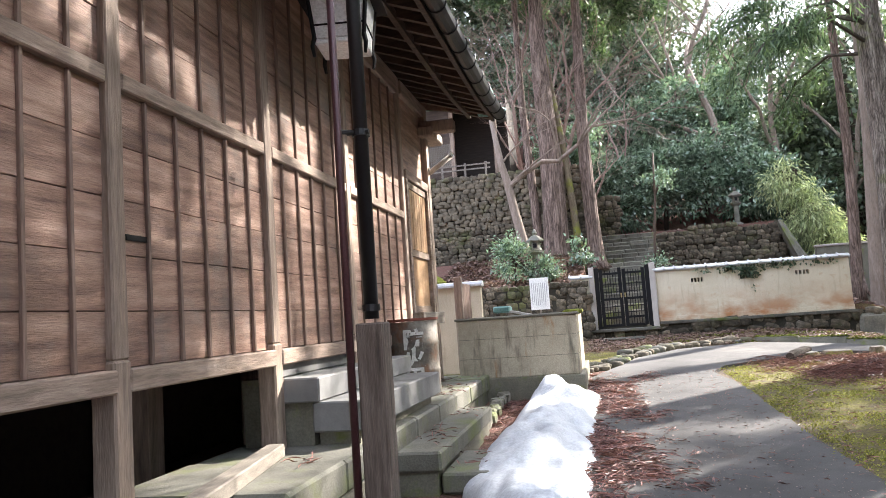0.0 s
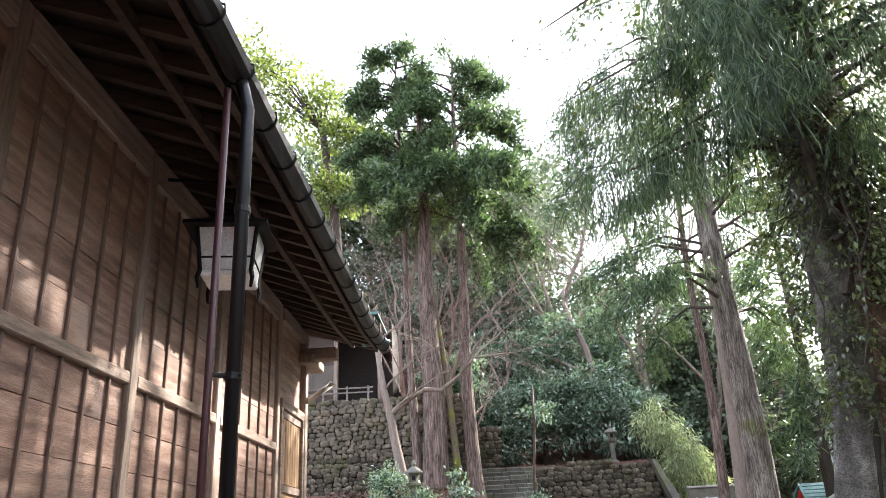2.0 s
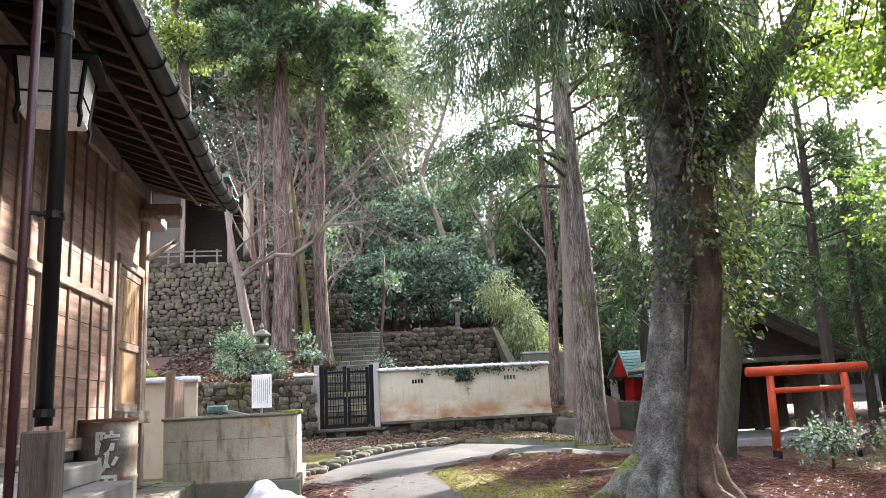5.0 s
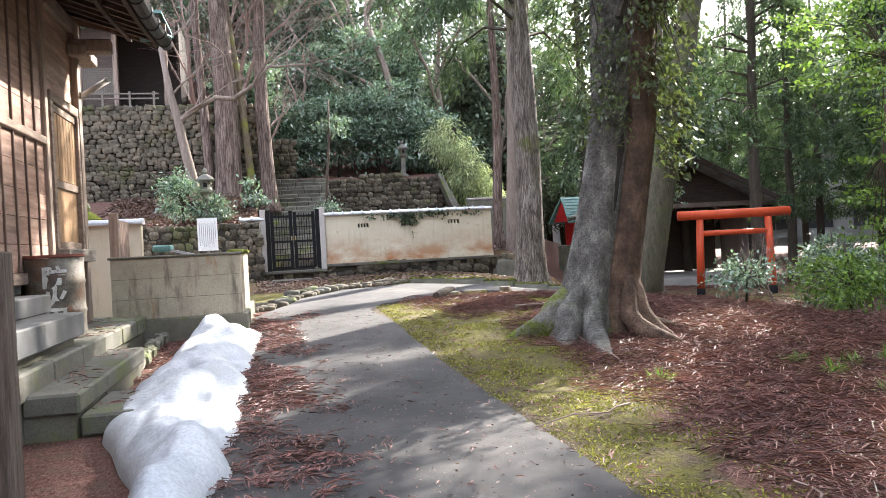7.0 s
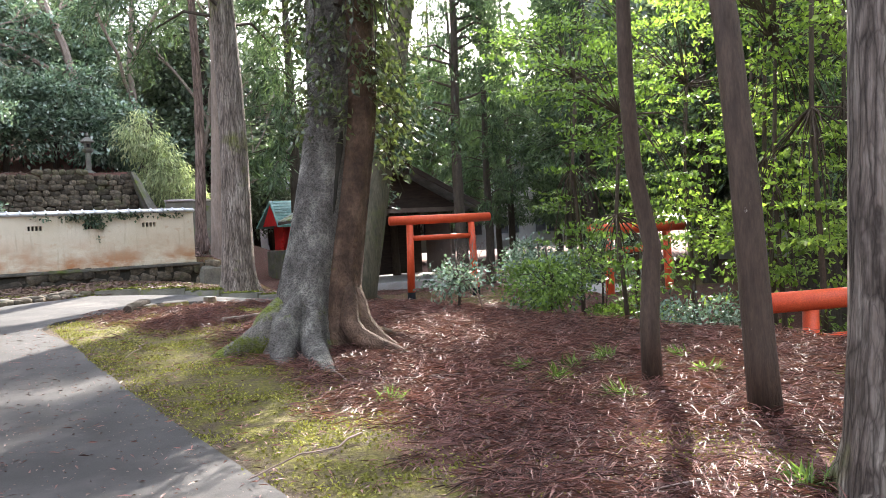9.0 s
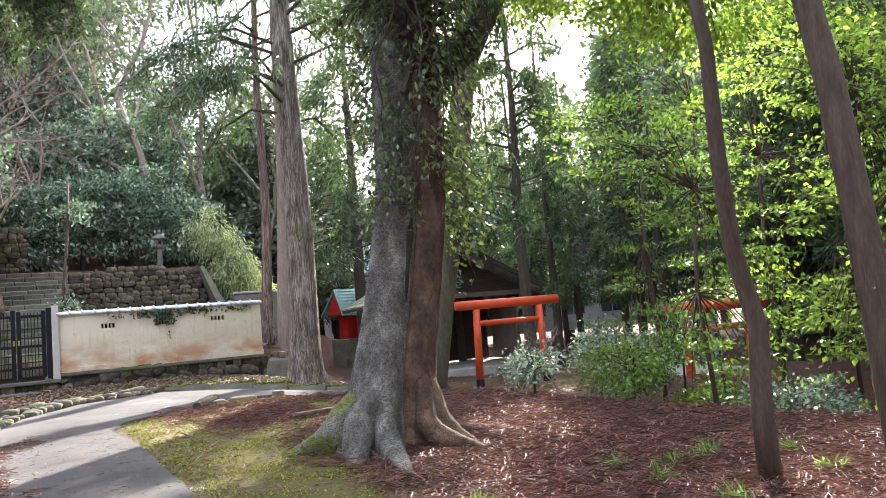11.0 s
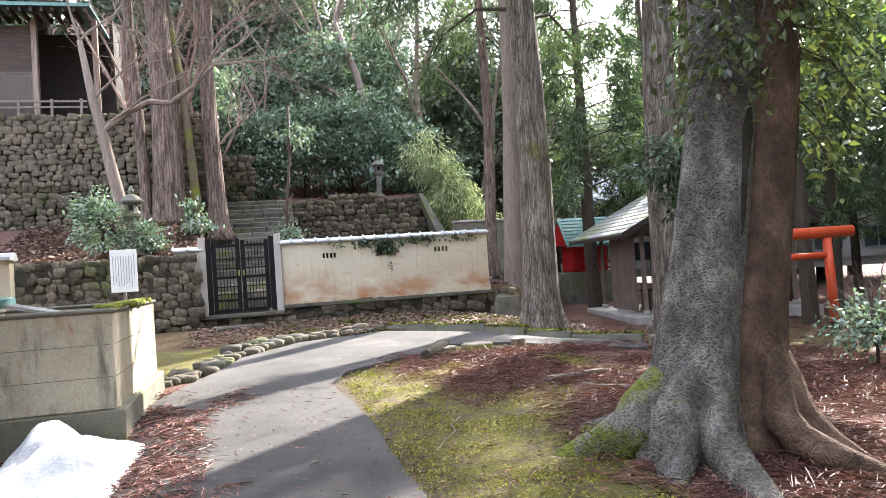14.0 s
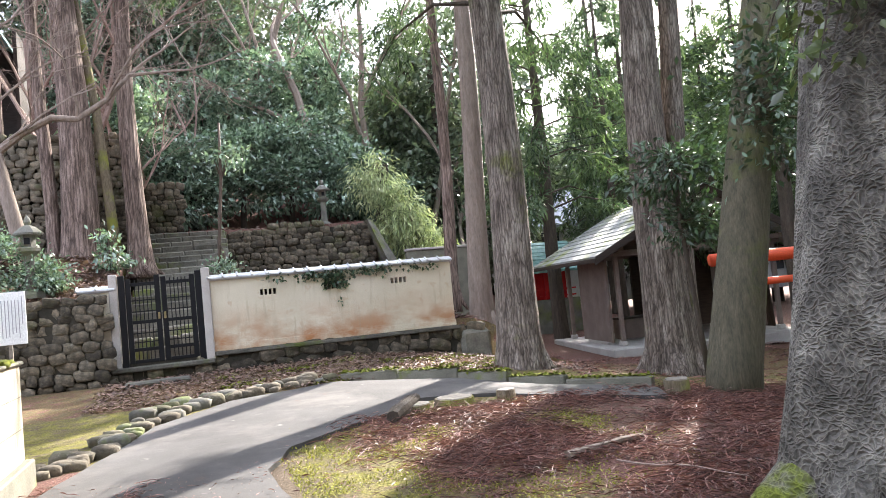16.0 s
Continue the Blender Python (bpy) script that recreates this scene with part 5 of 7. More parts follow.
def torii(at, turn, s, label):
    t = thing("torii", label, "torii", group="vermilion torii", at=at)
    t.rotation_euler = (0, 0, turn)
    t.scale = (s, s, s)
    for x in (-0.92, 0.92):
        p = part("pillar", Build().tube([(x * 1.06, 0, 0.25), (x, 0, 2.1)], [0.105, 0.095], 16), M["vermilion"], t, smooth=True)
        part("pillar_foot", Build().tube([(x * 1.07, 0, -0.3), (x * 1.06, 0, 0.25)], [0.112, 0.112], 16), M["black"], p, "black pillar foot", smooth=True)
    part("lintel", Build().tube([(-1.5, 0, 2.22), (1.5, 0, 2.22)], [0.125, 0.125], 18), M["vermilion"], t, smooth=True)
    part("tie_beam", Build().tube([(-0.92, 0, 1.72), (0.92, 0, 1.72)], [0.075, 0.075], 12), M["vermilion"], t, smooth=True)
    return t


side_wall()
upper_hall()
pavilion()
red_shrine()
torii((12.35, 17.7, -0.52), radians(-12), 1.0, "vermilion torii with round beams and black feet")
torii((15.0, 13.0, -1.15), radians(-4), 1.05, "vermilion torii half hidden in shrubs")
torii((10.76, 5.41, -2.15), radians(-22), 1.05, "vermilion torii beyond the leaning trees")


def house(name, at, turn, w, d, h, storeys, label, roof):
    t = thing(name, label, "house", at=at)
    t.rotation_euler = (0, 0, turn)
    part("wall", cube(-w / 2, 0, 0, w / 2, d, h), M["facade"], t)
    n = int(w / 2.6)
    for s in range(storeys):
        z = 1.0 + s * h / storeys
        for k in range(n):
            x = -w / 2 + (k + 0.5) * w / n
            f = part("window", cube(x - 0.8, -0.06, z, x + 0.8, 0.0, z + 1.3), M["steel"], t)
            for q in (-0.38, 0.38):
                part("pane", cube(x + q - 0.34, -0.075, z + 0.07, x + q + 0.34, -0.062, z + 1.22), M["glass"], f)
        part("ledge", cube(-w / 2, -0.25, z - 0.5, w / 2, -0.002, z - 0.38), M["facade"], t)
    if roof:
        for side in (-1, 1):
            y = -1.0 if side < 0 else d + 1.0
            b = Build().add([(-w / 2 - 0.7, y, h - 0.3), (w / 2 + 0.7, y, h - 0.3), (w / 2 + 0.7, d / 2, h + 2.4), (-w / 2 - 0.7, d / 2, h + 2.4)] + [(-w / 2 - 0.7, y, h - 0.1), (w / 2 + 0.7, y, h - 0.1), (w / 2 + 0.7, d / 2, h + 2.6), (-w / 2 - 0.7, d / 2, h + 2.6)],
                            [(0, 1, 2, 3), (7, 6, 5, 4), (0, 4, 5, 1), (1, 5, 6, 2), (0, 3, 7, 4)])
            part("roof_slope", b, M["roofblue"], t)
    else:
        part("parapet", cube(-w / 2 - 0.2, -0.2, h, w / 2 + 0.2, d + 0.2, h + 0.5), M["facade"], t)


house("house", (27, 47, 0), radians(-25), 12, 8, 5.2, 2, "pale two-storey house with grey-blue tiled roof", True)
house("house", (34, 41, 0), radians(-38), 13, 8, 6.2, 2, "white plastered house beyond the trees", True)
house("apartment_building", (27, 66, 0), radians(-15), 14, 10, 13, 4, "pale concrete apartment block in the distance", False)
house("house", (40, 22, -1), radians(-60), 14, 8, 5.5, 2, "grey house half hidden by trees", True)


# ---- trees ----
def wiggle(a, b, n, amt, seed):
    a, b = Vector(a), Vector(b)
    out = []
    for i in range(n + 1):
        t = i / n
        off = Vector((noise.noise(Vector((seed, t * 2.3, 0))), noise.noise(Vector((seed, t * 2.3, 7))), 0.4 * noise.noise(Vector((seed, t * 2.3, 13))))) * amt * min(1, 3 * t)
        out.append(a.lerp(b, t) + off)
    return out


def taper(r0, r1, n, power=1.0):
    return [r0 + (r1 - r0) * (i / n) ** power for i in range(n + 1)]


def sprays(starts, dirs, per, spread, length, width, mat, name, parent, droop=0.35, flat=0.5, label=""):
    """Leaves scattered round each of the starts."""
    S, Dn = np.repeat(np.array(starts), per, axis=0), np.repeat(np.array(dirs), per, axis=0)
    n = len(S)
    off = rng.normal(size=(n, 3)) * spread
    off[:, 2] *= flat
    d = Dn + rng.normal(size=(n, 3)) * 0.7
    d[:, 2] -= droop
    nn = np.tile([0, 0, 1.0], (n, 1)) + rng.normal(size=(n, 3)) * 0.55
    k = rng.uniform(0.7, 1.25, n)
    return cards(name, S + off, d, nn, length * k, width * k, mat, parent, label)


def cedar(at, h, r, lean=(0, 0), crown_from=0.45, branches=46, spread=2.6, bark="cedarbark", label="tall straight cedar with fibrous bark", flare=1.7, per=70, needle=(0.3, 0.045), seed=1, roots=5, clumps=False, top=0.3):
    t = thing("cedar_tree", label, "tree", group="cedars", at=at)
    rs = random.Random(seed)
    n = 16
    zs = [0, 0.15, 0.4, 0.9, 1.8] + [1.8 + (h - 1.8) * (i + 1) / 11 for i in range(11)]
    pts, rad = [], []
    for z in zs:
        f = z / h
        pts.append((lean[0] * f + 0.05 * math.sin(z * 0.7 + seed), lean[1] * f, z - 0.15))
        rad.append(r * (1 - 0.82 * f) * (1 + (flare - 1) * math.exp(-z / 0.45)))
    part("trunk", Build().tube(pts, rad, 32, True, 0.1, seed), M[bark], t, smooth=True)
    rb = Build()
    for k in range(roots):
        a = 2 * math.pi * (k + rs.random() * 0.5) / roots
        l = r * rs.uniform(1.7, 2.5)
        rb.tube([(math.cos(a) * r * 0.6, math.sin(a) * r * 0.6, 0.5), (math.cos(a) * r * 1.15, math.sin(a) * r * 1.15, 0.12), (math.cos(a) * l, math.sin(a) * l, -0.12)], [r * 0.4, r * 0.32, r * 0.12], 9, True, 0.1, k)
    if roots:
        part("root", rb, M[bark], t, smooth=True)
    bb, S, Dn = Build(), [], []
    for k in range(branches):
        f = crown_from + (1 - crown_from) * (k + rs.random()) / branches
        z = f * h - 0.15
        a = rs.uniform(0, 2 * math.pi)
        l = spread * (1.15 - (1.15 - top) * (f - crown_from) / (1 - crown_from)) * rs.uniform(0.6, 1.15)
        o = Vector((lean[0] * f, lean[1] * f, z))
        d = Vector((math.cos(a), math.sin(a), 0))
        q = [o, o + d * l * 0.4 + Vector((0, 0, 0.12 * l)), o + d * l * 0.75 + Vector((0, 0, 0.02 * l)), o + d * l + Vector((0, 0, -0.22 * l))]
        bb.tube(q, [0.05, 0.035, 0.022, 0.008], 5)
        m = max(4, int(l * 4))
        for i in range(m):
            u = 0.42 + 0.6 * (i + rs.random()) / m
            seg = min(2, int(u * 3))
            p = q[seg].lerp(q[seg + 1], u * 3 - seg)
            side = d.cross(Vector((0, 0, 1))) * rs.uniform(-0.55, 0.55) * (1.1 - u * 0.5)
            S.append(tuple(p + side + Vector((0, 0, rs.uniform(-0.35, 0.05)))))
            Dn.append((d.x * 0.5 + side.x * 0.6, d.y * 0.5 + side.y * 0.6, -0.35))
    part("branch", bb, M["darkbark"], t)["kind"] = "stuff"
    if clumps:
        keep = [i for i in range(len(S)) if noise.noise(Vector(S[i]) * 0.9 + Vector((seed, 0, 0))) > -0.28]
        S, Dn = [S[i] for i in keep], [(Dn[i][0], Dn[i][1], 0.25) for i in keep]
        sprays(S, Dn, per, 0.2, needle[0], needle[1], M["needle"], "crown", t, 0.0, 0.6)
    else:
        sprays(S, Dn, max(3, int(per * 0.5)), 0.2, needle[0], needle[1], M["needle"], "crown", t, 0.3, 0.75)
    return t


def recursive(b, p, d, l, r, depth, rs, tips, up=0.12, split=3, bend=0.45):
    n = 4
    pts = [p]
    for i in range(n):
        d = (d + Vector((rs.gauss(0, 0.13), rs.gauss(0, 0.13), rs.gauss(0, 0.1) + up * 0.25))).normalized()
        pts.append(pts[-1] + d * l / n)
    b.tube(pts, taper(r, r * 0.6, n), 6 if r > 0.03 else 4, False)
    if depth == 0:
        tips.append((pts[-1], d))
        return
    for k in range(split):
        q = pts[-1] if k == 0 else pts[rs.randint(2, n)]
        side = Vector((rs.gauss(0, 1), rs.gauss(0, 1), rs.gauss(0, 0.6))).normalized()
        recursive(b, q, (d + side * bend * (0.6 if k == 0 else 1.5)).normalized(), l * rs.uniform(0.6, 0.85), r * (0.62 if k == 0 else 0.45), depth - 1, rs, tips, up, split, bend)


def bare_tree(at, d, l, r, depth, seed, bark, label, split=3, bend=0.45, up=0.12):
    t = thing("bare_tree", label, "tree", group="bare trees", at=at)
    rs, tips = random.Random(seed), []
    b = Build()
    recursive(b, Vector((0, 0, -0.15)), Vector(d).normalized(), l, r, depth, rs, tips, up, split, bend)
    part("trunk", Build().tube([(0, 0, -0.3), (0, 0, 0.05)], [r * 1.25, r], 8), M[bark], t)
    part("crown", b, M[bark], t)
    return t


def leafy_tree(at, trunk, r, crowns, leaves, size, mat, label, bark="smoothbark", seed=3, limbs=7, clump=0.45, flat=0.55, name="broadleaf_tree", droop=0.25, group=""):
    """trunk: points from the foot up; crowns: (centre, radii); leaves in all."""
    t = thing(name, label, "tree", group=group, at=at)
    rs = random.Random(seed)
    n = len(trunk) - 1
    pts = [Vector(p) for p in trunk]
    part("trunk", Build().tube(pts, taper(r, r * 0.55, n), 14, True, 0.08, seed), M[bark], t, smooth=True)
    bb, S, Dn = Build(), [], []
    for c, rad in crowns:
        c = Vector(c)
        near = min(pts, key=lambda p: (p - c).length)
        k = max(4, int(leaves / len(crowns) / 42))
        for i in range(k):
            while True:
                v = Vector((rs.uniform(-1, 1), rs.uniform(-1, 1), rs.uniform(-1, 1)))
                if 0.25 < v.length < 1:
                    break
            v = v * (0.75 + 0.35 * noise.noise(v * 2 + Vector((seed, 0, 0))))
            p = c + Vector((v.x * rad[0], v.y * rad[1], v.z * rad[2]))
            S.append(tuple(p))
            Dn.append(tuple((v + Vector((0, 0, 0.1))).normalized()))
            if i < limbs * 3:
                mid = near.lerp(p, 0.5) + Vector((0, 0, 0.15 * (p - near).length))
                bb.tube([near, mid, p], [min(r * 0.35, 0.06) if i < limbs else 0.015, min(r * 0.2, 0.03) if i < limbs else 0.01, 0.005], 5, False)
    part("limb", bb, M[bark], t)["kind"] = "stuff"
    sprays(S, Dn, max(1, int(leaves / len(S))), clump, size[0], size[1], M[mat], "crown", t, droop, flat)
    return t


def great_tree():
    """Fused double trunk: mottled grey beside bare brown wood, hung with leafy shoots."""
    t = thing("great_tree", "huge old tree with fused grey and brown trunks, spreading mossy roots", "tree", at=(4.18, 8.42, gz(4.2, 8.4)))
    rv = Vector((0.88, -0.47, 0))
    cv = Vector((-0.47, -0.88, 0))
    up = lambda z: Vector((0, 0, z))
    lean = lambda z: Vector((0.21, 0.06, 0)) * (max(z, 0) if z < 2.8 else 2.8 + 0.45 * (1 - math.exp(-(z - 2.8) / 2)))
    zs = [-0.2, 0.0, 0.12, 0.25, 0.4, 0.6, 0.85, 1.15, 1.5, 1.9, 2.4, 2.9, 3.6, 4.6, 6, 8, 10, 13, 16]
    grey, brown = [], []
    for z in zs:
        foot = math.exp(-max(z, 0) / 0.36)
        grey.append((rv * -0.16 + lean(z) + up(z), (0.3 - 0.011 * z) * (1 + 0.58 * foot)))
        brown.append((rv * 0.19 + cv * -0.03 + lean(z) * 1.03 + up(z), (0.24 - 0.009 * z) * (1 + 0.35 * foot)))
    part("trunk", Build().tube([p for p, r in grey], [r for p, r in grey], 48, True, 0.2, 4), M["barkgrey"], t, "mottled grey flaking trunk", smooth=True)
    part("trunk", Build().tube([p for p, r in brown], [r for p, r in brown], 40, True, 0.26, 9), M["barkbrown"], t, "bare brown trunk", smooth=True)
    # Solid near-black tube; the darkness between the trunks is put into its colour.
    hollow = [rv * 0.03 + cv * 0.2 + lean(z) + up(z) for z in (1.5, 1.7, 2.0, 2.3, 2.5)]
    part("hollow", Build().tube(hollow, [0.01, 0.03, 0.022, 0.04, 0.01], 8, True, 0.5, 3), M["stonegap"], t, "dark seam between the two trunks")
    roots = [(-0.78, 0.19, 0.62, 0.2, "mossroot"), (-0.4, 0.75, 0.42, 0.15, "barkgrey"), (0.32, 1.0, 1.12, 0.14, "barkgrey"), (0.72, 0.8, 0.75, 0.12, "barkbrown"),
             (1.0, 0.2, 0.4, 0.13, "barkbrown"), (-0.8, -0.7, 0.9, 0.15, "barkgrey"), (0.7, -0.8, 0.9, 0.14, "barkbrown")]
    for k, (f, g, l, r, m) in enumerate(roots):
        d = (rv * f + cv * g).normalized()
        side = Vector((-d.y, d.x, 0)) * (0.1 if k % 2 else -0.07)
        c0 = rv * (0.17 if m == "barkbrown" else -0.12)
        pts = [c0 + lean(0.8) + d * 0.14 + up(0.85), c0 + lean(0.5) + d * 0.25 + up(0.52), c0 + d * 0.35 + up(0.28), c0 + d * 0.45 + side * 0.3 + up(0.14)]
        pts += [c0 + d * (0.45 + u * l) + side * (0.4 + 1.6 * u) + up(0.1 - 0.2 * u) for u in (0.3, 0.6, 0.85, 1.0)]
        part("root", Build().tube(pts, [r * 0.45, r * 0.8, r * 1.05, r * 1.0, r * 0.85, r * 0.68, r * 0.52, r * 0.35], 16, True, 0.35, k), M[m], t, smooth=True)
    tuft = np.array([tuple(rv * -0.5 + cv * 0.12 + rv * rs_x + cv * rs_y + up(h)) for rs_x, rs_y, h in zip(rng.uniform(-0.45, 0.1, 900), rng.uniform(-0.1, 0.22, 900), rng.uniform(0.0, 0.2, 900))])
    cards("root_moss", tuft, unit(900) * [1, 1, 0.4] + [0, 0, 0.4], np.tile([0, 0, 1.0], (900, 1)) + rng.normal(size=(900, 3)) * 0.3, 0.03, 0.018, M["moss"], t, "bright green moss on a root")["kind"] = "stuff"
    # high limb to the side
    base = lean(4.2) + rv * 0.2 + up(4.2)
    lb = Build()
    lb.tube([base, base + Vector((0.75, 0, 0.5)), base + Vector((1.3, 0, 1.4)), base + Vector((2.2, 0.1, 2.6)), base + Vector((2.6, 0.2, 5.5))], [0.2, 0.18, 0.16, 0.14, 0.08], 12, True, 0.1, 3)
    lb.tube([base + Vector((1.3, 0, 1.4)), base + Vector((2.1, -0.3, 1.75)), base + Vector((3.4, -0.5, 2.0))], [0.09, 0.07, 0.04], 8)
    part("limb", lb, M["darkbark"], t, smooth=True)
    # leafy shoots
    rs = random.Random(21)
    sb, S, Dn = Build(), [], []
    for k in range(270):
        z = rs.uniform(2.1, 6.5) if k < 160 else rs.uniform(4, 10)
        a = rs.uniform(-math.pi, math.pi)
        d = Vector((math.cos(a), math.sin(a), 0))
        if z < 2.5 and (d.dot(rv) < 0.3 or rs.random() < 0.35):
            continue
        o = lean(z) + rv * 0.05 + d * 0.34 + up(z)
        l = rs.uniform(0.3, 0.85) * (1.0 if z < 4 else 1.4)
        e = o + d * l * 0.6 + up(-rs.uniform(0.3, 1.1) * l)
        mid = o.lerp(e, 0.5) + up(0.12)
        sb.tube([o, mid, e], [0.008, 0.006, 0.003], 4, False)
        for i in range(int(6 + l * 10)):
            u = rs.random()
            p = o.lerp(mid, u * 2) if u < 0.5 else mid.lerp(e, u * 2 - 1)
            S.append(tuple(p))
            Dn.append(tuple(d * 0.5 + up(-0.5)))
    part("shoot", sb, M["darkbark"], t)["kind"] = "stuff"
    sprays(S, Dn, 3, 0.09, 0.09, 0.05, M["vineleaf"], "shoot_leaves", t, 0.3, 0.9)
    # hanging stems
    hb = Build()
    for k in range(12):
        o = lean(5) + rv * rs.uniform(-0.5, 0.6) + Vector((rs.uniform(-0.3, 0.5), -0.5 - rs.random() * 0.4, rs.uniform(4.5, 7)))
        e = o + Vector((rs.uniform(-0.4, 0.4), rs.uniform(-0.3, 0.1), -rs.uniform(1.2, 2.6)))
        hb.tube(wiggle(o, e, 10, 0.3, k * 3.3), taper(0.016, 0.006, 10), 6, False)
    part("hanging_stem", hb, M["darkbark"], t)["kind"] = "stuff"
    # crown
    crowns = [((0.9, -0.2, 7.5), (2.4, 2.2, 1.9)), ((2.8, 0.0, 9.5), (2.8, 2.6, 2.2)), ((-0.2, 0.6, 10.5), (2.4, 2.4, 2.3)), ((1.2, 0.3, 13.5), (3.2, 3.2, 2.6))]
    S, Dn = [], []
    bb = Build()
    for c, r in crowns:
        for i in range(95):
            v = Vector((rs.gauss(0, 0.55), rs.gauss(0, 0.5), rs.gauss(0, 0.5)))
            p = Vector(c) + Vector((v.x * r[0], v.y * r[1], v.z * r[2]))
            S.append(tuple(p))
            Dn.append(tuple(v.normalized()))
            if i % 7 == 0:
                o = rv * 0.45 + up(p.z - 1.2)
                bb.tube([o, o.lerp(p, 0.55) + up(0.3), p], [0.05, 0.03, 0.006], 5, False)
    part("branch", bb, M["darkbark"], t)["kind"] = "stuff"
    sprays(S, Dn, 15, 0.24, 0.12, 0.062, M["vineleaf"], "crown", t, 0.25, 0.6)
    # drooping needle boughs
    S, Dn, bb = [], [], Build()
    for k in range(40):
        z = rs.uniform(5.5, 11.5)
        a = rs.uniform(2.3, 4.3) if k < 20 else rs.uniform(-1.5, 0.9)
        d = Vector((math.cos(a), math.sin(a), 0))
        l = rs.uniform(1.2, 2.9)
        o = rv * 0.4 + up(z)
        q = [o, o + d * l * 0.5 + up(0.25), o + d * l + up(-0.35)]
        bb.tube(q, [0.04, 0.025, 0.008], 5, False)
        for i in range(int(l * 8)):
            u = rs.uniform(0.35, 1.0)
            p = q[0].lerp(q[1], u * 2) if u < 0.5 else q[1].lerp(q[2], u * 2 - 1)
            p = p + Vector((rs.gauss(0, 0.22), rs.gauss(0, 0.22), -rs.random() * 0.4))
            S.append(tuple(p))
            Dn.append((d.x * 0.15, d.y * 0.15, -0.9))
    part("bough", bb, M["darkbark"], t)["kind"] = "stuff"
    sprays(S, Dn, 42, 0.13, 0.34, 0.014, M["needle"], "bough_needles", t, 0.9, 1.6)
    return t


great_tree()
# cedars near the path
cedar((6.55, 17.6, 0.0), 21, 0.37, (-0.1, 0.1), 0.3, 62, 3.3, "cedarbark", "tall cedar with moss up its grey fibrous trunk", 1.6, 80, (0.3, 0.03), 5, top=0.9)
cedar((9.25, 17.3, -0.28), 20, 0.42, (0.4, 0.2), 0.58, 15, 2.3, "cedarbark", "double-stemmed cedar beside the pavilion", 1.4, 80, (0.3, 0.04), 8)
cedar((9.75, 17.5, -0.28), 18, 0.26, (1.2, 0.2), 0.5, 9, 2.0, "cedarbark", "second slimmer stem of a cedar", 1.2, 60, (0.3, 0.04), 9, 0)
cedar((7.45, 21.6, 0.55), 19, 0.27, (0.6, 0.3), 0.55, 26, 2.2, "barebark", "pale smooth-trunked conifer behind the wall end", 1.3, 60, (0.3, 0.05), 10)
cedar((7.65, 24.0, 1.2), 19, 0.17, (0.3, 0), 0.45, 30, 2.0, "cedarbark2", "slender reddish cedar on the slope", 1.3, 60, (0.3, 0.05), 11)
# cedars above the gate
cedar((-1.12, 25.5, 2.75), 15.6, 0.45, (-0.1, 0), 0.82, 5, 1.4, "cedarbark2", "massive reddish cedar with a broken top", 1.5, 60, (0.24, 0.08), 12, 7, True)
cedar((-1.78, 25.8, 2.9), 17.6, 0.17, (-0.35, 0), 0.6, 44, 2.8, "cedarbark2", "slim reddish cedar in a clump", 1.3, 80, (0.24, 0.085), 13, 5, True, 0.55)
cedar((0.08, 25.9, 2.8), 17.4, 0.26, (0.1, 0), 0.56, 52, 3.6, "cedarbark2", "reddish cedar with a full green top", 1.7, 80, (0.24, 0.085), 14, 5, True, 0.5)
leafy_tree((-0.32, 25.6, 2.8), [(0, 0, -0.2), (-0.12, 0, 1.5), (-0.3, 0.1, 4), (-0.65, 0.2, 7), (-1.0, 0.3, 10)], 0.14, [((-1, 0.5, 11), (1.2, 1.2, 1.0))], 1300, (0.14, 0.07), "oldleaf", "leaning tree with yellow-green mossy bark", "mossbark", 4)
# thin trees beside the path
leafy_tree((5.28, 4.5, 0), [(0, 0, -0.1), (0.02, 0.02, 0.5), (0.12, 0.04, 1.1), (0.02, 0.1, 1.7), (-0.12, 0.02, 2.4), (-0.15, -0.02, 3.2), (-0.4, 0.0, 5)], 0.085,
           [((0.6, 0.8, 4.4), (1.5, 1.4, 0.5)), ((2.0, 1.7, 4.5), (1.9, 1.6, 0.6)), ((3.4, 2.6, 5.2), (2.2, 2.0, 0.7)), ((1.4, 3.0, 5.4), (1.8, 1.6, 0.5)), ((1.6, 0.2, 6.0), (1.9, 1.6, 0.5))], 11500, (0.085, 0.052), "lime", "thin crooked tree with bright young leaves", "smoothbark", 6, 8, 0.22, 0.2)
leafy_tree((5.02, 3.34, 0), [(0, 0, -0.1), (0, 0.03, 0.4), (0.03, 0.1, 1.4), (0.04, 0.2, 2.6), (0.0, 0.45, 4.5), (-0.2, 0.8, 7)], 0.115,
           [((0.2, 0.6, 6.2), (1.7, 1.6, 0.9)), ((0.8, 0.2, 5.0), (1.3, 1.3, 0.5))], 7000, (0.085, 0.05), "midgreen", "slender leaning brown-barked tree", "smoothbark", 7, 8, 0.28, 0.35)
cedar((4.08, 2.02, 0), 15, 0.23, (0.1, 0), 0.55, 26, 2.2, "cedarbark", "grey-brown trunk beside the path", 1.5, 60, (0.25, 0.04), 17)
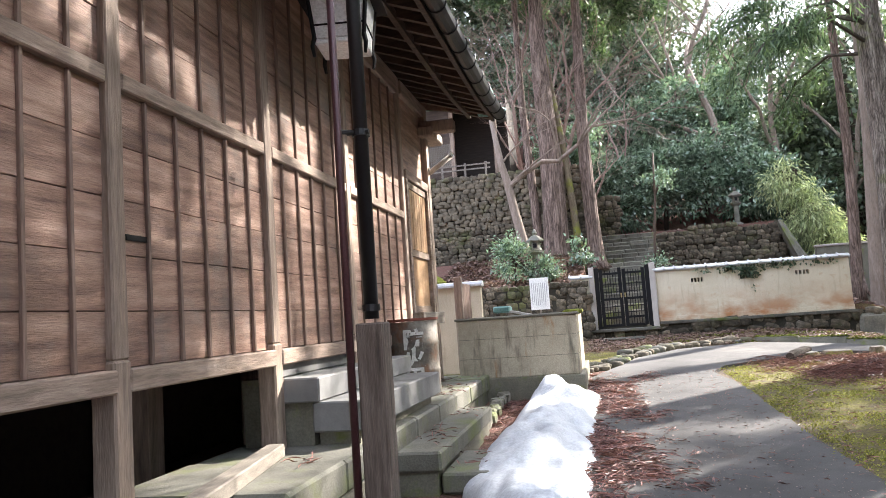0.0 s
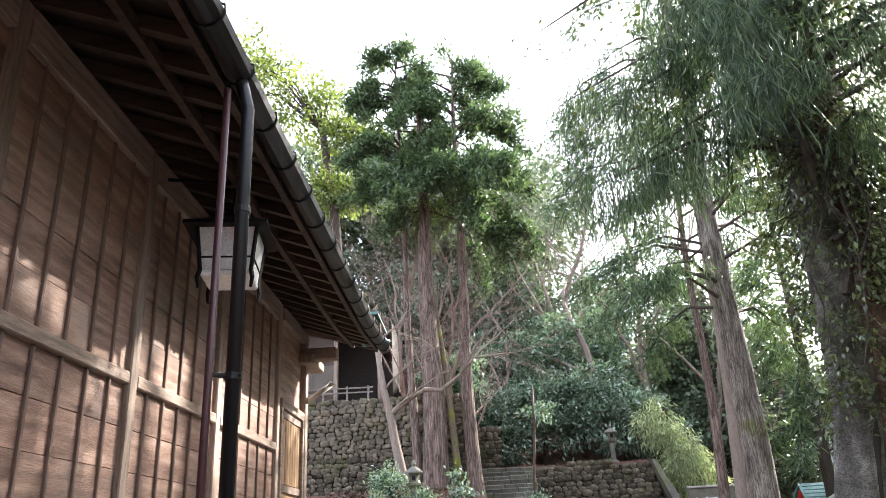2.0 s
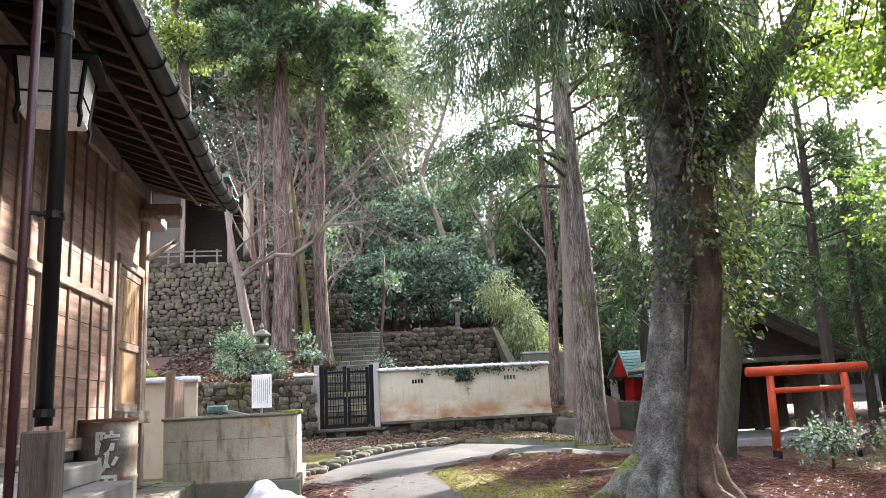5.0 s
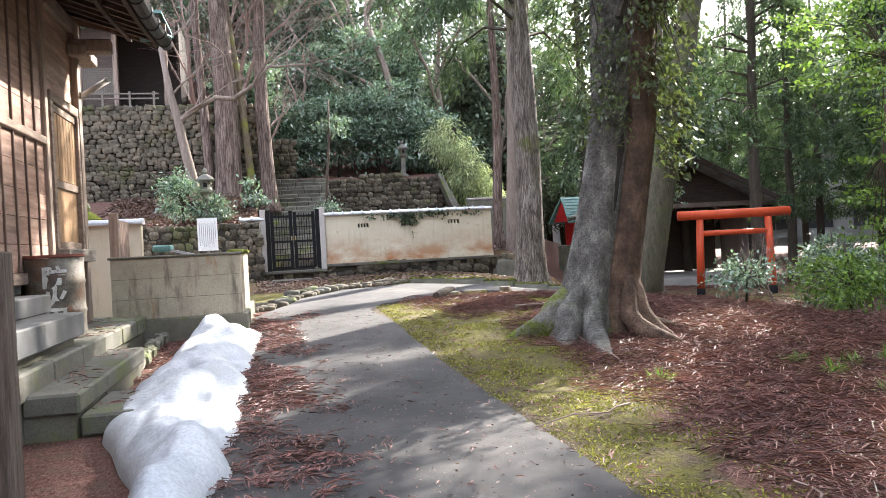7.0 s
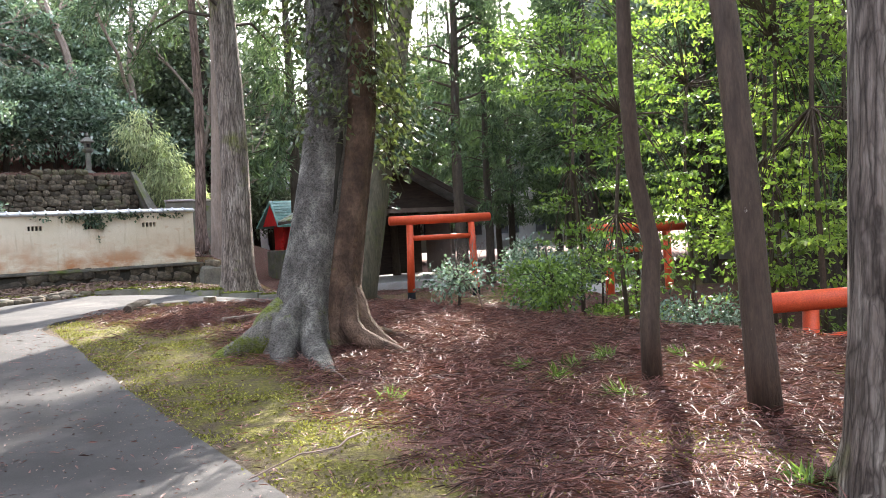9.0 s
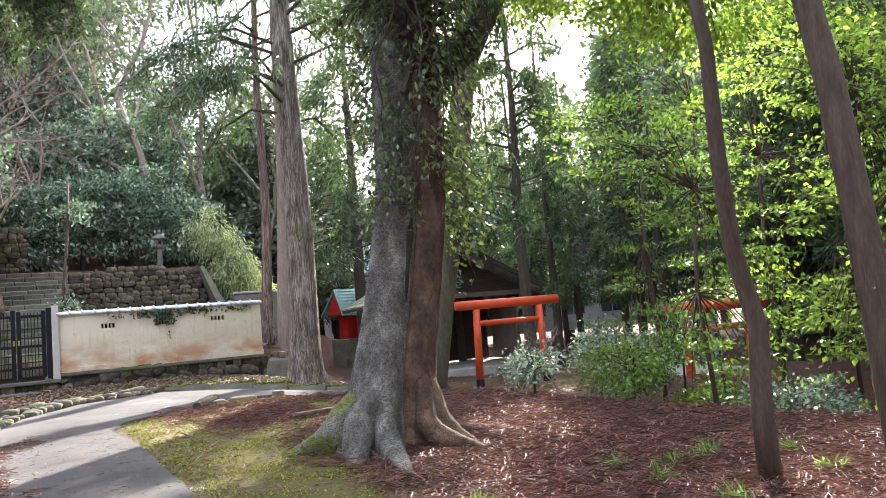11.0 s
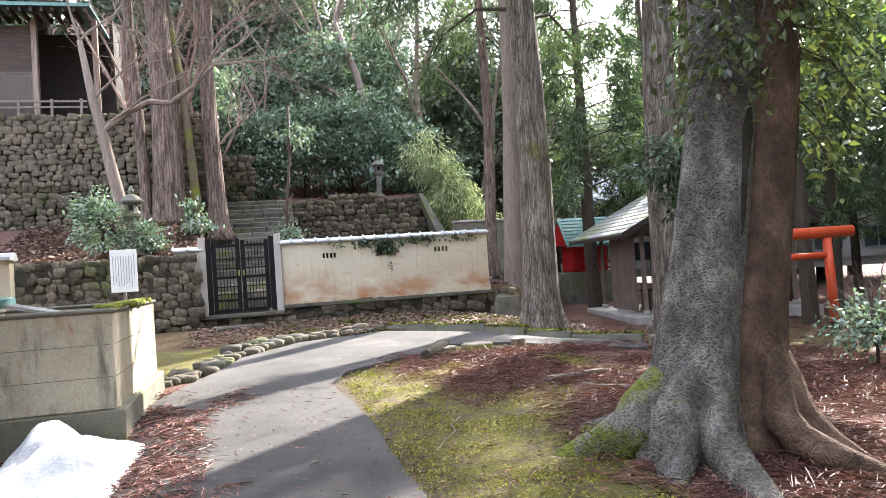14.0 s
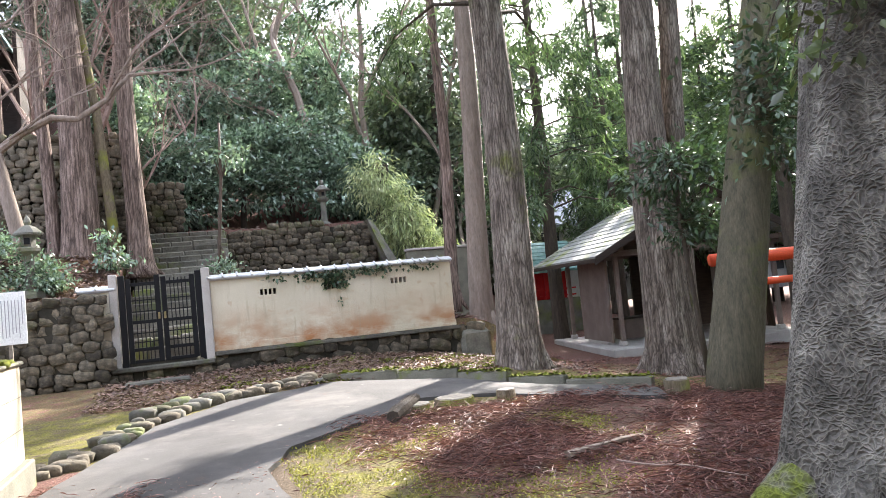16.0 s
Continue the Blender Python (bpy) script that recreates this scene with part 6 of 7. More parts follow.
leafy_tree((7.35, 13.4, -0.05), [(0, 0, -0.2), (0.1, 0, 0.4), (0.4, 0, 1.7), (0.8, 0.05, 3.3), (1.25, 0.1, 5), (1.9, 0.2, 8), (2.4, 0.3, 11)], 0.34,
           [((1.0, -0.2, 3.6), (0.6, 0.7, 1.2)), ((2.2, 0, 8.5), (2.6, 2.4, 1.6)), ((2.6, 0.3, 11), (2.8, 2.6, 1.8))], 5200, (0.12, 0.055), "evergreen", "dark leaning tree with ivy on its trunk", "greenbark", 8, 8, 0.35, 0.6)
cedar((14.3, 19.5, -0.75), 15, 0.2, (0.2, 0), 0.34, 34, 2.5, "darkbark", "dark straight conifer behind the vermilion torii", 1.3, 60, (0.26, 0.05), 33, 0, True, 0.5)
# leafy sprig before the double cedar
leafy_tree((8.9, 15.8, -0.3), [(0, 0, -0.1), (-0.1, 0, 1.2), (-0.3, -0.1, 2.6), (-0.35, -0.2, 3.6)], 0.05, [((-0.3, -0.2, 3.5), (0.9, 0.6, 0.6)), ((0.1, 0, 2.6), (0.6, 0.5, 0.5))], 1800, (0.17, 0.055), "evergreen", "young broadleaf tree with long dark leaves", "darkbark", 12, 6, 0.2, 0.5)

# hillside evergreens and bare trees
rs = random.Random(5)
spots = [(1.2, 33.0, 3.0), (3.2, 33.5, 3.4), (5.0, 34.0, 3.6), (6.6, 33.2, 2.8), (8.0, 34.5, 3.4), (2.0, 36.5, 4.6), (4.4, 37.0, 5.2), (6.8, 37.5, 5.4), (9.2, 37, 4.6), (0.2, 36.0, 4.4), (-0.8, 32, 2.4), (3.4, 41, 6), (7, 42, 6.4), (0.5, 41, 6), (10.5, 41, 5.5), (-3, 38, 6)]
for k, (x, y, h) in enumerate(spots):
    z = land(x, y)
    leafy_tree((x, y, z), [(0, 0, -0.3), (0.1, 0, h * 0.4), (0.2, 0.1, h)], 0.12, [((0, -0.4, h * 0.45), (1.7, 1.5, h * 0.42)), ((0.3, 0, h * 0.85), (1.8, 1.6, h * 0.4))], 4600 if y < 36 else 3600,
               (0.22, 0.1) if y < 36 else (0.26, 0.12), "glossy" if y < 36 else rs.choice(("evergreen", "glossy", "glossy")), "dark glossy evergreen on the hillside", "darkbark", 20 + k, 5, 0.3, 0.4, "evergreen_shrub", group="hillside evergreens")
for k, (x, y, h) in enumerate([(8.3, 31.2, 3.2), (7.4, 31.6, 3.6), (9.1, 32.0, 3.0)]):
    t = leafy_tree((x, y, land(x, y)), [(0, 0, -0.2), (0.2, -0.2, h * 0.6), (0.7, -0.5, h * 1.1)], 0.04, [((0.2, -0.2, h * 0.95), (0.9, 0.8, h * 0.3)), ((0.9, -0.7, h * 0.6), (0.8, 0.7, h * 0.4))], 4200, (0.24, 0.05), "bamboo", "drooping pale green bamboo clump", "darkbark", 60 + k, 12, 0.25, 0.8, "bamboo_clump", 1.5)
for k, (x, y, l, r) in enumerate([(7.0, 34.6, 7.2, 0.22), (8.0, 35.2, 6.6, 0.19), (4.6, 38, 6.6, 0.2), (10.0, 36, 6.4, 0.17)]):
    bare_tree((x, y, land(x, y)), (0.05 * (k - 1), 0, 1), l, r, 5, 40 + k, "barebark", "tall bare deciduous tree on the hill", 3, 0.4)
for k, (x, y, l) in enumerate([(-2.4, 28.6, 3.2), (-1.2, 30, 3.4), (-3.2, 34, 3.9), (-0.2, 29.2, 3.0), (-2.0, 33, 3.9), (0.4, 33, 3.6), (-0.9, 27.6, 2.6)]):
    bare_tree((x, y, land(x, y)), (0.1, -0.1, 1), l, 0.1, 5, 50 + k, "pinktwig", "bare tree with fine pinkish twigs", 3, 0.5)
bare_tree((9.6, 33.5, land(9.6, 33.5)), (0.75, 0, 0.75), 4.5, 0.15, 4, 71, "barebark", "leaning bare tree on the slope", 3, 0.4)


def maple():
    t = thing("bare_maple", "leaning bare maple with a long level limb", "tree", group="bare trees", at=(-1.95, 23.5, 2.85))
    tr = [Vector((0, 0, -0.2)), Vector((-0.12, 0, 0.8)), Vector((-0.3, 0, 1.7)), Vector((-0.45, 0, 2.6)), Vector((-0.62, 0, 3.3)), Vector((-0.85, 0, 4.8))]
    part("trunk", Build().tube(tr, [0.17, 0.15, 0.14, 0.13, 0.11, 0.07], 12, True, 0.1, 2), M["barebark"], t, smooth=True)
    limb = [Vector((-0.42, 0, 2.55)), Vector((0.1, -0.2, 2.9)), Vector((0.7, -0.3, 3.2)), Vector((1.2, -0.35, 3.15)), Vector((1.8, -0.4, 3.55)), Vector((2.3, -0.4, 4.1))]
    b, tips, r = Build(), [], random.Random(8)
    b.tube(limb, [0.09, 0.08, 0.075, 0.07, 0.06, 0.045], 8, False)
    for p, d in ((limb[-1], (0.6, 0, 0.6)), (limb[-1], (0.8, -0.3, -0.1)), (limb[4], (0.5, -0.2, 0.9)), (limb[3], (0.2, -0.5, 0.8)), (tr[-1], (-0.2, 0, 1)), (tr[-1], (0.6, 0.1, 0.8)), (tr[4], (0.7, -0.3, 0.8)), (tr[3], (0.8, -0.5, 0.6))):
        recursive(b, p, Vector(d).normalized(), 1.3, 0.04, 4, r, tips, 0.05, 3, 0.5)
    part("limb", b, M["barebark"], t)


maple()
leafy_tree((-2.2, 21.7, 2.15), [(0, 0, -0.1), (0, 0, 0.6), (0.05, 0, 1.5)], 0.04, [((0, 0, 0.8), (0.75, 0.6, 0.85)), ((0.75, 0.1, 0.45), (0.6, 0.5, 0.4))], 3600, (0.11, 0.05), "glossy", "glossy evergreen camellia shrub on the terrace", "darkbark", 80, 6, 0.14, 0.7, "camellia_shrub")
leafy_tree((-0.35, 23.6, 2.5), [(0, 0, -0.1), (0, 0, 0.9)], 0.03, [((0, 0, 0.6), (0.4, 0.4, 0.55))], 500, (0.14, 0.06), "glossy", "small evergreen shrub at the foot of the cedars", "darkbark", 81, 5, 0.12, 0.7, "evergreen_shrub")
leafy_tree((1.9, 24.5, 2.0), [(0, 0, -0.2), (0.1, 0, 1.3), (0.25, 0, 2.8), (0.3, 0, 4.2)], 0.05, [((0.6, 0, 3.4), (0.9, 0.8, 0.3)), ((0.1, 0, 0.7), (0.35, 0.3, 0.3))], 520, (0.12, 0.06), "glossy", "young slim tree behind the gate", "smoothbark", 82, 6, 0.2, 0.4)
leafy_tree((-5.6, 31, 6.3), [(0, 0, -0.3), (0.3, 0, 5), (0, 0, 10), (-0.6, 0, 14)], 0.32, [((-1.6, 0, 15.5), (2.6, 2.4, 2.0)), ((0.6, 0, 13.5), (1.8, 2, 1.6)), ((-4, 0, 17.5), (2.6, 2.4, 1.6)), ((0.2, 0, 10.6), (1.4, 1.4, 1.0))], 8000, (0.26, 0.13), "oldleaf", "tall broadleaf evergreen with olive leaves", "darkbark", 83, 9, 0.4, 0.5)

# shrubs and maples on the sunny side
sunny = [(10.2, 9.2, 4.2, "midgreen"), (11.6, 7.2, 5.4, "lime"), (12.0, 7.6, 6.0, "lime"), (11.6, 11.6, 4.6, "midgreen"), (13.6, 10.4, 5.0, "lime"), (12.6, 2.6, 5.4, "midgreen"), (12.2, 4.6, 6.2, "evergreen"), (11.4, 0.2, 5.0, "midgreen"), (10.6, 1.6, 5.0, "lime"), (15.5, 8, 6, "midgreen"), (15.0, 4, 7.5, "midgreen"), (15.6, 13.6, 6, "midgreen"), (13, 0.5, 5, "midgreen"), (10.6, 6.0, 6.4, "lime"), (13.8, 7.2, 7.4, "lime"), (17.0, 11.0, 8.0, "midgreen"), (17.5, 6.5, 8.5, "midgreen")]
for k, (x, y, h, m) in enumerate(sunny):
    z = land(x, y)
    leafy_tree((x, y, z), [(0, 0, -0.2), (0.1, 0.05, h * 0.3), (-0.1, 0, h * 0.7), (0.1, 0, h * 1.1)], 0.05,
               [((0, 0, h * 0.5), (1.5, 1.5, h * 0.3)), ((0.5, -0.3, h * 0.95), (1.8, 1.7, h * 0.3)), ((-0.5, 0.4, h * 1.25), (1.6, 1.6, h * 0.25))], 2700, (0.108, 0.062), m, "young tree with layered sunlit green leaves" if m == "lime" else "leafy green understorey tree",
               "smoothbark", 100 + k, 8, 0.24, 0.1, "understorey_tree", 0.05, group="understorey trees")
low = [(7.9, 10.8, 0.95), (8.7, 9.4, 1.3), (9.6, 10.6, 1.7), (10.0, 7.6, 1.7), (11.2, 9.8, 2.0), (12.6, 12.0, 2.0), (9.6, 1.4, 1.6), (10.8, 5.6, 2.0), (12.8, 14.6, 1.6), (11.5, 3.2, 2.2)]
for k, (x, y, h) in enumerate(low):
    z = land(x, y)
    leafy_tree((x, y, z), [(0, 0, -0.1), (0.05, 0, h * 0.5), (0, 0.05, h)], 0.025, [((0, 0, h * 0.6), (0.5 + 0.28 * h, 0.5 + 0.28 * h, h * 0.42))], 800 if k == 0 else 1900, (0.085, 0.045), "midgreen" if k % 3 == 1 else "glossy", "low glossy evergreen shrub", "darkbark", 140 + k, 6, 0.14, 0.6, "low_shrub", group="low shrubs")
bare_tree((9.0, 11.6, land(9, 11.6)), (0.1, 0, 1), 0.6, 0.025, 4, 90, "pinktwig", "small pinkish bare twiggy shrub", 4, 0.8)
bare_tree((9.4, 10.9, land(9.4, 10.9)), (0.1, 0, 1), 0.55, 0.02, 4, 91, "pinktwig", "small pinkish bare twiggy shrub", 4, 0.8)

# woods all round
src = cedar((21, 12, -1.2), 24, 0.32, (0.2, 0), 0.22, 56, 2.9, "darkbark", "dark cedar in the wood", 1.3, 34, (0.5, 0.09), 30, 0)
for k, (x, y) in enumerate([(12.9, 28.6), (17.5, 32), (21, 36), (20.5, 15.0), (23, 11), (18.5, 10.0), (22, 6), (18, 2), (16, -3), (27, 20), (12.0, 41), (22, 40), (14, 48), (27, 10), (22, 0), (31, 30), (34, 36), (27, 38), (33, 16), (31, 9), (25, 4), (36, 26), (19.2, 18.5), (20.4, 9.0), (24.5, 14.5), (25.5, 18.5), (22.5, 22.0)]):
    s = rs.uniform(0.6, 0.85)
    copy_thing(src, pose(x, y, land(x, y) - 0.2, 0, 0, rs.uniform(0, 360)) @ Matrix.Diagonal((s, s, s, 1)))
for k, (x, y) in enumerate([(17, 21.5), (21, 25), (23.5, 29), (15.5, 25.5), (19.5, 28.5), (24, 24.5), (20.5, 21), (18.3, 25)]):
    copy_thing(src, pose(x, y, land(x, y) - 0.2, 0, 0, 70 * k) @ Matrix.Diagonal((0.5, 0.5, 0.52, 1)))
wood = leafy_tree((24, 4, -1.2), [(0, 0, -0.3), (0.3, 0, 4), (0, 0, 9)], 0.25, [((0, 0, 4), (3, 3, 2.6)), ((1, 0, 8), (3.4, 3.2, 2.6)), ((-1.5, 0.5, 6.5), (2.6, 2.6, 2))], 9000, (0.3, 0.16), "farleaf", "leafy tree in the wood beyond", "darkbark", 170, 8, 0.6, 0.5, "wood_tree", group="woods")
for k, (x, y) in enumerate([(28, -2), (29, 8), (31, 14), (33, 4), (20, -6), (26, -10), (14, -8), (8, -12), (0, -14), (-8, -12), (36, 10), (34, 30), (38, 36), (20, 52), (10, 52), (2, 48), (-8, 40), (-10, 34), (-4, 46), (16, 58), (6, 58), (34, 56), (42, 48), (46, 30), (44, 16), (40, 0), (-2, 54), (12, 47), (26, 42), (30, 44), (36, 44), (40, 30), (33, 24), (37, 20), (30, 20), (28, 15), (24, 9), (48, 40), (50, 22), (52, 8), (24, 56), (30, 60), (38, 60), (44, 56), (18, 44), (12.5, 38.5), (14.5, 42), (2.5, 43), (-1.5, 42)]):
    s = rs.uniform(0.9, 1.5) * (1.25 if x > 24 else 1.0)
    copy_thing(wood, pose(x, y, land(x, y) - 0.2, 0, 0, rs.uniform(0, 360)) @ Matrix.Diagonal((s, s, s, 1)))


# ---- stumps, kerb, stones, litter ----
def stump(x, y, r, h, label):
    t = thing("tree_stump", label, "stump", group="cut stumps", at=(x, y, gz(x, y) - 0.06))
    n = 20
    part("wood", Build().tube([(0, 0, 0), (0, 0, h * 0.5), (0, 0, h)], [r * 1.25, r * 1.05, r], n, True, 0.25, x), M["mossbark"], t, smooth=False)
    part("cut_face", Build().tube([(0, 0, h), (0, 0, h + 0.012)], [r * 0.9, r * 0.88], n, True, 0.25, x), M["greywood"], t, "grey weathered cut face")


stump(4.75, 14.15, 0.11, 0.22, "low cut stump with a mossy rim")
stump(4.2, 14.45, 0.24, 0.16, "broad weathered grey stump beside the path")
stump(3.7, 14.35, 0.17, 0.16, "broad weathered grey stump beside the path")
stump(6.75, 13.6, 0.16, 0.24, "grey cut stump by the path")
lg = thing("fallen_log", "short dark rotten log beside the path", "log")
part("log", Build().tube(wiggle((3.25, 13.75, 0.3), (3.75, 14.6, 0.36), 5, 0.08, 3), [0.07, 0.09, 0.09, 0.085, 0.08, 0.05], 9, True, 0.2, 2), M["darkbark"], lg)
lg = thing("fallen_branch", "pale fallen branch on the moss", "branch")
part("branch", Build().tube(wiggle((4.0, 11.2, 0.22), (4.9, 11.5, 0.2), 6, 0.1, 4), taper(0.035, 0.025, 6), 7, True, 0.2, 2), M["barebark"], lg)


def mossy_kerb():
    t = thing("mossy_kerb", "low mossy kerb along the far side of the path", "kerb", kind="structure")
    pts = [(3.4, 17.45), (4.2, 17.0), (4.98, 16.45), (5.5, 15.75), (6.05, 15.1), (6.9, 14.3)]
    for a, b in zip(pts, pts[1:]):
        m = Matrix.Translation((a[0], a[1], gz(*a))) @ Matrix.Rotation(math.atan2(b[1] - a[1], b[0] - a[0]), 4, "Z")
        l = math.hypot(b[0] - a[0], b[1] - a[1])
        k = part("kerb_stone", cube(0, -0.08, -0.15, l - 0.01, 0.08, 0.11, bevel=0.02), M["plinth"], t)
        k.matrix_local = m
        P = np.column_stack([rng.uniform(0, l, 220), rng.uniform(-0.08, 0.08, 220), np.full(220, 0.11)])
        o = cards("moss", P, unit(220) * [1, 1, 0.3] + [0, 0, 0.2], np.tile([0, 0, 1.0], (220, 1)), 0.06, 0.05, M["moss"], k)


mossy_kerb()


def border_stones():
    t = thing("border_stones", "row of rounded river stones edging the path", "stones", kind="structure")
    line = [(-0.05, 13.6), (0.2, 14.0), (0.55, 15.0), (0.8, 15.9), (1.2, 16.6), (1.8, 17.0), (2.6, 17.35), (3.4, 17.45)]
    for row, off in ((0, 0.08), (1, 0.3)):
        for a, b in zip(line, line[1:]):
            n = 5
            for i in range(n):
                u = (i + random.random() * 0.6) / n
                x = a[0] + (b[0] - a[0]) * u - off + random.gauss(0, 0.05)
                y = a[1] + (b[1] - a[1]) * u + off * 0.8 + random.gauss(0, 0.05)
                s = random.uniform(0.07, 0.14)
                if row and random.random() < 0.35:
                    continue
                part("stone", Build().add(*rock(s * 1.25, s, s * 0.75, x * 7 + i, (x, y, gz(x, y) + s * 0.3))), M["stone"] if random.random() < 0.6 else M["basestone"], t, smooth=True)


border_stones()


def scatter(n, area, mat, length, width, name, label, keep, lift=0.02, tilt=0.25, cluster=0):
    """Flat fronds and leaves on the ground."""
    x0, x1, y0, y1 = area
    P = []
    while len(P) < n:
        x, y = rng.uniform(x0, x1), rng.uniform(y0, y1)
        if rng.random() < keep(x, y):
            a = rng.uniform(0, 2 * math.pi)
            for k in range(max(1, cluster)):
                P.append((x + rng.normal() * 0.045, y + rng.normal() * 0.045, a + rng.normal() * (0.22 if cluster > 4 else 0.5)))
    P = np.array(P[:n])
    z = np.array([land(x, y) for x, y in P[:, :2]])
    on = np.array([1.0 if (-0.35 < x < 1.97 and y < 12.6) else 0.0 for x, y in P[:, :2]])
    pos = np.column_stack([P[:, 0], P[:, 1], z + lift + on * 0.055 + rng.uniform(0, 0.03, n)])
    d = np.column_stack([np.cos(P[:, 2]), np.sin(P[:, 2]), rng.normal(size=n) * tilt])
    nn = np.tile([0, 0, 1.0], (n, 1)) + rng.normal(size=(n, 3)) * 0.4
    k = rng.uniform(0.6, 1.3, n)
    if cluster > 4:
        # each frond bends once on its way
        d2 = d + np.cross(d, [0, 0, 1.0]) * rng.normal(size=(n, 1)) * 0.6
        d2[:, 2] = rng.normal(size=n) * tilt * 0.6 - 0.1
        dn = d / np.linalg.norm(d, axis=1, keepdims=True)
        pos = np.vstack([pos, pos + dn * (length * k * 0.52)[:, None]])
        d, nn, k = np.vstack([d, d2]), np.vstack([nn, nn]), np.concatenate([k, k]) * 0.62
        width = width * 1.25
    o = cards(name, pos, d, nn, length * k, width * k, mat)
    return tagged(o, label, "litter", kind="stuff")


def field(x, y):
    v = 0.5 + 0.9 * noise.noise(Vector((x * 0.8, y * 0.8, 6)))
    edge = smooth_step(2.45, 3.5, x - 0.14 * (y - 4) + 0.4 * noise.noise(Vector((x * 1.5, y * 1.5, 2))))
    if y > 10.5:
        edge = smooth_step(2.4, 3.2, x) * (1.0 if noise.noise(Vector((x * 0.9, y * 0.9, 4))) > -0.1 else 0.15)
    return max(0.0, min(1.0, edge * (0.35 + v)))


scatter(115000, (2.3, 9.5, 1.0, 14.2), M["fallen"], 0.22, 0.0085, "cedar_litter", "rust-red fallen cedar fronds covering the ground", field, 0.012, 0.3, 10)
scatter(7000, (2.4, 9.5, 1.2, 14.2), M["deadleaf"], 0.038, 0.018, "dead_leaves", "pale dead leaves among the cedar litter", field, 0.03, 0.3)
scatter(6500, (-0.4, 1.3, 2.5, 13.0), M["fallen"], 0.14, 0.015, "cedar_litter", "red cedar fronds blown along the path edge", lambda x, y: (1 - smooth_step(0.15, 1.15, x)) ** 2 * max(0.02, 0.4 + 1.3 * noise.noise(Vector((x * 1.8, y * 1.1, 3)))), 0.008, 0.15, 9)
scatter(1800, (-1.45, -0.75, 7.8, 13.0), M["fallen"], 0.12, 0.012, "cedar_litter", "red cedar fronds on the bare ground beside the tank", lambda x, y: 0.25 + 0.75 * noise.noise(Vector((x * 2, y * 1.5, 6))) if y < 10.4 else 0.0, 0.01, 0.25, 7)
scatter(700, (0.3, 2.6, 1.5, 13.0), M["fallen"], 0.07, 0.012, "path_litter", "scattered twigs and cones on the path", lambda x, y: 0.5, 0.006, 0.1)
scatter(9000, (-0.2, 7.5, 17.2, 20.1), M["deadleaf"], 0.075, 0.036, "dead_leaves", "brown dead leaves below the garden wall", lambda x, y: 0.6, 0.02, 0.3)


scatter(9000, (1.6, 6.8, 17.3, 20.1), M["moss"], 0.05, 0.035, "moss_patches", "bright green moss patches below the garden wall",
        lambda x, y: 1.0 if noise.noise(Vector((x * 0.7, y * 1.6, 21))) > 0.12 else 0.0, 0.004, 0.5)


def wall_ivy():
    S, D = [], []
    rs2 = random.Random(3)
    for k in range(170):
        x = rs2.choice((rs2.uniform(3.3, 5.0), rs2.uniform(2.6, 6.1), rs2.uniform(3.65, 4.15)))
        S.append((x, YW - 0.06, 2.2 - abs(rs2.gauss(0, 0.05 if not 3.6 < x < 4.2 else 0.17))))
        D.append((rs2.gauss(0, 0.5), -0.4, -0.5))
    iv = sprays(S, D, 4, 0.035, 0.07, 0.05, M["evergreen"], "wall_ivy", None, 0.2, 1.0)
    tagged(iv, "dark ivy trailing under the wall coping", "ivy", kind="stuff")


wall_ivy()


def platform_litter():
    n = 900
    x, y = rng.uniform(-2.1, -0.8, n), rng.uniform(2.7, 10.4, n)
    z = np.where(x < -1.5, 0.525, np.where(x < -1.15, 0.36, 0.185))
    ok = ((x < -1.52) & ((y < 4.6) | (y > 7.9))) | ((x > -1.5) & (x < -1.17) & (y > 5.6) & (y < 8.2)) | ((x > -1.12) & (x < -0.8) & (y > 5.7) & (y < 6.5))
    ok &= np.array([noise.noise(Vector((a * 1.6, c * 1.2, 5))) > -0.05 for a, c in zip(x, y)])
    x, y, z = x[ok], y[ok], z[ok]
    m = len(x)
    o = cards("platform_litter", np.column_stack([x, y, z]), unit(m) * [1, 1, 0.15], np.tile([0, 0, 1.0], (m, 1)) + rng.normal(size=(m, 3)) * 0.3, 0.13, 0.014, M["fallen"])
    tagged(o, "red cedar fronds lying on the stone slabs", "litter", kind="stuff")


platform_litter()

scatter(9000, (-4.6, -0.3, 20.75, 26.3), M["deadleaf"], 0.13, 0.06, "dead_leaves", "reddish dead leaves on the terrace slope", lambda x, y: 0.7, 0.02, 0.35)
scatter(7000, (1.9, 7.0, 20.8, 33.5), M["deadleaf"], 0.15, 0.07, "dead_leaves", "dead leaves on the hillside terraces", lambda x, y: 0.0 if 29.5 < y < 30.6 else 0.7, 0.02, 0.35)
scatter(6000, (6.5, 16.0, 12.5, 22.0), M["fallen"], 0.16, 0.02, "cedar_litter", "cedar litter round the pavilion and torii", lambda x, y: 0.25 + 0.6 * (noise.noise(Vector((x, y, 3))) > 0), 0.01, 0.2, 6)


def road_strip():
    """Sunlit pale lane below the shrubs."""
    b = Build()
    pts = [(11.5, -6), (12.6, 2), (13.2, 8), (14.5, 14), (16.5, 20)]
    for x, y in pts:
        for dx in (0, 2.6):
            b.v.append((x + dx, y, land(x + dx, y) + 0.05))
    b.f = [(2 * i, 2 * i + 1, 2 * i + 3, 2 * i + 2) for i in range(len(pts) - 1)]
    thing("lane", "pale paved lane below the bank", "road", kind="structure", b=b, mat=M["slabfloor"])


road_strip()


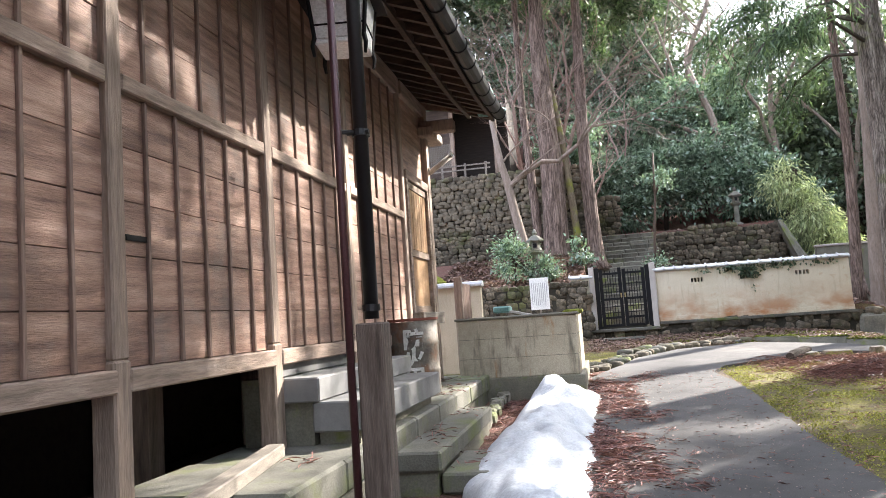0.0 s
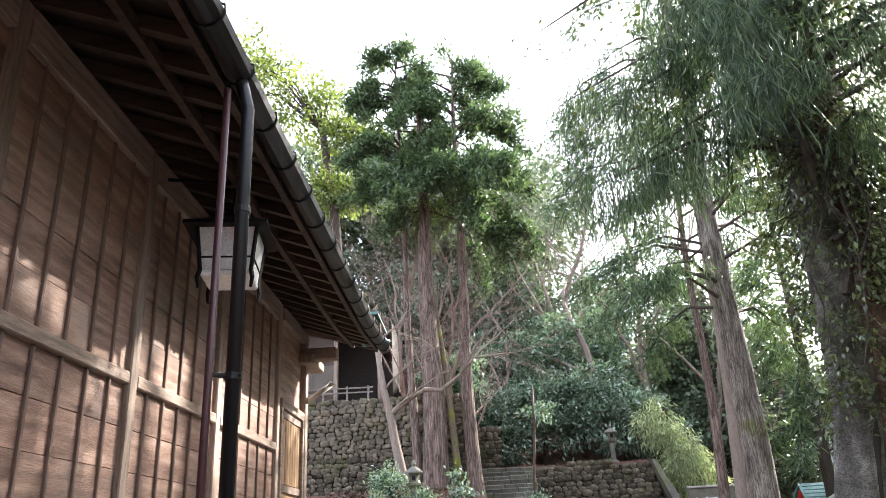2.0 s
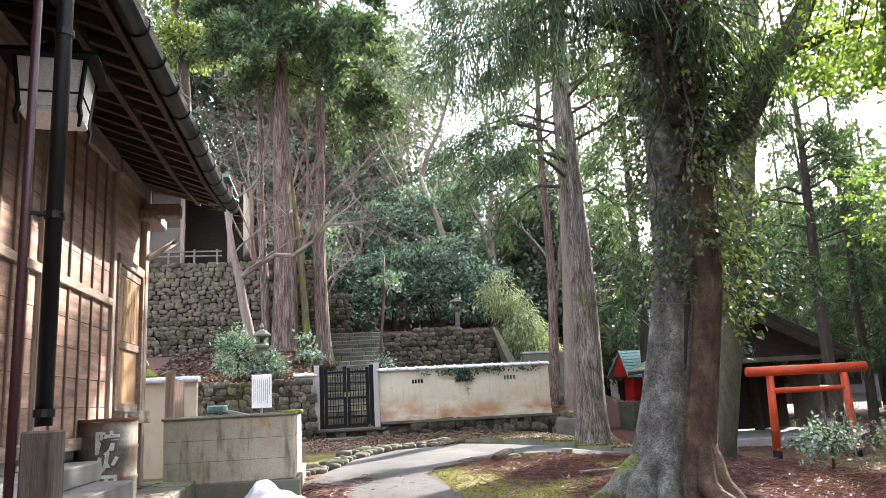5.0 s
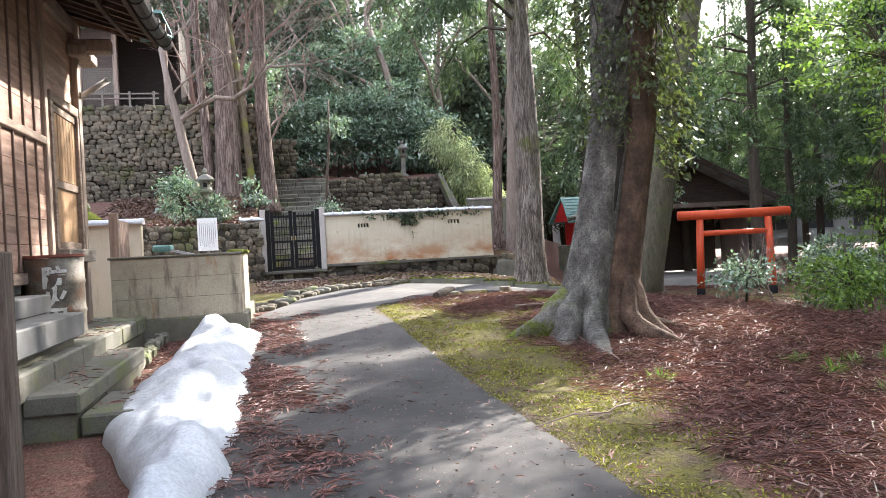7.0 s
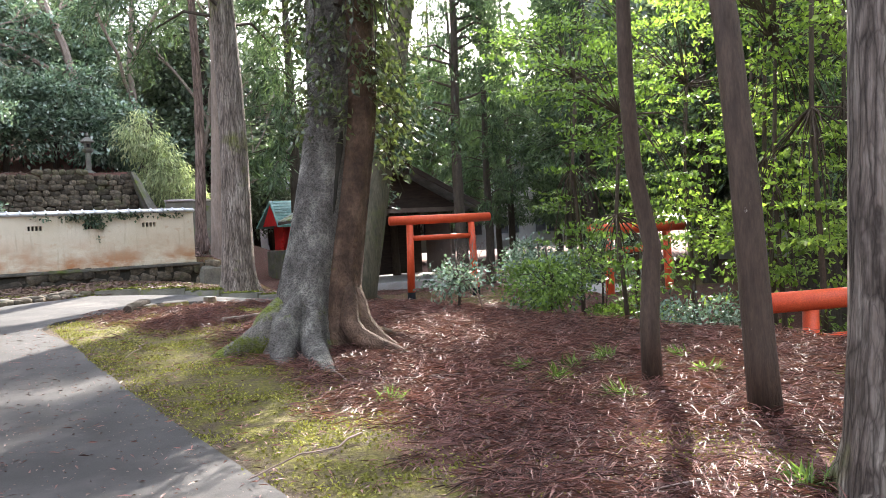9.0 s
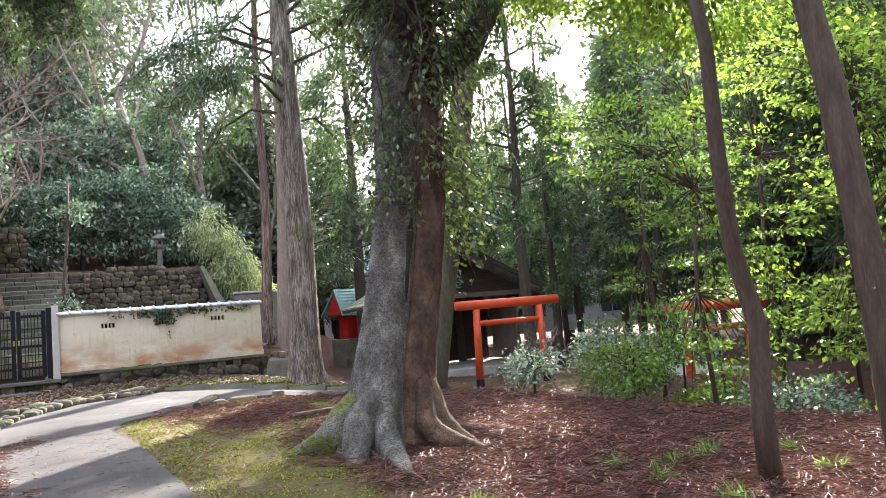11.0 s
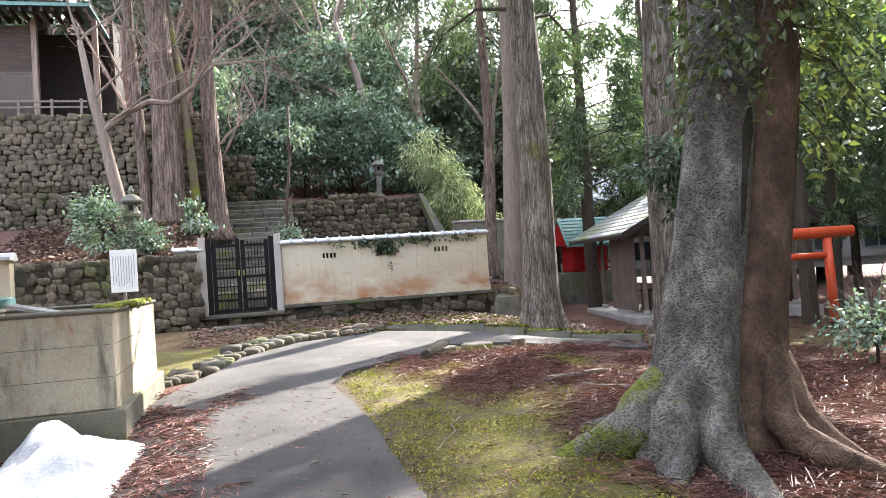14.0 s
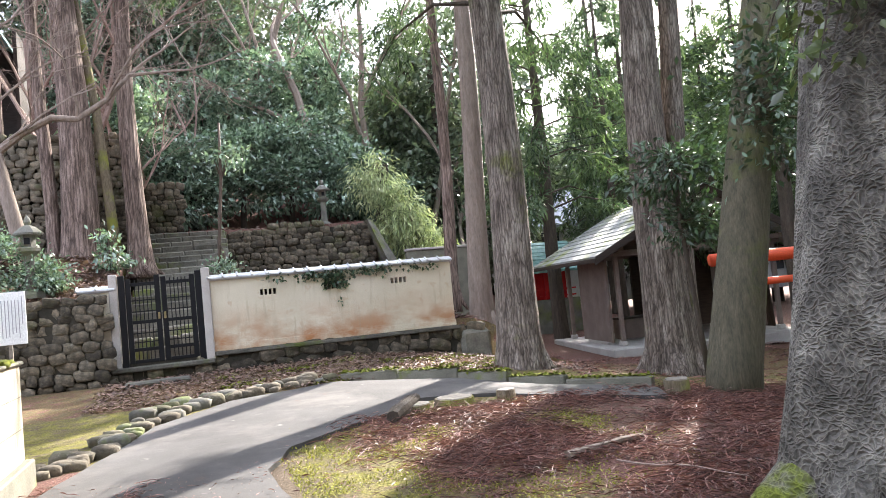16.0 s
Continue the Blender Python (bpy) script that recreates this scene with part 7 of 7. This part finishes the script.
def fresh_sprigs():
    rs2 = random.Random(17)
    for k in range(14):
        x, y = rs2.uniform(3.0, 6.5), rs2.uniform(1.8, 6.0)
        S = [(rs2.gauss(0, 0.05), rs2.gauss(0, 0.05), 0.03) for _ in range(10)]
        a = rs2.uniform(0, 6.28)
        D = [(math.cos(a + rs2.gauss(0, 0.5)), math.sin(a + rs2.gauss(0, 0.5)), 0.1) for _ in range(10)]
        t = thing("cedar_sprig", "fresh green cedar sprig lying on the litter", "sprig", group="green sprigs", at=(x, y, gz(x, y)))
        sprays(S, D, 9, 0.02, 0.14, 0.012, M["midgreen"], "needles", t, 0.05, 0.4)


fresh_sprigs()


def fallen_twigs():
    rs2 = random.Random(23)
    for k in range(26):
        x, y, a = rs2.uniform(2.6, 7.5), rs2.uniform(2.0, 12), rs2.uniform(0, 6.28)
        l = rs2.uniform(0.35, 1.1)
        p, q = (x, y, gz(x, y) + 0.04), (x + l * math.cos(a), y + l * math.sin(a), gz(x, y) + 0.05)
        t = thing("fallen_twig", "thin pale fallen twig on the litter", "twig", group="fallen twigs")
        part("twig", Build().tube(wiggle(p, q, 6, 0.12, k * 1.7), taper(0.009, 0.004, 6), 5, False), M["pinktwig"], t)


fallen_twigs()

scatter(26000, (1.98, 5.2, 1.2, 14.2), M["mosscard"], 0.028, 0.014, "moss_tufts", "yellow-green moss tufts beside the path", lambda x, y: (1 - field(x, y)) * max(0, 0.35 + 1.2 * noise.noise(Vector((x * 2.2, y * 2.2, 8)))), -0.004, 1.0)
scatter(2600, (1.98, 5.2, 1.2, 14.2), M["fallen"], 0.08, 0.012, "cedar_litter", "cedar bits scattered over the moss", lambda x, y: 0.5, 0.008, 0.2, 3)
scatter(3000, (-0.4, 1.9, 1.5, 13.0), M["deadleaf"], 0.02, 0.012, "path_grit", "grit and leaf crumbs on the path", lambda x, y: 0.7, 0.0, 0.1)


def utility_pole():
    t = thing("utility_pole", "grey concrete utility pole with a transformer and wires", "pole", at=(23.1, 20.0, -1.5))
    part("pole", Build().tube([(0, 0, 0), (0, 0, 9.6)], [0.16, 0.11], 12), M["steel"], t, smooth=True)
    part("transformer", Build().tube([(0.28, 0, 7.0), (0.28, 0, 7.9)], [0.22, 0.22], 14), M["steel"], t, smooth=True)
    part("crossarm", cube(-0.8, -0.05, 9.0, 0.8, 0.05, 9.12), M["steel"], t)
    for k in range(3):
        o = (-0.7 + k * 0.7)
        pts = [(o + 30 * (u - 0.5) * 0.75, -30 * (u - 0.5) * 1.2, 9.15 - 0.2 * k + 2.0 * (abs(u - 0.5) * 2 - 1) * abs(u - 0.5) * 2 + 1e-3) for u in [i / 16 for i in range(17)]]
        part("wire", Build().tube(pts, [0.018] * 17, 4), M["gutter"], t)


utility_pole()


def corner_lamp():
    t = thing("corner_lamp", "pale tube lamp on a bracket at the hall corner", "lamp")
    part("tube", Build().tube([(-2.22, 10.62, 3.5), (-1.84, 10.72, 3.78)], [0.04, 0.04], 12), M["postconc"], t, smooth=True)
    part("end_cap", Build().tube([(-1.85, 10.72, 3.775), (-1.82, 10.73, 3.8)], [0.045, 0.045], 12), M["white"], t)
    part("bracket", Build().tube([(-2.2, 10.5, 3.45), (-2.22, 10.63, 3.5)], [0.015, 0.015], 6), M["black"], t)


corner_lamp()
